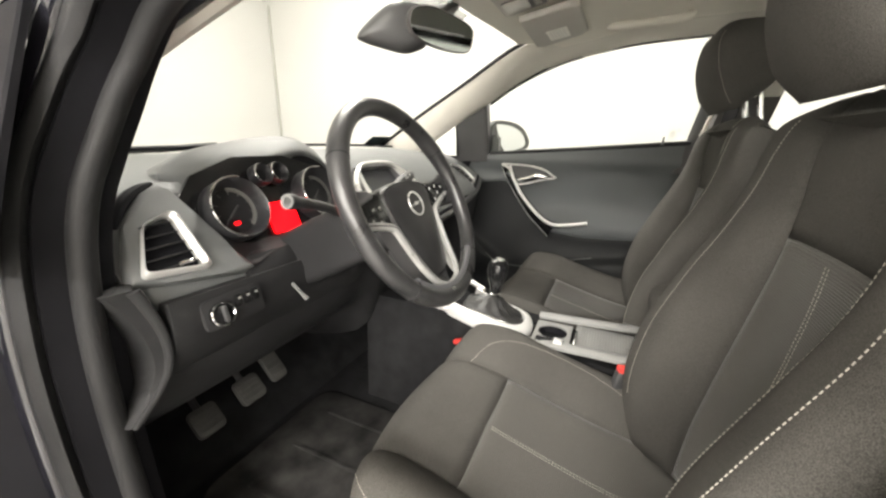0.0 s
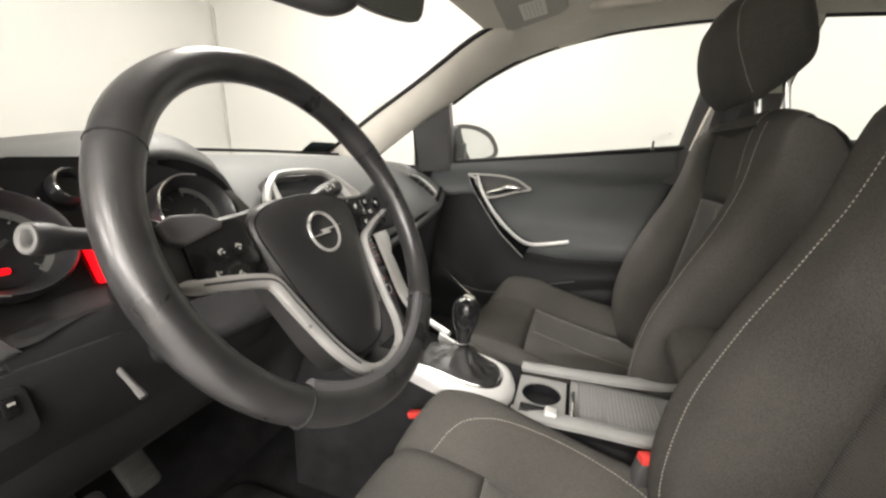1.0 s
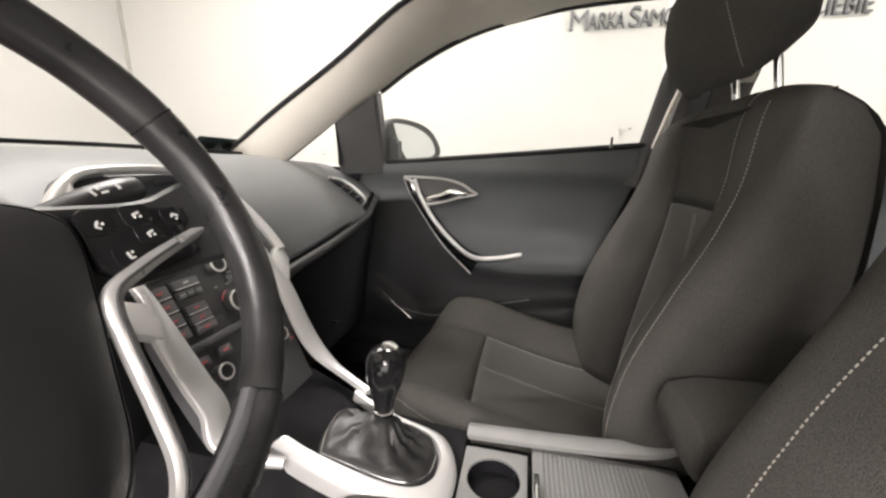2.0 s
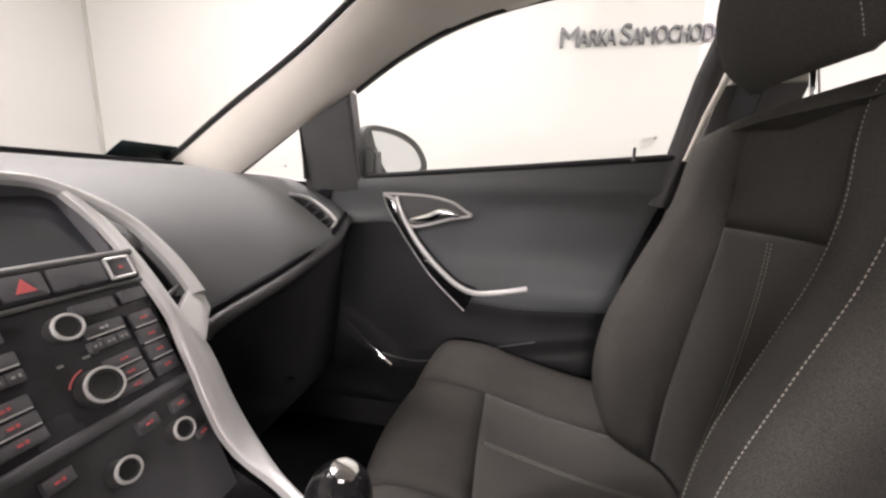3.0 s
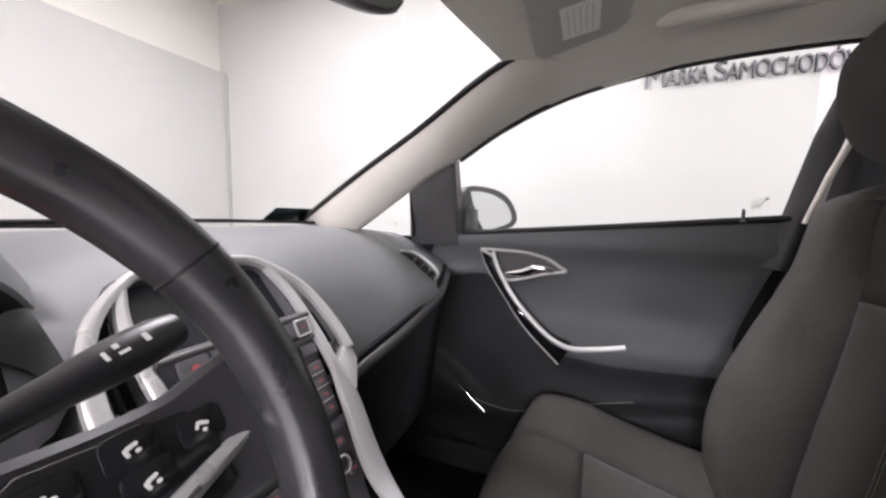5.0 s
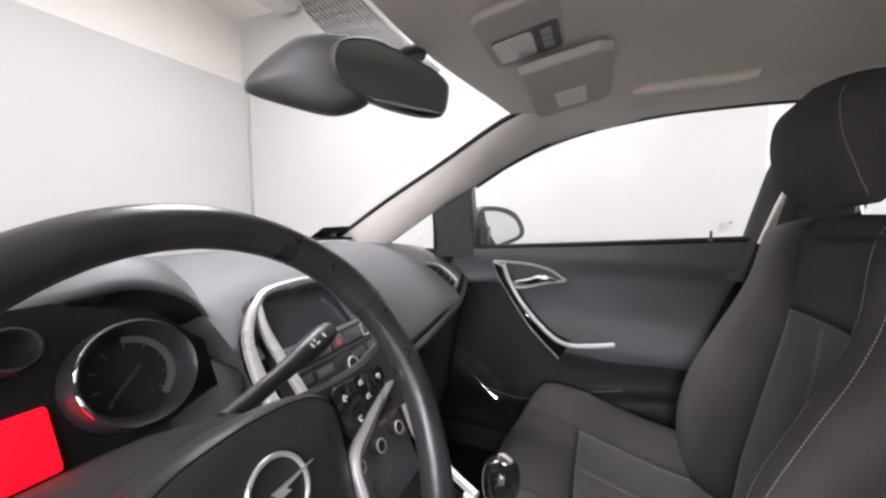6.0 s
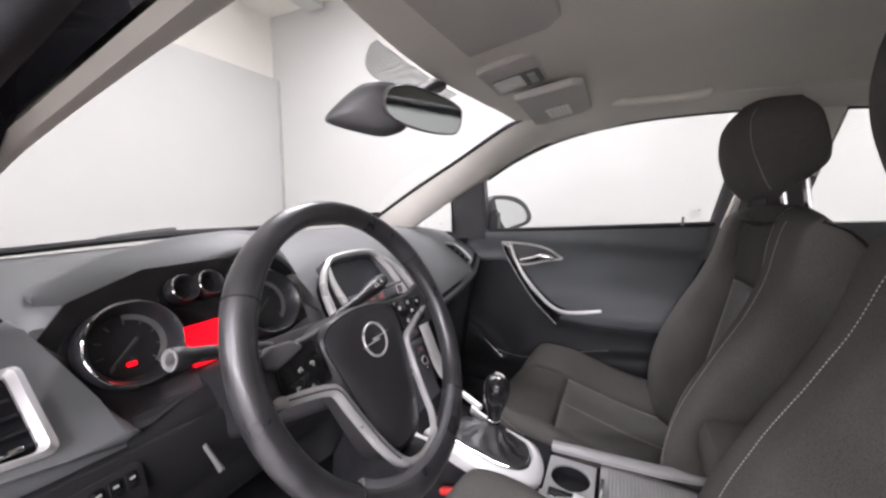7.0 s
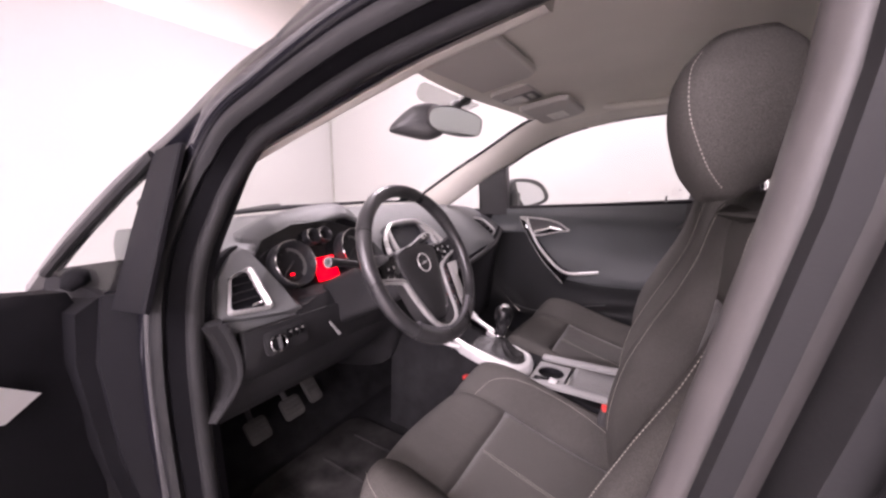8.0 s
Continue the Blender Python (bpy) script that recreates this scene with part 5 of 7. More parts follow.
prism(bm, [(-0.008, -0.006), (0.008, -0.006), (0, 0.008)], st @ Matrix.Translation((0, 0, 0.0082)), 0.0006)
part("hazard_mark", bm, REDMARK, stack, "red warning triangle", smooth=False)
for cx in (-0.074, -0.037):
    bm = bmesh.new()
    prism(bm, rounded(0.009, 0.007, 0.003), st @ Matrix.Translation((cx, 0, 0.0082)), 0.0006)
    part("button_mark", bm, REDMARK, stack, smooth=False)
bm = bmesh.new()
box(bm, (0.004, 0.003, 0.001), st @ pose(0.086, 0, 0.009))
part("button_mark", bm, REDMARK, stack, smooth=False)


def turn_knob(a, b, r, h):
    m = st @ Matrix.Translation((a, b, 0.0))
    bm = bmesh.new()
    lathe(bm, [(r * 1.12, -0.002), (r * 1.1, h * 0.55), (r * 0.98, h * 0.8), (r * 0.93, h), (r * 0.75, h), (r * 0.72, h - 0.003)], m, 32)
    k = part("knob", bm, PLASTIC, stack, "black rotary knob with chrome rim")
    bm = bmesh.new()
    tube(bm, [m @ Vector((r * 0.97 * math.cos(t), r * 0.97 * math.sin(t), h * 0.92)) for t in (2 * math.pi * i / 36 for i in range(37))], 0.0019, 6, caps=False)
    part("knob_rim", bm, SILVER, stack)


turn_knob(0.014, -0.048, 0.0125, 0.011)
turn_knob(0.017, -0.114, 0.0170, 0.013)
bm = bmesh.new()
tube(bm, [st @ Vector((0.017 + 0.023 * math.cos(t), -0.114 + 0.023 * math.sin(t), 0.002)) for t in (radians(105 + 50 * i / 12) for i in range(13))], 0.0008, 6)
part("knob_glow", bm, REDMARK, stack)
for a in (-0.062, 0.0, 0.062):
    turn_knob(a, -0.198, 0.0112, 0.014)
# radio display strip and rows of keys
bm = bmesh.new()
prism(bm, rounded(0.210, 0.125, 0.004), st @ Matrix.Translation((0, -0.083, -0.005)), 0.003)
part("radio_face", bm, STACKFACE, stack)


def key(a, b, w, h, chrome=True, mark=True, col=REDMARK):
    bm = bmesh.new()
    prism(bm, rounded(w, h, 0.0015, 3), st @ Matrix.Translation((a, b, -0.002)), 0.006, 0.001)
    part("key", bm, STACK, stack)
    if chrome:
        bm = bmesh.new()
        box(bm, (w * 0.92, 0.0016, 0.0016), st @ pose(a, b - h * 0.5 - 0.0004, 0.004))
        part("key_trim", bm, SILVER, stack, smooth=False)
    if mark:
        bm = bmesh.new()
        box(bm, (min(0.004, w * 0.2), 0.0024, 0.0008), st @ pose(a - 0.0022, b, 0.0044))
        box(bm, (min(0.0022, w * 0.12), 0.0032, 0.0008), st @ pose(a + 0.0024, b + 0.0003, 0.0044))
        part("key_mark", bm, col, stack, smooth=False)


for s in (-1, 1):
    key(s * 0.047, -0.036, 0.040, 0.015, False, False)
    key(s * 0.088, -0.034, 0.026, 0.015, False, False)
    for i in range(4):
        key(s * 0.086, -0.063 - 0.0205 * i, 0.026, 0.0165, i < 3, True)
    key(s * 0.045, -0.059, 0.040, 0.012, True, True, WHITEMARK)
    for i in range(3):
        key(s * 0.045 + (i - 1) * 0.013, -0.075, 0.0125, 0.011, False, True, LABELGREY)
    for i in range(3):
        key(s * 0.048, -0.098 - 0.0155 * i, 0.034, 0.012, i < 2, True)
bm = bmesh.new()
prism(bm, rounded(0.215, 0.012, 0.004), st @ Matrix.Translation((0, -0.150, -0.004)), 0.01, 0.003)
part("stack_bar", bm, STACK, stack)
for a in (-0.078, 0.078, -0.040, 0.040):
    key(a, -0.172, 0.022, 0.014, False, True)
for a in (-0.086, 0.086):
    key(a, -0.216, 0.016, 0.012, False, True)
# pale printed marks between the two knobs
for a, b, w in ((0.000, -0.081, 0.005), (0.022, -0.0815, 0.007), (0.031, -0.080, 0.006), (0.040, -0.0695, 0.005)):
    bm = bmesh.new()
    box(bm, (w, 0.0028, 0.0008), st @ pose(a, b, -0.0015))
    part("radio_mark", bm, LABELGREY, stack, smooth=False)
# rounded lips above and below the row of buttons
for b, r in ((0.0175, 0.0042), (-0.0185, 0.0026)):
    bm = bmesh.new()
    tube(bm, [st @ Vector((a, b, 0.003)) for a in (-0.108, -0.05, 0.05, 0.108)], r, 10)
    part("stack_lip", bm, STALKGREY, stack)
# display
dp = basis((-0.634, 0.0, 0.933), (0, 1, 0), (-0.60, 0, 0.66))
bm = bmesh.new()
prism(bm, rounded(0.206, 0.112, 0.014), dp @ Matrix.Translation((0, 0, -0.022)), 0.006)
part("display_screen", bm, SCREEN, stack, "switched-off dark display screen", smooth=False)
bm = bmesh.new()
frame_of(bm, [(x, y) for x, y in rounded(0.214, 0.118, 0.02)], rounded(0.202, 0.106, 0.014), dp @ Matrix.Translation((0, 0.0, -0.02)), 0.018, 0.002)
part("display_hood", bm, STACK, stack)
# silver frame: one band over the display and round both vents, thin legs beside the display that widen down to the console
def upper(y, z, proud=0.0):
    """A point of the frame's leaning upper face at this y and z."""
    return Vector((-0.535 - (z - 0.820) * 0.8155 + 0.775 * proud, y, z + 0.632 * proud))


BAND = [(0.07, 0.981, 12), (0.100, 0.969, 13), (0.125, 0.952, 14), (0.144, 0.932, 15), (0.155, 0.910, 16), (0.162, 0.880, 18), (0.1635, 0.855, 19), (0.1615, 0.832, 20)]
band = [(-y, z, w) for y, z, w in BAND[::-1]] + [(0.0, 0.985, 12)] + BAND
line = spline([upper(y * 0.98, z - 0.002, -0.003) for y, z, w in band], 100)
width = spline([Vector((w * 0.001, 0, 0)) for y, z, w in band], 100)
bm = bmesh.new()
ribbon(bm, line, (0.775, 0, 0.632), [p.x for p in width], 0.012)
part("frame_top", bm, SILVER, stack, "satin silver band over the display and round the vents")
# middle line of the passenger's leg from the band to the gear surround, and its width
LEG = [upper(0.097, 0.965, -0.005), upper(0.107, 0.942, -0.004), upper(0.112, 0.917, -0.003), upper(0.1125, 0.873, -0.001), upper(0.1110, 0.824, -0.002)]
LEG = LEG + [Vector(p) for p in ((-0.520, 0.114, 0.785), (-0.502, 0.113, 0.750), (-0.484, 0.110, 0.712), (-0.464, 0.108, 0.676), (-0.437, 0.106, 0.643), (-0.392, 0.094, 0.620), (-0.325, 0.064, 0.608))]
LEG_WIDTH = [9, 12, 14, 15, 16, 30, 34, 36, 37, 30, 16, 12]
for s in (-1, 1):
    bm = bmesh.new()
    leg = side(LEG, s)
    if s < 0:
        leg[-3:] = [Vector((-0.450, -0.118, 0.640)), Vector((-0.41, -0.112, 0.617)), Vector((-0.37, -0.100, 0.607))]
    width = spline([Vector((w * 0.001, 0, 0)) for w in LEG_WIDTH], 60)
    ribbon(bm, spline(leg, 60), (0.80, 0, 0.60), [p.x for p in width], 0.012)
    part("frame_leg", bm, SILVER, stack, "satin silver leg of the centre frame")
    # flat facet that ties the end of the band to the leg
    bm = bmesh.new()
    top = side([upper(0.110, 0.816, 0.008), upper(0.150, 0.838, 0.005), upper(0.166, 0.826, 0.002), upper(0.164, 0.812, 0.0), upper(0.124, 0.782, 0.004)], s)
    loft(bm, [[p - Vector((0.012, 0, 0.010)) for p in top], top])
    bmesh.ops.bevel(bm, geom=list(bm.edges), offset=0.0016, segments=2, affect="EDGES", profile=0.6)
    part("frame_facet", bm, SILVER, stack)
    # dark vent between leg and band: well, two long blades and a slide
    bm = bmesh.new()
    hole = side([upper(y, z, -0.020) for y, z in ((0.104, 0.962), (0.112, 0.957), (0.138, 0.934), (0.152, 0.900), (0.157, 0.865), (0.156, 0.838), (0.118, 0.815), (0.120, 0.870), (0.119, 0.915), (0.112, 0.940))], s)
    loft(bm, [[p - Vector((0.006, 0, 0.005)) for p in hole], hole])
    v = part("centre_vent", bm, GLOSS, stack, "black centre air vent")
    for f in (0.36, 0.68):
        bm = bmesh.new()
        blade = side([upper(a + (b - a) * f, z, -0.016) for a, b, z in ((0.119, 0.134, 0.930), (0.124, 0.148, 0.900), (0.126, 0.153, 0.868), (0.124, 0.153, 0.842))], s)
        ribbon(bm, spline(blade, 12), (0.775, 0, 0.632), 0.004, 0.007)
        part("blade", bm, LOWTRIM, stack)
    bm = bmesh.new()
    box(bm, (0.017, 0.022, 0.010), basis(upper(s * 0.137, 0.906, -0.010), (0, 1, 0), (-0.632, -s * 0.25, 0.775)).to_4x4(), 0.003)
    part("vent_slide", bm, STACK, stack)
    bm = bmesh.new()
    tube(bm, side([upper(0.137, 0.919, -0.004), upper(0.145, 0.912, -0.004), upper(0.147, 0.900, -0.004)], s), 0.0013, 6)
    part("slide_edge", bm, CHROME, stack)
    bm = bmesh.new()
    ribbon(bm, side([upper(0.120, 0.838, -0.016), upper(0.138, 0.844, -0.013), upper(0.153, 0.848, -0.014)], s), (0.775, 0, 0.632), 0.007, 0.006)
    part("vent_shelf", bm, STACK, stack)

# ---- windscreen card on the dash ----
card = thing("parking_card", (-1.1, 0.56, 1.02), "dark green card lying behind the windscreen", "card")
bm = bmesh.new()
box(bm, (0.075, 0.17, 0.002), pose(-1.02, 0.52, 1.045, 0, -35, 6), 0.0008)
part("card", bm, GREENCARD, card)
bm = bmesh.new()
box(bm, (0.004, 0.15, 0.001), pose(-1.02, 0.52, 1.047, 0, -35, 6))
part("card_line", bm, LABEL, card, smooth=False)

# ---- steering wheel ----
wheel = thing("steering_wheel", (-0.319, -0.369, 0.947), "black leather steering wheel with silver spoke trim", "steering wheel")
T = radians(26.6)
W = basis((-0.319, -0.369, 0.947), (-0.0085, 1, 0), (-math.sin(T), 0, math.cos(T)))
bm = bmesh.new()
n, R = 96, 0.1770
rings = []
for k in range(n + 1):
    t = 2 * math.pi * k / n
    d = Vector((math.cos(t), math.sin(t), 0))
    fat = 1.0 + 0.10 * (math.exp(-((math.degrees(t) % 360 - 35) / 14) ** 2) + math.exp(-((math.degrees(t) % 360 - 145) / 14) ** 2) + 1.2 * math.exp(-((math.degrees(t) % 360 - 270) / 36) ** 4))
    rings.append([W @ (d * (R + 0.0150 * fat * math.cos(a)) + Vector((0, 0, 0.0158 * fat * math.sin(a)))) for a in (2 * math.pi * j / 14 for j in range(14))])
loft(bm, rings, True, False)
bmesh.ops.remove_doubles(bm, verts=bm.verts, dist=1e-5)
rim = part("rim", bm, LEATHER, wheel, "worn black leather rim")
for deg in (150, 30, 228, 312):
    t = radians(deg)
    bm = bmesh.new()
    d = Vector((math.cos(t), math.sin(t), 0))
    tube(bm, [W @ (d * (R + 0.0157 * math.cos(a)) + Vector((0, 0, 0.0165 * math.sin(a)))) for a in (2 * math.pi * j / 20 for j in range(21))], 0.0012, 5, caps=False)
    part("rim_seam", bm, RUBBER, rim)
# the hub sits deeper than the rim
T = radians(25.8)
HUBM = basis((-0.324, -0.366, 0.946), (0, 1, 0), (-math.sin(T), 0, math.cos(T))) @ Matrix.Translation((0.008, 0.003, -0.018))
# hub pad, domed
PAD = [(0.0, 0.046), (0.045, 0.042), (0.072, 0.03), (0.078, 0.012), (0.072, -0.02), (0.060, -0.07), (0.048, -0.115), (0.03, -0.142), (0.0, -0.148)]
PAD = PAD + [(-a, b) for a, b in PAD[-2:0:-1]]
PAD = [(p.x, p.y) for p in spline([Vector((a, b, 0)) for a, b in PAD + PAD[:1]], 81)][:-1]
bm = bmesh.new()
rings = []
cen = Vector((0, -0.02, 0))
SHIFT = Vector((-0.008, -0.004, 0))
for k, h in ((1.0, -0.03), (1.0, 0.0), (0.97, 0.008), (0.90, 0.013), (0.6, 0.018), (0.2, 0.02)):
    rings.append([HUBM @ (SHIFT + cen + (Vector((a, b, 0)) - cen) * k + Vector((0, 0, h))) for a, b in PAD])
loft(bm, rings)
hub = part("hub_pad", bm, WHEELBLACK, wheel, "black airbag pad", angle=60)
bm = bmesh.new()
tube(bm, [HUBM @ (SHIFT + cen + (Vector((a, b, 0)) - cen) * 0.93 + Vector((0, 0, 0.0108))) for a, b in PAD + PAD[:1]], 0.0009, 5, caps=False)
part("pad_seam", bm, SHUTBLACK, hub, "thin dark seam round the pad")
HUB = Vector((-0.008, -0.004, 0))
# place and turn of the marks on each spoke
MARKS = {-1: ((-0.121, 0.001, 20), (-0.104, 0.002, -30), (-0.131, -0.016, 80), (-0.113, -0.021, 40)), 1: ((0.079, 0.014, 60), (0.104, 0.0175, 15), (0.130, 0.013, -25), (0.107, 0.003, 20), (0.0875, -0.009, 100))}
for s in (-1, 1):
    bm = bmesh.new()
    arm = [HUBM @ (HUB + Vector((s * a, b, c))) for a, b, c in ((0.055, 0.008, -0.010), (0.09, 0.006, -0.008), (0.13, 0.006, -0.008), (0.176, 0.012, 0.004))]
    ribbon(bm, spline(arm, 12), HUBM.to_3x3() @ Vector((0, 0, 1)), [0.062 - 0.004 * math.sin(k / 11 * 3) + 0.012 * max(0, (k - 8) / 3) for k in range(12)], 0.012)
    spoke = part("spoke", bm, WHEELBLACK, wheel, "black spoke with control buttons")
    bm = bmesh.new()
    prism(bm, [(0.03, 0.022), (0.024, 0.026), (-0.02, 0.022), (-0.028, 0.012), (-0.030, -0.016), (-0.022, -0.02), (0.02, -0.024), (0.030, -0.014)] if s < 0 else [(-0.03, 0.022), (-0.030, -0.014), (-0.02, -0.024), (0.022, -0.02), (0.030, -0.016), (0.028, 0.012), (0.02, 0.022), (-0.024, 0.026)], HUBM @ pose(HUB.x + s * (0.110 if s < 0 else 0.111), 0.0, 0.004) @ Matrix.Diagonal((1.0 if s < 0 else 1.15, 1, 1, 1)), 0.006, 0.002)
    pad = part("button_pad", bm, GLOSS, wheel)
    if s < 0:
        bm = bmesh.new()
        prism(bm, [(-0.024, 0.004), (-0.020, -0.009), (-0.008, -0.012), (0.024, 0.001), (0.026, 0.006), (0.012, 0.013), (-0.012, 0.012)], HUBM @ pose(-0.136, 0.022, 0.003, 0, 0, -8), 0.012, 0.004, 3)
        part("thumb_key", bm, STACK, pad, "smooth grey thumb key")
    for k, (a, b, turn) in enumerate(MARKS[s]):
        bm = bmesh.new()
        prism(bm, rounded(0.019, 0.015, 0.004), HUBM @ pose(a, b, 0.0094), 0.0012, 0.0006)
        part("button", bm, GLOSS, pad)
        bm = bmesh.new()
        mm = HUBM @ pose(a, b, 0.0107, 0, 0, turn) @ Matrix.Diagonal((0.8, 0.8, 1, 1))
        prism(bm, rounded(0.0058, 0.0022, 0.001, 3), mm @ pose(0.0004, 0.0012, 0), 0.0004)
        prism(bm, rounded(0.0018, 0.0046, 0.0008, 3), mm @ pose(-0.0026, -0.0004, 0), 0.0004)
        prism(bm, rounded(0.0026, 0.0022, 0.001, 3), mm @ pose(0.0018, -0.0024, 0), 0.0004)
        part("button_mark", bm, WHITEMARK if s > 0 else LABELGREY, pad, smooth=False)
# one silver bow from spoke to spoke round the foot of the pad: place and width
BOW = [(-0.163, -0.0165, 11), (-0.125, -0.025, 12), (-0.099, -0.0325, 12), (-0.0885, -0.040, 13), (-0.080, -0.062, 14), (-0.069, -0.091, 14), (-0.0595, -0.119, 14), (-0.047, -0.145, 13), (-0.030, -0.160, 10), (0.0, -0.1655, 8),
       (0.030, -0.158, 8), (0.047, -0.138, 9), (0.055, -0.105, 9), (0.059, -0.062, 9), (0.0645, -0.032, 10), (0.087, -0.0195, 10), (0.125, -0.007, 9), (0.17, 0.005, 8)]


def bow_line(lift):
    return spline([HUBM @ Vector((a, b, 0.009 - 0.35 * max(0.0, abs(a) - 0.09) * 0.3 + 0.010 * max(0.0, -b - 0.10) / 0.065 + lift)) for a, b, w in BOW], 120)


pts = bow_line(0.0)
bm = bmesh.new()
ribbon(bm, pts, HUBM.to_3x3() @ Vector((0, 0, 1)), [p.x * 0.001 for p in spline([Vector((w, 0, 0)) for a, b, w in BOW], 120)], 0.008)
trim_bow = part("spoke_trim", bm, BOWSILVER, wheel, "satin silver trim bow round the pad")
for a, b in ((3, 50), (72, 112)):
    bm = bmesh.new()
    tube(bm, bow_line(0.0087)[a:b], 0.0011, 6)
    part("trim_groove", bm, PLASTIC, trim_bow, "dark groove along the silver trim")
# gloss insert along the foot of the rim
bm = bmesh.new()
tube(bm, [W @ Vector((0.1645 * math.cos(t), 0.1645 * math.sin(t), 0.006)) for t in (radians(228 + 84 * k / 30) for k in range(31))], 0.0062, 10, 1.3)
part("rim_insert", bm, STACK, wheel, "smooth dark grey insert at the foot of the rim")
# dark bridge from the pad's foot to the rim
bm = bmesh.new()
ribbon(bm, [HUBM @ Vector((0, -0.135, -0.022)), HUBM @ Vector((0, -0.160, -0.016)), HUBM @ Vector((0, -0.176, 0.006))], HUBM.to_3x3() @ Vector((0, 0, 1)), [0.07, 0.055, 0.06], 0.01)
part("lower_spoke", bm, WHEELBLACK, wheel)
# plain ring badge
bm = bmesh.new()
em = HUBM @ pose(-0.008, -0.008, 0.0205, 0, 0, 4)
tube(bm, [em @ Vector((0.0215 * math.cos(t), 0.0215 * math.sin(t), 0)) for t in (2 * math.pi * k / 40 for k in range(41))], 0.0018, 6, caps=False)
badge = part("badge_ring", bm, BOWSILVER, wheel, "chrome ring badge")
bm = bmesh.new()
prism(bm, [(-0.029, -0.0014), (0.006, -0.003), (0.003, 0.0003), (0.029, 0.0014), (-0.006, 0.003), (-0.003, -0.0003)], em @ Matrix.Translation((0, 0, 0)), 0.003)
part("badge_bar", bm, BOWSILVER, badge, smooth=False)

# ---- steering column and stalks ----
column = thing("steering_column", (-0.48, -0.361, 0.87), "black steering column shroud with two stalks", "steering column")
bm = bmesh.new()
rings = []
for d, w, h in ((-0.04, 0.045, 0.045), (-0.08, 0.055, 0.055), (-0.2, 0.06, 0.06), (-0.34, 0.065, 0.06)):
    rings.append([HUBM @ Vector((x - 0.008, y - 0.013, d + 0.018)) for x, y in rounded(w * 2, h * 2, 0.02)])
loft(bm, rings)
part("shroud", bm, LOWTRIM, column)
bm = bmesh.new()
st1 = spline([(-0.455, -0.40, 0.915), (-0.45, -0.455, 0.938), (-0.446, -0.51, 0.953), (-0.443, -0.532, 0.958)], 16)
tube(bm, st1, [0.010, 0.010, 0.009, 0.009, 0.008, 0.008, 0.008, 0.008, 0.008, 0.009, 0.009, 0.009, 0.0095, 0.010, 0.0105, 0.011], 12)
stalk = part("stalk", bm, WHEELBLACK, column, "black indicator stalk")
bm = bmesh.new()
d = (st1[-1] - st1[-2]).normalized()
sm = Matrix.Translation(st1[-1]) @ d.to_track_quat("Z", "Y").to_matrix().to_4x4()
lathe(bm, [(0.0115, -0.004), (0.0125, 0.002), (0.0125, 0.010), (0.0118, 0.0122)], sm, 24)
part("stalk_knob", bm, WHEELBLACK, stalk, "black end knob of the stalk")
bm = bmesh.new()
lathe(bm, [(0.0112, 0.0118), (0.0112, 0.013), (0.0102, 0.0135), (0.0078, 0.0130), (0.0072, 0.0122)], sm, 24)
part("end_ring", bm, STALKGREY, stalk, "grey ring on the end of the stalk")
bm = bmesh.new()
st2 = spline([(-0.43, -0.32, 0.938), (-0.434, -0.245, 0.956), (-0.444, -0.172, 0.971)], 12)
tube(bm, st2, [0.009] * 5 + [0.0095, 0.0105, 0.0125, 0.0138, 0.014, 0.0138, 0.0115], 16)
stalk2 = part("stalk", bm, WHEELBLACK, column, "black wiper stalk with white marks")
dd = (st2[-2] - st2[-3]).normalized()
side_ = dd.cross(Vector((0.75, -0.25, 0.6))).normalized()
face = side_.cross(dd).normalized()
for k, (a, b, w, h) in enumerate(((0.002, 0.0, 0.003, 0.006), (-0.012, 0.002, 0.006, 0.002), (-0.014, -0.003, 0.003, 0.003), (-0.021, 0.0, 0.002, 0.006))):
    bm = bmesh.new()
    box(bm, (w, h, 0.0006), basis(st2[-3] + dd * a - face * 0.0139 + side_ * b, dd, side_))
    box(bm, (w, h, 0.0006), basis(st2[-3] + dd * a + face * 0.0139 + side_ * b, dd, side_))
    part("stalk_mark", bm, WHITEMARK, stalk2, smooth=False)
bm = bmesh.new()
tube(bm, spline([(-0.556, -0.460, 0.790), (-0.53, -0.461, 0.772), (-0.507, -0.461, 0.755)], 8), [0.0035] * 6 + [0.0045, 0.0045], 8)
part("adjuster_lever", bm, STALKGREY, column, "thin metal column lever")

# ---- pedals ----
def pedal(y, z, x, w, h, name):
    p = thing(name, (x, y, z), "worn rubber " + name.replace("_", " ") + " on a black arm", "pedal", "pedals")
    bm = bmesh.new()
    m = pose(x, y, z, 0, -42, 0) @ basis((0, 0, 0), (0, 1, 0), (0, 0, 1))
    prism(bm, rounded(w, h, 0.012), m, 0.012, 0.004)
    pad = part("pad", bm, PEDAL, p, "grey worn rubber pad")
    for k in range(4):
        bm = bmesh.new()
        box(bm, (w * 0.8, 0.004, 0.003), m @ pose(0, h * (-0.3 + 0.2 * k), 0.0125), 0.001)
        part("rib", bm, PEDAL, pad)
    bm = bmesh.new()
    tube(bm, spline([(x - 0.01, y, z), (x - 0.06, y + 0.005, z + 0.05), (x - 0.09, y + 0.01, z + 0.16), (x - 0.10, y + 0.01, z + 0.26)], 10), 0.008, 8)
    part("arm", bm, PLASTIC, p)


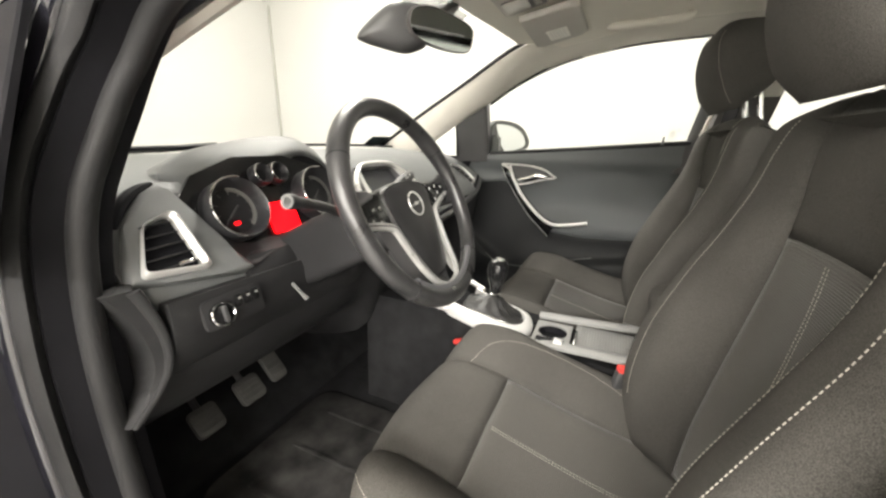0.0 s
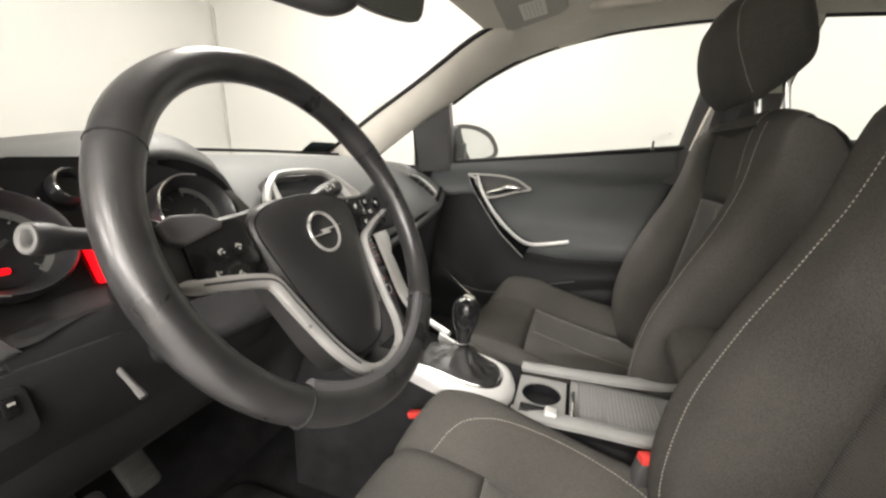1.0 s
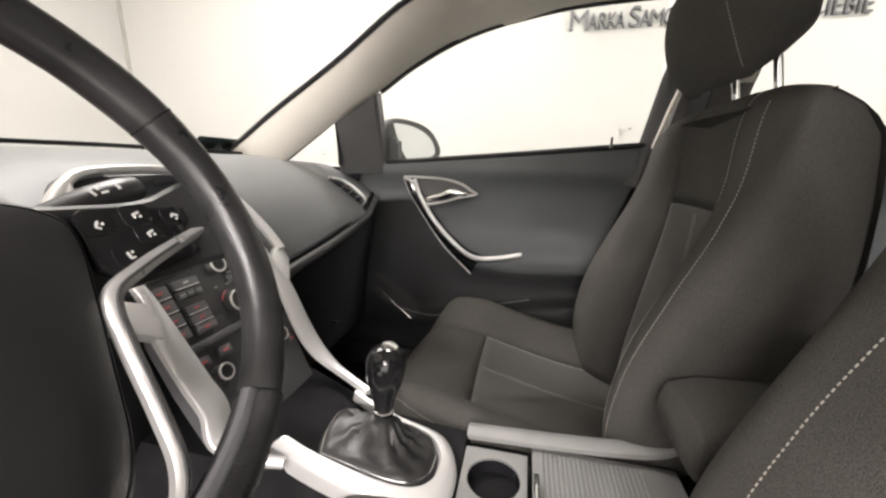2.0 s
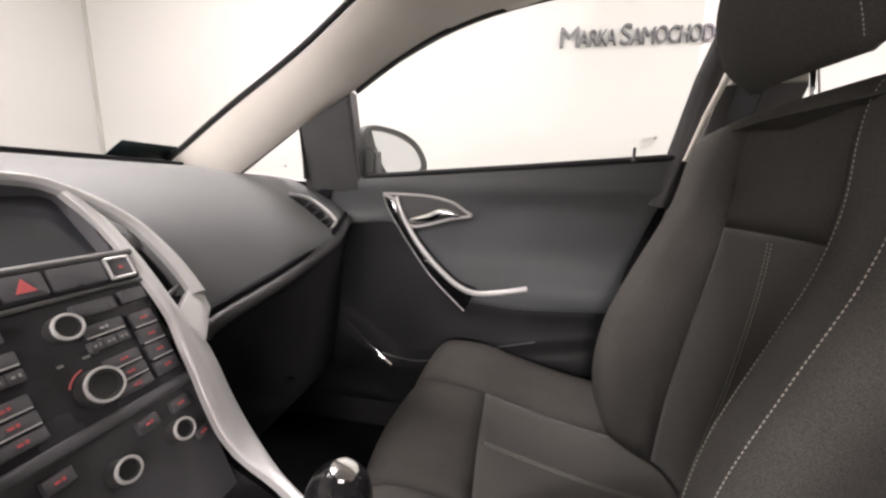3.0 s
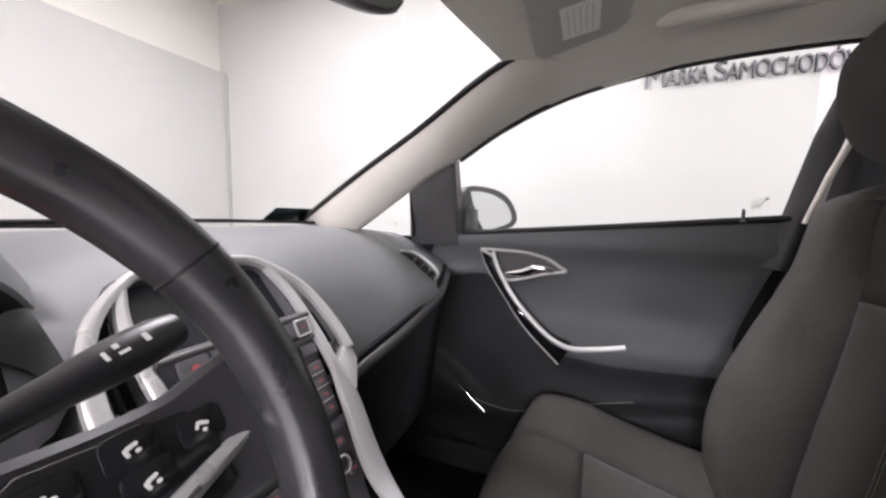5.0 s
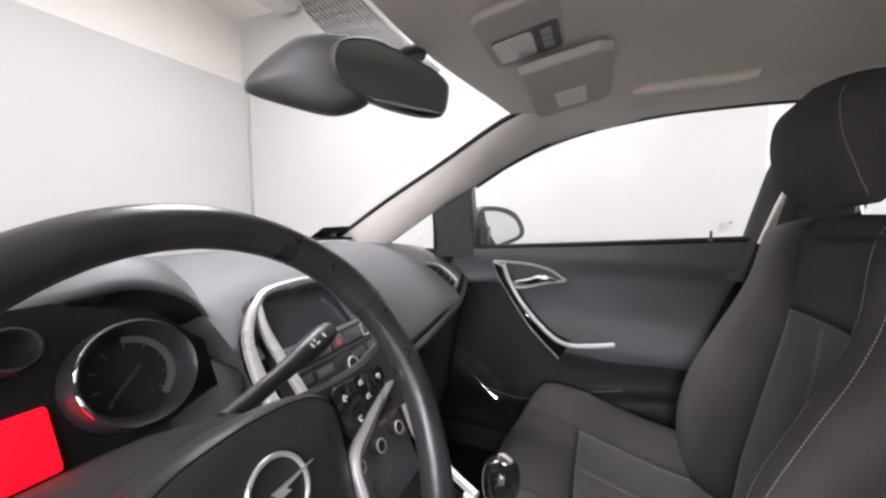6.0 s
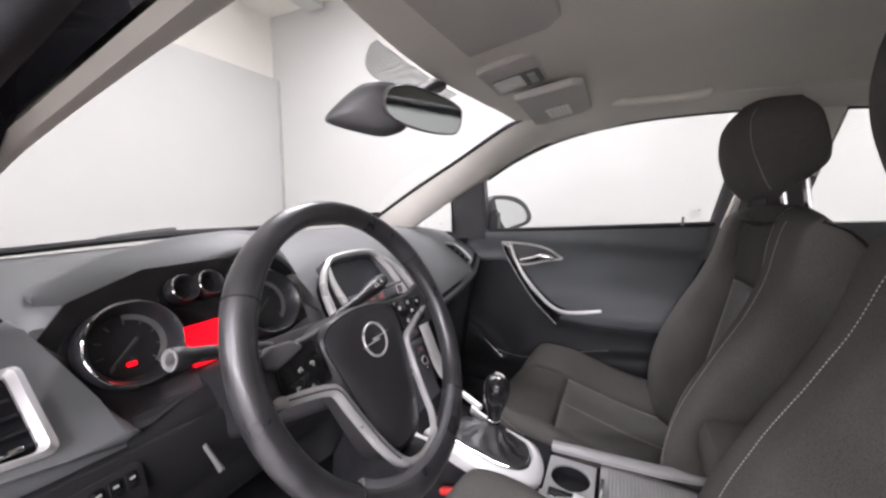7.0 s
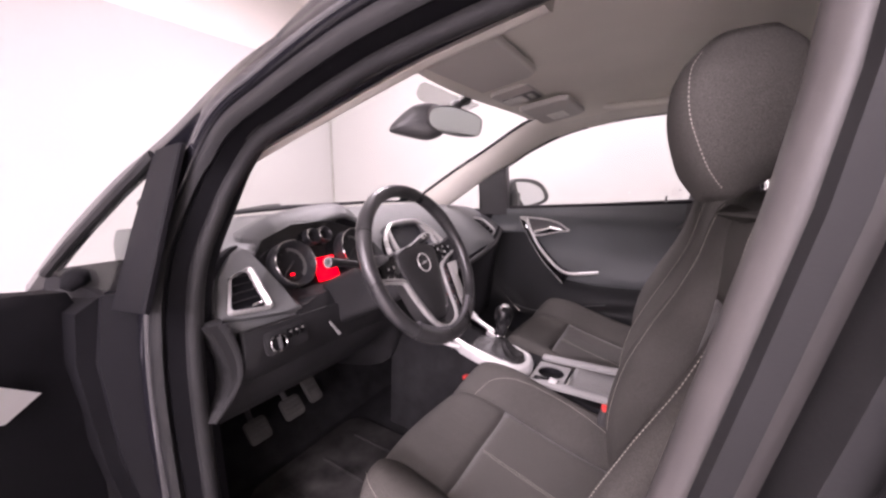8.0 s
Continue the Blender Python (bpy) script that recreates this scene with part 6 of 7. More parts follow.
pedal(-0.545, 0.44, -0.765, 0.062, 0.066, "clutch_pedal")
pedal(-0.455, 0.47, -0.735, 0.062, 0.062, "brake_pedal")
pedal(-0.375, 0.485, -0.75, 0.045, 0.085, "accelerator_pedal")
mat_ = thing("floor_mat", (-0.5, -0.38, 0.285), "black ribbed rubber floor mat", "mat")
bm = bmesh.new()
prism(bm, rounded(0.46, 0.42, 0.05), pose(-0.52, -0.40, 0.281), 0.008, 0.003)
mat_base = part("mat_base", bm, MAT, mat_)
for k in range(3):
    bm = bmesh.new()
    box(bm, (0.30, 0.012, 0.003), pose(-0.52, -0.53 + 0.13 * k, 0.290), 0.0012)
    part("rib", bm, MAT, mat_base)

# ---- centre console ----
console = thing("centre_console", (-0.1, 0, 0.28), "black centre console with cup holder and ribbed tray", "console")
bm = bmesh.new()
rings = []
for x, top, w in ((-0.62, 0.62, 0.13), (-0.48, 0.62, 0.13), (-0.38, 0.60, 0.105), (-0.30, 0.578, 0.09), (-0.15, 0.566, 0.088), (-0.145, 0.545, 0.088), (0.17, 0.535, 0.10), (0.19, 0.55, 0.10), (0.36, 0.55, 0.10)):
    rings.append([Vector((x, -w - 0.015, 0.28)), Vector((x, -w, top - 0.03)), Vector((x, -w + 0.012, top - 0.006)), Vector((x, w - 0.012, top - 0.006)), Vector((x, w, top - 0.03)), Vector((x, w + 0.015, 0.28))])
loft(bm, rings)
body = part("body", bm, CARPET, console, "black console moulding")
# raised side walls round the tray
for s in (-1, 1):
    bm = bmesh.new()
    ribbon(bm, spline([(-0.15, s * 0.082, 0.553), (-0.03, s * 0.082, 0.558), (0.08, s * 0.086, 0.562), (0.15, s * 0.09, 0.572), (0.20, s * 0.092, 0.605)], 24), (0, 0, 1), 0.03, 0.012)
    part("side_wall", bm, TRAYGREY, console, "grey console edge")
cup = pose(-0.10, -0.022, 0.562)
bm = bmesh.new()
sq = []
for k in range(40):
    t = 2 * math.pi * k / 40
    c, sn = math.cos(t), math.sin(t)
    f = 1 / max(abs(c) / 0.047, abs(sn) / 0.066)
    sq.append((c * f, sn * f))
frame_of(bm, sq, [(0.038 * math.cos(2 * math.pi * k / 40), 0.012 + 0.038 * math.sin(2 * math.pi * k / 40)) for k in range(40)], cup @ Matrix.Translation((0, 0, -0.008)), 0.01, -0.002)
part("cup_holder", bm, TRAYGREY, console, "dark grey cup holder rim", angle=70)
bm = bmesh.new()
rings = [[cup @ Vector((r * math.cos(2 * math.pi * k / 32), 0.012 + r * math.sin(2 * math.pi * k / 32), h)) for k in range(32)] for r, h in ((0.0385, -0.001), (0.0365, -0.02), (0.034, -0.07), (0.001, -0.07))]
loft(bm, rings, True, False)
part("cup_well", bm, SHUTBLACK, console, "deep black cup well")
bm = bmesh.new()
box(bm, (0.07, 0.026, 0.004), pose(-0.10, -0.072, 0.5655), 0.0015)
part("switch_plate", bm, GLOSS, console)
bm = bmesh.new()
box(bm, (0.022, 0.02, 0.012), pose(-0.078, -0.076, 0.570, 0, 8, 0), 0.003)
part("parking_brake_switch", bm, SILVER, console, "silver parking brake switch")
bm = bmesh.new()
box(bm, (0.007, 0.078, 0.022), pose(-0.040, -0.036, 0.562), 0.003)
part("tray_handle", bm, CHROME, console, "dark chrome edge of the tray lid")
bm = bmesh.new()
box(bm, (0.21, 0.15, 0.006), pose(0.06, 0, 0.551), 0.002)
tray = part("tray", bm, TRAYGREY, console, "ribbed grey tray floor")
for k in range(22):
    bm = bmesh.new()
    box(bm, (0.0042, 0.125, 0.003), pose(-0.03 + 0.0068 * k, 0, 0.555), 0.001)
    part("rib", bm, TRAYGREY, tray)
# armrest box
bm = bmesh.new()
rings = []
for x, z0, z1, w in ((0.115, 0.665, 0.700, 0.05), (0.125, 0.65, 0.716, 0.062), (0.16, 0.63, 0.724, 0.068), (0.30, 0.60, 0.73, 0.07), (0.38, 0.56, 0.73, 0.07), (0.40, 0.56, 0.70, 0.066)):
    rings.append([Vector((x, y, (z0 + z1) / 2 + z)) for y, z in rounded(w * 2, z1 - z0, min(0.02, (z1 - z0) * 0.4))])
loft(bm, rings)
part("armrest", bm, CLOTH, console, "grey cloth armrest lid")
bm = bmesh.new()
box(bm, (0.22, 0.12, 0.12), pose(0.30, 0, 0.58), 0.02, 3)
part("armrest_box", bm, PLASTIC, console)

# ---- gear lever ----
lever = thing("gear_lever", (-0.25, -0.01, 0.58), "black gear lever with leather boot and silver surround", "gear lever")
# the surround is a band round three sides, open towards the stack
OUT = [(-0.40, -0.085), (-0.37, -0.093), (-0.30, -0.104), (-0.22, -0.109), (-0.185, -0.105), (-0.16, -0.085), (-0.148, -0.05), (-0.152, -0.015), (-0.168, 0.018), (-0.195, 0.034), (-0.26, 0.042), (-0.31, 0.058), (-0.345, 0.072)]
INN = [(-0.385, -0.066), (-0.345, -0.075), (-0.29, -0.081), (-0.235, -0.083), (-0.20, -0.075), (-0.182, -0.056), (-0.178, -0.03), (-0.181, -0.008), (-0.193, 0.010), (-0.215, 0.020), (-0.26, 0.026), (-0.31, 0.040), (-0.345, 0.054)]
BOOT_RIM = [(-0.335, -0.079), (-0.29, -0.082), (-0.235, -0.084), (-0.20, -0.076), (-0.182, -0.056), (-0.178, -0.03), (-0.181, -0.008), (-0.193, 0.010), (-0.215, 0.020), (-0.26, 0.025), (-0.30, 0.024), (-0.335, 0.018), (-0.350, 0.004), (-0.348, -0.04)]


def plane_z(x):
    return 0.580 - 0.17 * (x + 0.15)


foot0 = Vector((-0.268, -0.005, 0.61))
bm = bmesh.new()
rings = []
o = spline([Vector((x, y, plane_z(x))) for x, y in OUT], 60)
i_ = spline([Vector((x, y, plane_z(x))) for x, y in INN], 60)
up = Vector((0.17, 0, 1)).normalized()
for a, b in zip(o, i_):
    rings.append([a - up * 0.03, a - up * 0.008, a.lerp(b, 0.15) - up * 0.001, a.lerp(b, 0.6) + up * 0.004, b.lerp(a, 0.1) + up * 0.003, b - up * 0.012])
loft(bm, rings)
part("surround", bm, SILVER, lever, "satin silver gear surround")
i_ = spline([Vector((x, y, plane_z(x))) for x, y in BOOT_RIM + BOOT_RIM[:1]], 71)
bm = bmesh.new()
tube(bm, [p.lerp(foot0, 0.06) + up * 0.001 for p in i_], 0.0011, 6, caps=False)
part("inner_rim", bm, CHROME, lever, "thin chrome line inside the surround")
bm = bmesh.new()
foot = Vector((-0.268, -0.005, 0.625))
rings = []
for k, (f, dz) in enumerate(((1.0, 0.0), (0.93, 0.012), (0.8, 0.016), (0.66, 0.013), (0.52, 0.022), (0.4, 0.022), (0.3, 0.034), (0.2, 0.04))):
    ring = []
    for q, b in enumerate(i_[:-1]):
        c = foot.copy()
        c.z = plane_z(c.x)
        wob = 0.004 * math.sin(q * 0.9 + k) * (1 - abs(2 * f - 1))
        ring.append(c.lerp(b, f) + up * (dz - 0.008 + wob))
    rings.append(ring)
loft(bm, rings)
part("boot", bm, BOOT, lever, "creased black leather boot", angle=70)
bm = bmesh.new()
prof = spline([(-0.268, -0.004, 0.620), (-0.268, 0.0, 0.655), (-0.268, 0.004, 0.675), (-0.267, 0.008, 0.70), (-0.266, 0.011, 0.722), (-0.265, 0.012, 0.738)], 20)
tube(bm, prof, [0.0135, 0.0138, 0.0145, 0.0155, 0.017, 0.019, 0.021, 0.023, 0.025, 0.0268, 0.0282, 0.0292, 0.0297, 0.0297, 0.029, 0.0275, 0.025, 0.021, 0.0145, 0.005], 16, 1.0, (1, 0, 0))
part("knob", bm, GLOSS, lever, "glossy black gear knob")
bm = bmesh.new()
lathe(bm, [(0.0145, 0.0), (0.0158, 0.001), (0.0158, 0.003), (0.0145, 0.004)], pose(-0.268, -0.002, 0.636, -4, 0, 0), 20)
part("collar", bm, CHROME, lever, "thin chrome collar")
bm = bmesh.new()
lathe(bm, [(0.013, 0.0), (0.012, 0.003), (0.006, 0.0045)], pose(-0.262, 0.0115, 0.7345, 0, 14, 0), 20)
part("knob_cap", bm, CHROME, lever, "bright cap on the knob")


# ---- front seats ----
SX = [(-0.27, 0.36), (-0.315, 0.42), (-0.335, 0.47), (-0.325, 0.502), (-0.285, 0.522), (-0.20, 0.512), (-0.10, 0.483), (0.05, 0.445), (0.22, 0.42)]
SY = [(-0.255, -0.16), (-0.272, -0.09), (-0.274, -0.01), (-0.258, 0.030), (-0.225, 0.050), (-0.185, 0.038), (-0.145, 0.008), (-0.08, 0.0), (0.0, 0.0), (0.08, 0.0), (0.145, 0.012), (0.185, 0.050), (0.225, 0.076), (0.258, 0.060), (0.276, 0.005), (0.272, -0.09), (0.255, -0.16)]
BX = [(0.185, 0.45), (0.205, 0.56), (0.225, 0.66), (0.24, 0.76), (0.25, 0.86), (0.252, 0.95), (0.249, 1.035), (0.263, 1.092), (0.298, 1.112), (0.340, 1.078)]
BY = [(-0.235, -0.098), (-0.258, -0.05), (-0.266, 0.02), (-0.254, 0.08), (-0.226, 0.10), (-0.190, 0.095), (-0.155, 0.084), (-0.122, 0.046), (-0.090, 0.010), (0.0, 0.0)]
BY = BY + [(-a, b) for a, b in BY[-2::-1]]
SEAT_Y = -0.362


def table(pts, n=400):
    return spline([Vector((*p, 0)) for p in pts], n + 1)


SXT, SYT, BXT, BYT = table(SX), table(SY), table(BX), table(BY)
# width and bolster depth of the backrest from foot to crown
WIDE = table([(k, 0) for k in (0.93, 1.0, 1.03, 1.03, 1.01, 0.98, 0.94, 0.88, 0.80)])
BULGE = table([(k, 0) for k in (0.9, 1.25, 1.28, 0.98, 0.55, 0.22, 0.10, 0.06, 0.05)])


def read(tab, t):
    t = min(1.0, max(0.0, t)) * (len(tab) - 1)
    k = min(int(t), len(tab) - 2)
    return tab[k].lerp(tab[k + 1], t - k)


def cushion(u, v):
    c, s = read(SXT, v), read(SYT, u * 0.5 + 0.5)
    k = min(1.0, v / 0.45)
    wide = 0.80 + 0.20 * math.sin(0.5 * math.pi * min(1, v / 0.4))
    # the bolster beside the console rises towards the back
    lift = 0.72 + 0.28 * min(1.0, max(0.0, (v - 0.42) / 0.25)) if s.x > 0 and s.y > 0 else 1.0
    h = s.y * lift * (0.1 + 0.9 * k) if s.y > -0.02 else s.y * k - 0.01 * (1 - k)
    bow = 0.14 * (abs(s.x) / 0.28) ** 2.2 * (1 - min(1, v / 0.75))
    return Vector((c.x + bow - 0.04 * (1 - min(1, v / 0.75)), SEAT_Y + s.x * wide * 1.05, max(0.34, c.y + h + 0.012)))


def backrest(u, v):
    k = min(1.0, max(0.0, (v - 0.70) / 0.2))
    if abs(u) > 0.5:
        u = math.copysign(0.5 + (abs(u) - 0.5) * (1 - 0.6 * k * k * (3 - 2 * k)), u)
    c, s = read(BXT, v), read(BYT, u * 0.5 + 0.5)
    wide, bolster = read(WIDE, v).x, read(BULGE, v).x
    if s.x > 0:
        wide *= 0.92 + 0.10 * min(1.0, v / 0.5)
    top = min(1.0, max(0.0, (v - 0.66) / 0.22))
    f = s.y * bolster if s.y > 0 else s.y * (1 - top)
    top = max(0.0, (v - 0.72) / 0.28)
    across = abs(s.x) if abs(u) < 0.8 else max(abs(s.x), 0.266 + 0.15 * (abs(u) - 0.8))
    droop = 0.05 * top * (across / 0.26) ** 3
    return Vector((c.x - f * 1.05 - 0.004, SEAT_Y + s.x * wide * 1.06, c.y - droop + 0.01 * v))


seat = thing("front_seat", (0, SEAT_Y, 0.28), "dark grey cloth driver's seat with light stitching", "seat", "front seats")


def seat_part(name, fn, u0, u1, v0, v1, mat, label="", nu=16, nv=24):
    bm = bmesh.new()
    patch(bm, fn, u0, u1, v0, v1, nu, nv, 0.016, 0.007, 0.016, -1)
    return part(name, bm, mat, seat, label, angle=80)


seat_part("cushion_bolster", cushion, -1, -0.25, 0, 1, CLOTH, "", 20, 30)
seat_part("cushion_bolster", cushion, 0.25, 1, 0, 1, CLOTH, "", 20, 30)
seat_part("cushion_front", cushion, -0.25, 0.25, 0, 0.675, CLOTH, "", 16, 24)
seat_part("cushion_insert", cushion, -0.25, 0.25, 0.675, 1, INSERT, "lighter ribbed seat centre", 16, 16)
seat_part("back_bolster", backrest, -1, -0.145, 0, 1, CLOTH, "", 20, 36)
seat_part("back_bolster", backrest, 0.145, 1, 0, 1, CLOTH, "", 20, 36)
seat_part("back_insert", backrest, -0.145, 0.145, 0, 0.51, BACKCLOTH, "lighter ribbed backrest centre", 16, 30)
seat_part("back_top", backrest, -0.145, 0.145, 0.51, 1, CLOTH, "", 16, 16)
# back shell and base
bm = bmesh.new()
rings = []
for k in range(25):
    v = 0.84 * k / 24
    a, b = backrest(-1, v), backrest(1, v)
    t = 0.035 * (1 - v ** 2)
    rings.append([a, Vector((a.x + t * 0.6, a.y + 0.02, a.z)), Vector((a.x + t, SEAT_Y, a.z)), Vector((b.x + t * 0.6, b.y - 0.02, b.z)), b, Vector((b.x - 0.06, SEAT_Y, b.z - 0.01))])
loft(bm, rings)
part("back_shell", bm, CLOTH, seat, "dark seat back")
bm = bmesh.new()
box(bm, (0.42, 0.46, 0.12), pose(-0.08, SEAT_Y, 0.35), 0.03, 3)
part("seat_base", bm, PLASTIC, seat, "black plastic seat base")
# thread along the seams: u at the start, middle and end of each row
ROWS_OF_THREAD = [(backrest, -0.48, -0.30, -0.17, 0.02, 0.84),
                  (backrest, -0.57, -0.53, -0.42, 0.02, 0.76),
                  (backrest, -0.0045, -0.0045, -0.0045, 0.02, 0.50), (backrest, 0.0045, 0.0045, 0.0045, 0.02, 0.50),
                  (cushion, -0.0045, -0.0045, -0.0045, 0.69, 0.99), (cushion, 0.0045, 0.0045, 0.0045, 0.69, 0.99),
                  (cushion, -0.50, -0.66, -0.46, 0.40, 0.99)]


def thread(fn, uv, length, r):
    bm = bmesh.new()
    pts, nr = [], []
    for u, v in uv:
        du, dv = fn(u + 1e-3, v) - fn(u - 1e-3, v), fn(u, v + 1e-3) - fn(u, v - 1e-3)
        nr.append(-du.cross(dv).normalized())
        pts.append(fn(u, v) + nr[-1] * 0.0004)
    stitches(bm, pts, nr, length, 0.0026, r)
    part("stitching", bm, THREAD, seat, "pale decorative stitching", smooth=False)


for fn, ua, ub, uc, v0, v1 in ROWS_OF_THREAD:
    uv = []
    for k in range(60):
        t = k / 59
        uv.append((ua * (1 - t) * (1 - 2 * t) + ub * 4 * t * (1 - t) + uc * t * (2 * t - 1), v0 + (v1 - v0) * t))
    big = abs(ub) > 0.1 and fn is backrest
    thread(fn, uv, 0.0036 if big else 0.0032, 0.00042 if big else 0.00035)


HEAD_FRONT = table([(k, 0) for k in (0.190, 0.162, 0.148, 0.139, 0.137, 0.143, 0.172)])
HEAD_REAR = table([(k, 0) for k in (0.278, 0.296, 0.297, 0.291, 0.283, 0.272, 0.246)])
HEAD_HALF = table([(k, 0) for k in (0.096, 0.121, 0.129, 0.130, 0.129, 0.123, 0.104)])


def headrest(u, v):
    """A closed pillow: u round, v from foot to crown."""
    a = u * math.pi
    c, s = math.cos(a), math.sin(a)
    e = 0.29
    front, rear, half = read(HEAD_FRONT, v).x, read(HEAD_REAR, v).x, read(HEAD_HALF, v).x
    x = math.copysign(abs(c) ** e, c)
    y = math.copysign(abs(s) ** e, s)
    return Vector(((front + rear) / 2 + x * (rear - front) / 2 + 0.02 * y * y * (x < 0), SEAT_Y + y * half, 1.116 + 0.193 * v + 0.012 * (1 - y * y) * (v - 0.5) + (1 - v) * (0.036 * max(0.0, x) - 0.012 * max(0.0, -x))))


bm = bmesh.new()
rings = [[headrest(-1 + 2 * k / 40, j / 20) for k in range(40)] for j in range(21)]
loft(bm, rings)
hr = part("headrest", bm, CLOTH, seat, "padded dark cloth headrest", angle=80)
for s in (-1, 1):
    bm = bmesh.new()
    pts, nr = [], []
    for k in range(40):
        v = 0.08 + 0.82 * k / 39
        p = headrest(s * (0.62 + 0.19 * v), v)
        nr.append((p - Vector((0.21, SEAT_Y, p.z))).normalized())
        pts.append(p + nr[-1] * 0.0006)
    stitches(bm, pts, nr, 0.0032, 0.0025, 0.00045)
    part("headrest_stitching", bm, THREAD, hr, "pale decorative stitching", smooth=False)
for s in (-1, 1):
    bm = bmesh.new()
    tube(bm, [(0.287, SEAT_Y + s * 0.065, 1.08), (0.268, SEAT_Y + s * 0.065, 1.18)], 0.0065, 10)
    part("headrest_post", bm, CHROME, seat, "chrome headrest post")
    bm = bmesh.new()
    lathe(bm, [(0.015, 0), (0.015, 0.006), (0.011, 0.012)], pose(0.286, SEAT_Y + s * 0.065, 1.104), 16)
    part("post_guide", bm, PLASTIC, seat)
passenger = copy_thing(seat, Matrix.Translation((0, 0.362, 0.28)))
for c in passenger.children:
    if c.name.startswith("headrest"):
        c.location.z += 0.03
        c.location.x += 0.028
tagged(passenger, "dark grey cloth passenger seat with light stitching")
# rows that wander over the driver's bolsters beside the console: points of u and v
WANDER = [(cushion, [(0.25, 0.55), (0.33, 0.57), (0.40, 0.605), (0.45, 0.68), (0.48, 0.76), (0.475, 0.83), (0.43, 0.89), (0.35, 0.935), (0.28, 0.965)]),
          (backrest, [(0.42, 0.10), (0.43, 0.20), (0.445, 0.27), (0.46, 0.35), (0.47, 0.45), (0.47, 0.55), (0.45, 0.66), (0.42, 0.76)])]
for fn, uv in WANDER:
    thread(fn, [(p.x, p.y) for p in spline([Vector((u, v, 0)) for u, v in uv], 80)], 0.0034, 0.00045)

# ---- belt buckles ----
def buckle(x, y, z, label):
    b = thing("belt_buckle", (x, y, z - 0.06), label, "buckle", "belt buckles")
    bm = bmesh.new()
    box(bm, (0.048, 0.024, 0.080), pose(x - 0.006, y, z - 0.047, 0, 12, 20), 0.006, 3)
    part("case", bm, PLASTIC, b)
    bm = bmesh.new()
    box(bm, (0.043, 0.018, 0.014), pose(x, y, z, 0, 4, 22), 0.003)
    part("release_button", bm, REDCAP, b, "red release button")


buckle(0.080, -0.126, 0.568, "black belt buckle with red button beside the driver's seat")
tab = thing("red_tab", (-0.33, -0.135, 0.50), "flat red tab tucked beside the console", "tab")
bm = bmesh.new()
box(bm, (0.078, 0.016, 0.012), pose(-0.304, -0.126, 0.541, 0, -21, -7), 0.003)
part("tongue", bm, REDCAP, tab)

# ---- interior mirror ----
mir = thing("rear_view_mirror", (-0.45, 0, 1.33), "black rear-view mirror hanging from the windscreen", "mirror")
gm = basis((-0.425, -0.042, 1.300), (0.47, 0.88, -0.03), (0.136, -0.027, 1))
outl = eased([(-0.097, 0.004), (-0.094, 0.0265), (-0.080, 0.041), (-0.043, 0.051), (0.003, 0.048), (0.059, 0.041), (0.094, 0.029), (0.0995, 0.011), (0.0955, -0.024), (0.07, -0.034), (0.012, -0.036), (-0.041, -0.030), (-0.083, -0.019)], 1)
# the deep back shell: along the car's length behind the glass, and upright
lobe = eased([(0.0, 1.279), (0.030, 1.313), (0.070, 1.3475), (0.095, 1.357), (0.142, 1.360), (0.171, 1.346), (0.18, 1.299), (0.17, 1.2675), (0.141, 1.254), (0.114, 1.249), (0.072, 1.257), (0.019, 1.269)], 2)
bm = bmesh.new()
rings = []
for d, k in ((-0.040, 0.35), (-0.034, 0.70), (-0.018, 0.93), (0.0, 1.0), (0.014, 0.93), (0.024, 0.70), (0.028, 0.35)):
    rings.append([Vector((-0.593 + 0.82 * (0.1 + (a - 0.1) * k) + 0.57 * d, -0.1625 + 0.57 * (0.1 + (a - 0.1) * k) - 0.82 * d, 1.302 + (z - 1.302) * k)) for a, z in lobe])
loft(bm, rings)
part("back_shell", bm, PLASTIC, mir, "dark wedge-shaped back of the mirror", angle=60)
bm = bmesh.new()
loft(bm, [[gm @ Vector((x * k, y * k, d)) for x, y in outl] for d, k in ((-0.034, 0.75), (-0.024, 0.93), (-0.010, 1.0), (-0.004, 1.0))])
part("housing", bm, PLASTIC, mir, "dark mirror housing")
bm = bmesh.new()
frame_of(bm, outl, [(x * 0.95, y * 0.89) for x, y in outl], gm @ Matrix.Translation((0, 0, -0.008)), 0.012, 0.001)
part("bezel", bm, POSTGREY, mir, "grey rim round the glass")
bm = bmesh.new()
prism(bm, [(x * 0.965, y * 0.92) for x, y in outl], gm @ Matrix.Translation((0, 0, -0.004)), 0.006)
part("glass", bm, DIMMIRROR, mir, "dimming mirror glass", smooth=False)
bm = bmesh.new()
tube(bm, spline([(-0.455, -0.045, 1.318), (-0.458, -0.015, 1.345), (-0.462, 0.03, 1.372), (-0.462, 0.075, 1.392)], 10), [0.020, 0.020, 0.021, 0.022, 0.023, 0.024, 0.025, 0.027, 0.030, 0.032], 12, 0.55)
part("stem", bm, PLASTIC, mir)

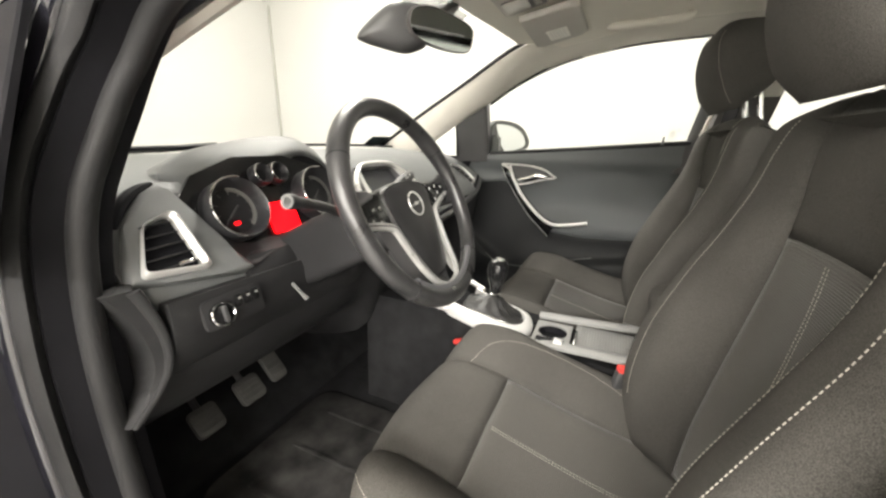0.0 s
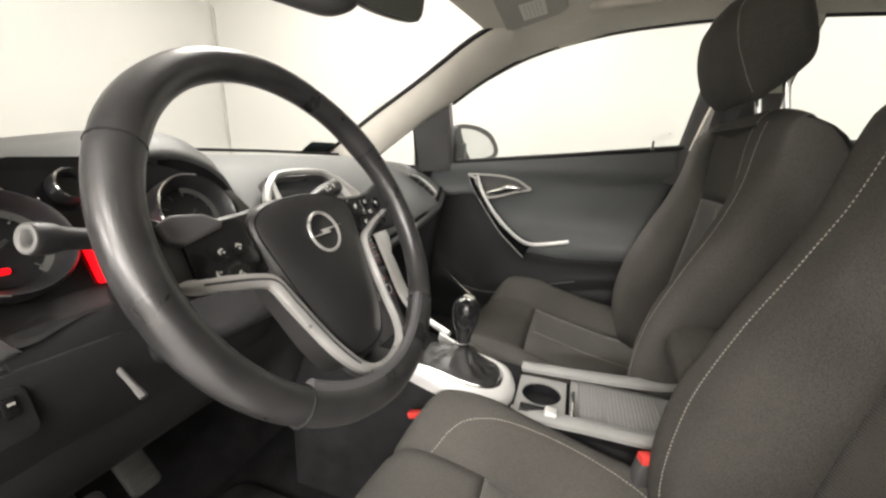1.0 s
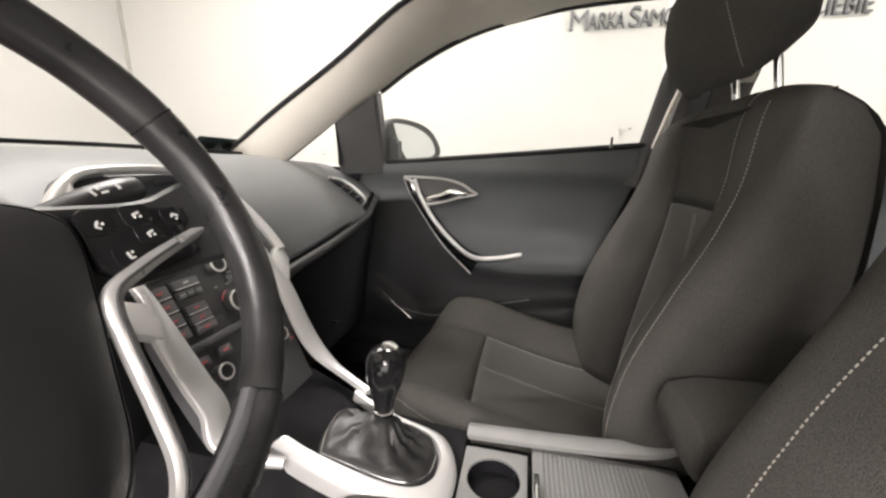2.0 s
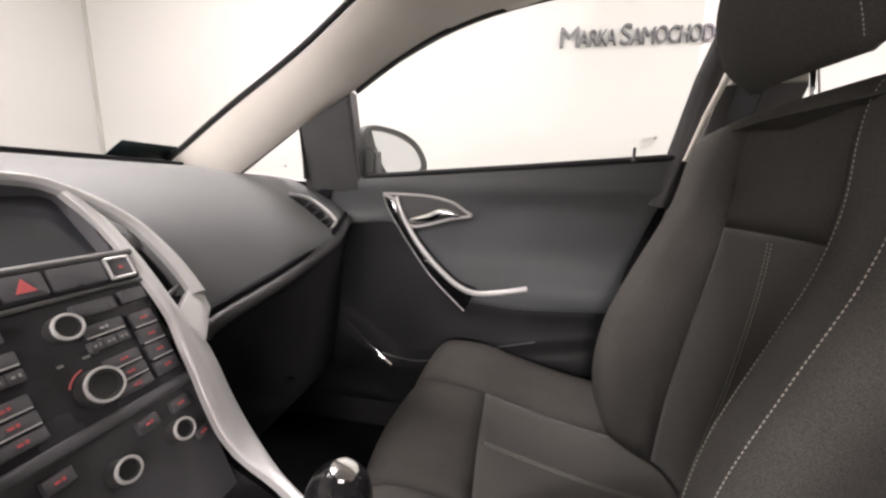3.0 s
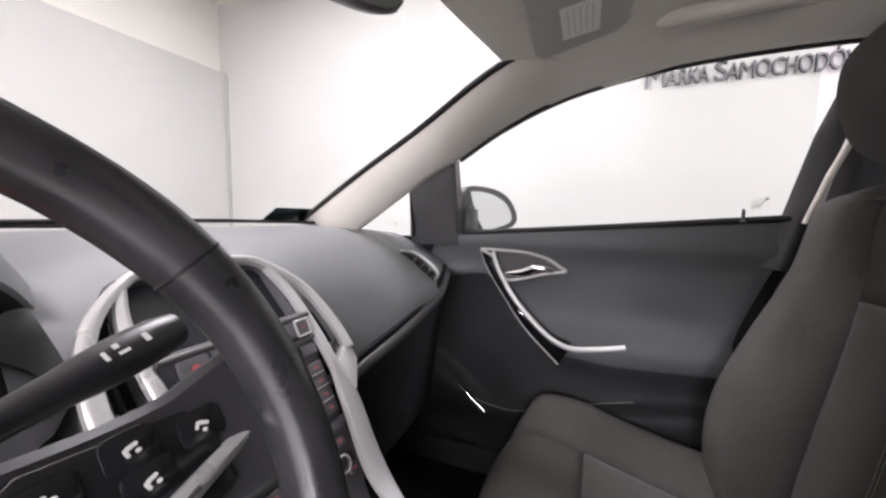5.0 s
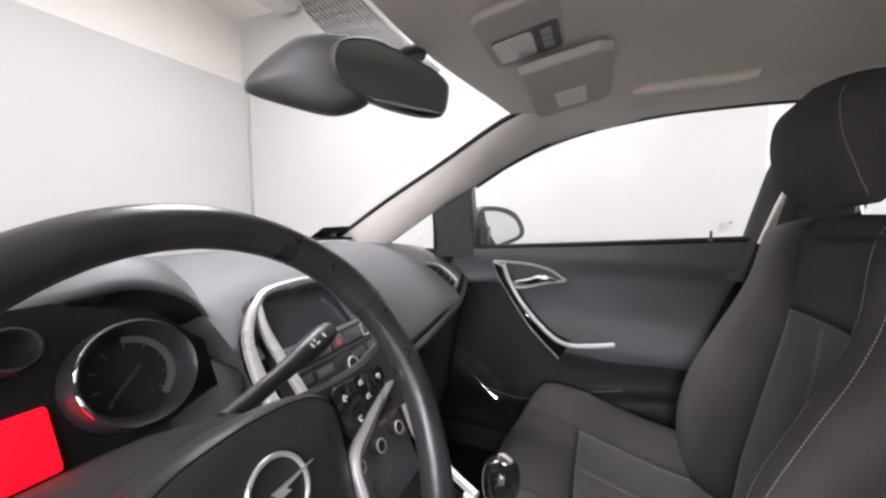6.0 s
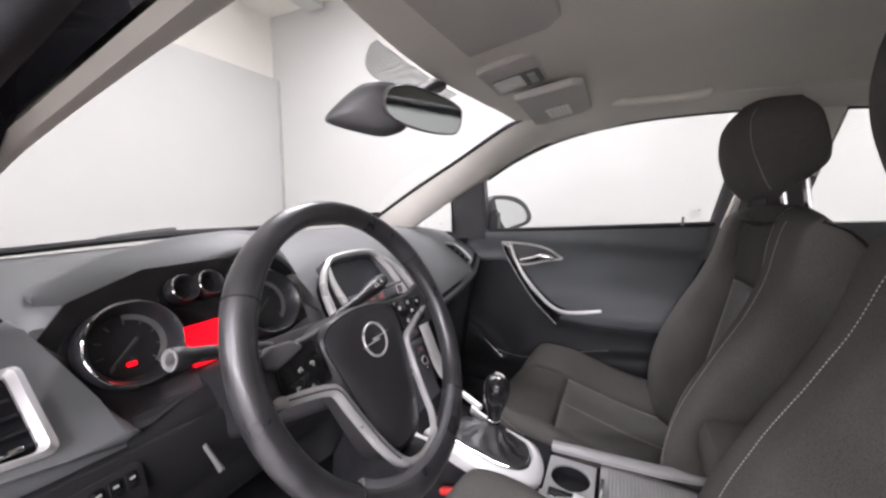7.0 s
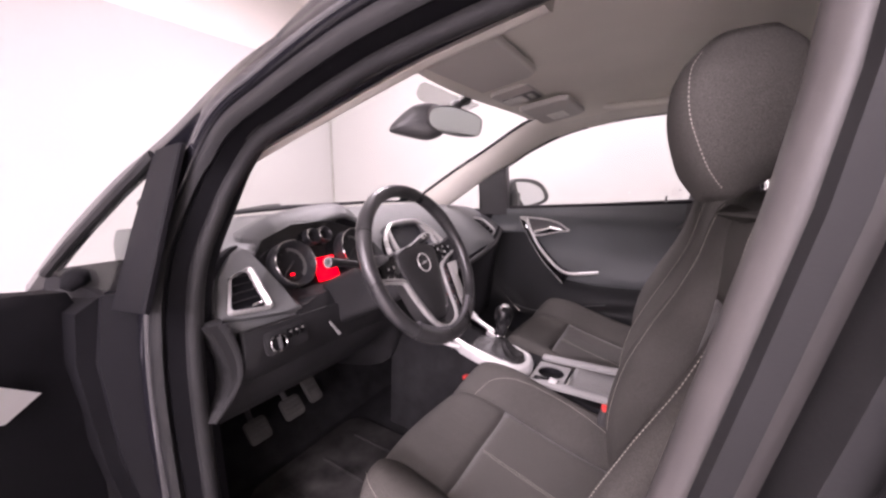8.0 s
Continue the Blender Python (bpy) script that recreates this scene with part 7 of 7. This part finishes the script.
# ---- sun visors, map lamp, grab handle ----
def visor(s):
    v = thing("sun_visor", (-0.25, s * 0.3, 1.385), "light grey sun visor folded against the roof", "visor", "sun visors")
    bm = bmesh.new()
    m = pose(-0.212, 0.262 if s > 0 else -0.312, 1.374, 0, -10, 0) @ Matrix.Diagonal((1, s, 1, 1))
    o = [(-0.070, -0.147), (0.055, -0.147), (0.077, -0.127), (0.079, 0.10), (0.06, 0.125), (-0.06, 0.145), (-0.078, 0.125)]
    prism(bm, o, m @ pose(0, 0, 0, 180, 0, 0) @ Matrix.Diagonal((1, -1, 1, 1)), 0.016, 0.006, 3)
    body = part("board", bm, VISORGREY, v)
    bm = bmesh.new()
    tube(bm, [m @ Vector((-0.06, 0.125, -0.008)), m @ Vector((-0.058, 0.15, 0.002)), m @ Vector((-0.055, 0.155, 0.04))], 0.006, 8)
    part("pivot", bm, LINER, v)
    if s > 0:
        bm = bmesh.new()
        box(bm, (0.058, 0.10, 0.001), m @ pose(0.002, 0.04, -0.0168), 0.0004)
        part("label", bm, LABEL, v, "white warning label")
        for k in range(5):
            bm = bmesh.new()
            box(bm, (0.0010, 0.08, 0.0003), m @ pose(-0.016 + 0.009 * k, 0.04, -0.0176))
            part("label_line", bm, LABELGREY, v, smooth=False)


visor(1)
visor(-1)
lamp = thing("map_lamp", (-0.26, 0.04, 1.40), "roof console with clear map lamp and buttons", "lamp")
lm = pose(-0.262, 0.045, 1.381, 0, -11, 0)
bm = bmesh.new()
prism(bm, rounded(0.115, 0.17, 0.02), lm @ pose(0, 0, 0.004, 180), 0.010, 0.004, 3)
part("case", bm, VISORGREY, lamp)
bm = bmesh.new()
prism(bm, rounded(0.06, 0.075, 0.01), lm @ pose(-0.015, 0.025, -0.004, 180), 0.005, 0.002)
part("lens", bm, LAMPGLASS, lamp, "clear white lamp lens")
bm = bmesh.new()
prism(bm, rounded(0.098, 0.088, 0.008), lm @ pose(0.004, 0.025, -0.003, 180), 0.0045, 0.002)
part("switch_plate", bm, STALKGREY, lamp, "dark grey lamp module")
for k in range(3):
    bm = bmesh.new()
    prism(bm, rounded(0.016, 0.017, 0.003), lm @ pose(0.034, 0.003 + 0.022 * k, -0.0072, 180), 0.002, 0.0008)
    part("lamp_button", bm, LABELGREY, lamp)
grab = thing("grab_handle", (0.06, 0.56, 1.42), "light grey grab handle on the roof rail", "handle")
bm = bmesh.new()
tube(bm, spline([(-0.085, 0.455, 1.412), (-0.07, 0.43, 1.396), (-0.03, 0.405, 1.388), (0.05, 0.40, 1.388), (0.10, 0.41, 1.392), (0.13, 0.43, 1.402), (0.14, 0.455, 1.418)], 24), 0.012, 10)
part("grip", bm, LINER, grab)
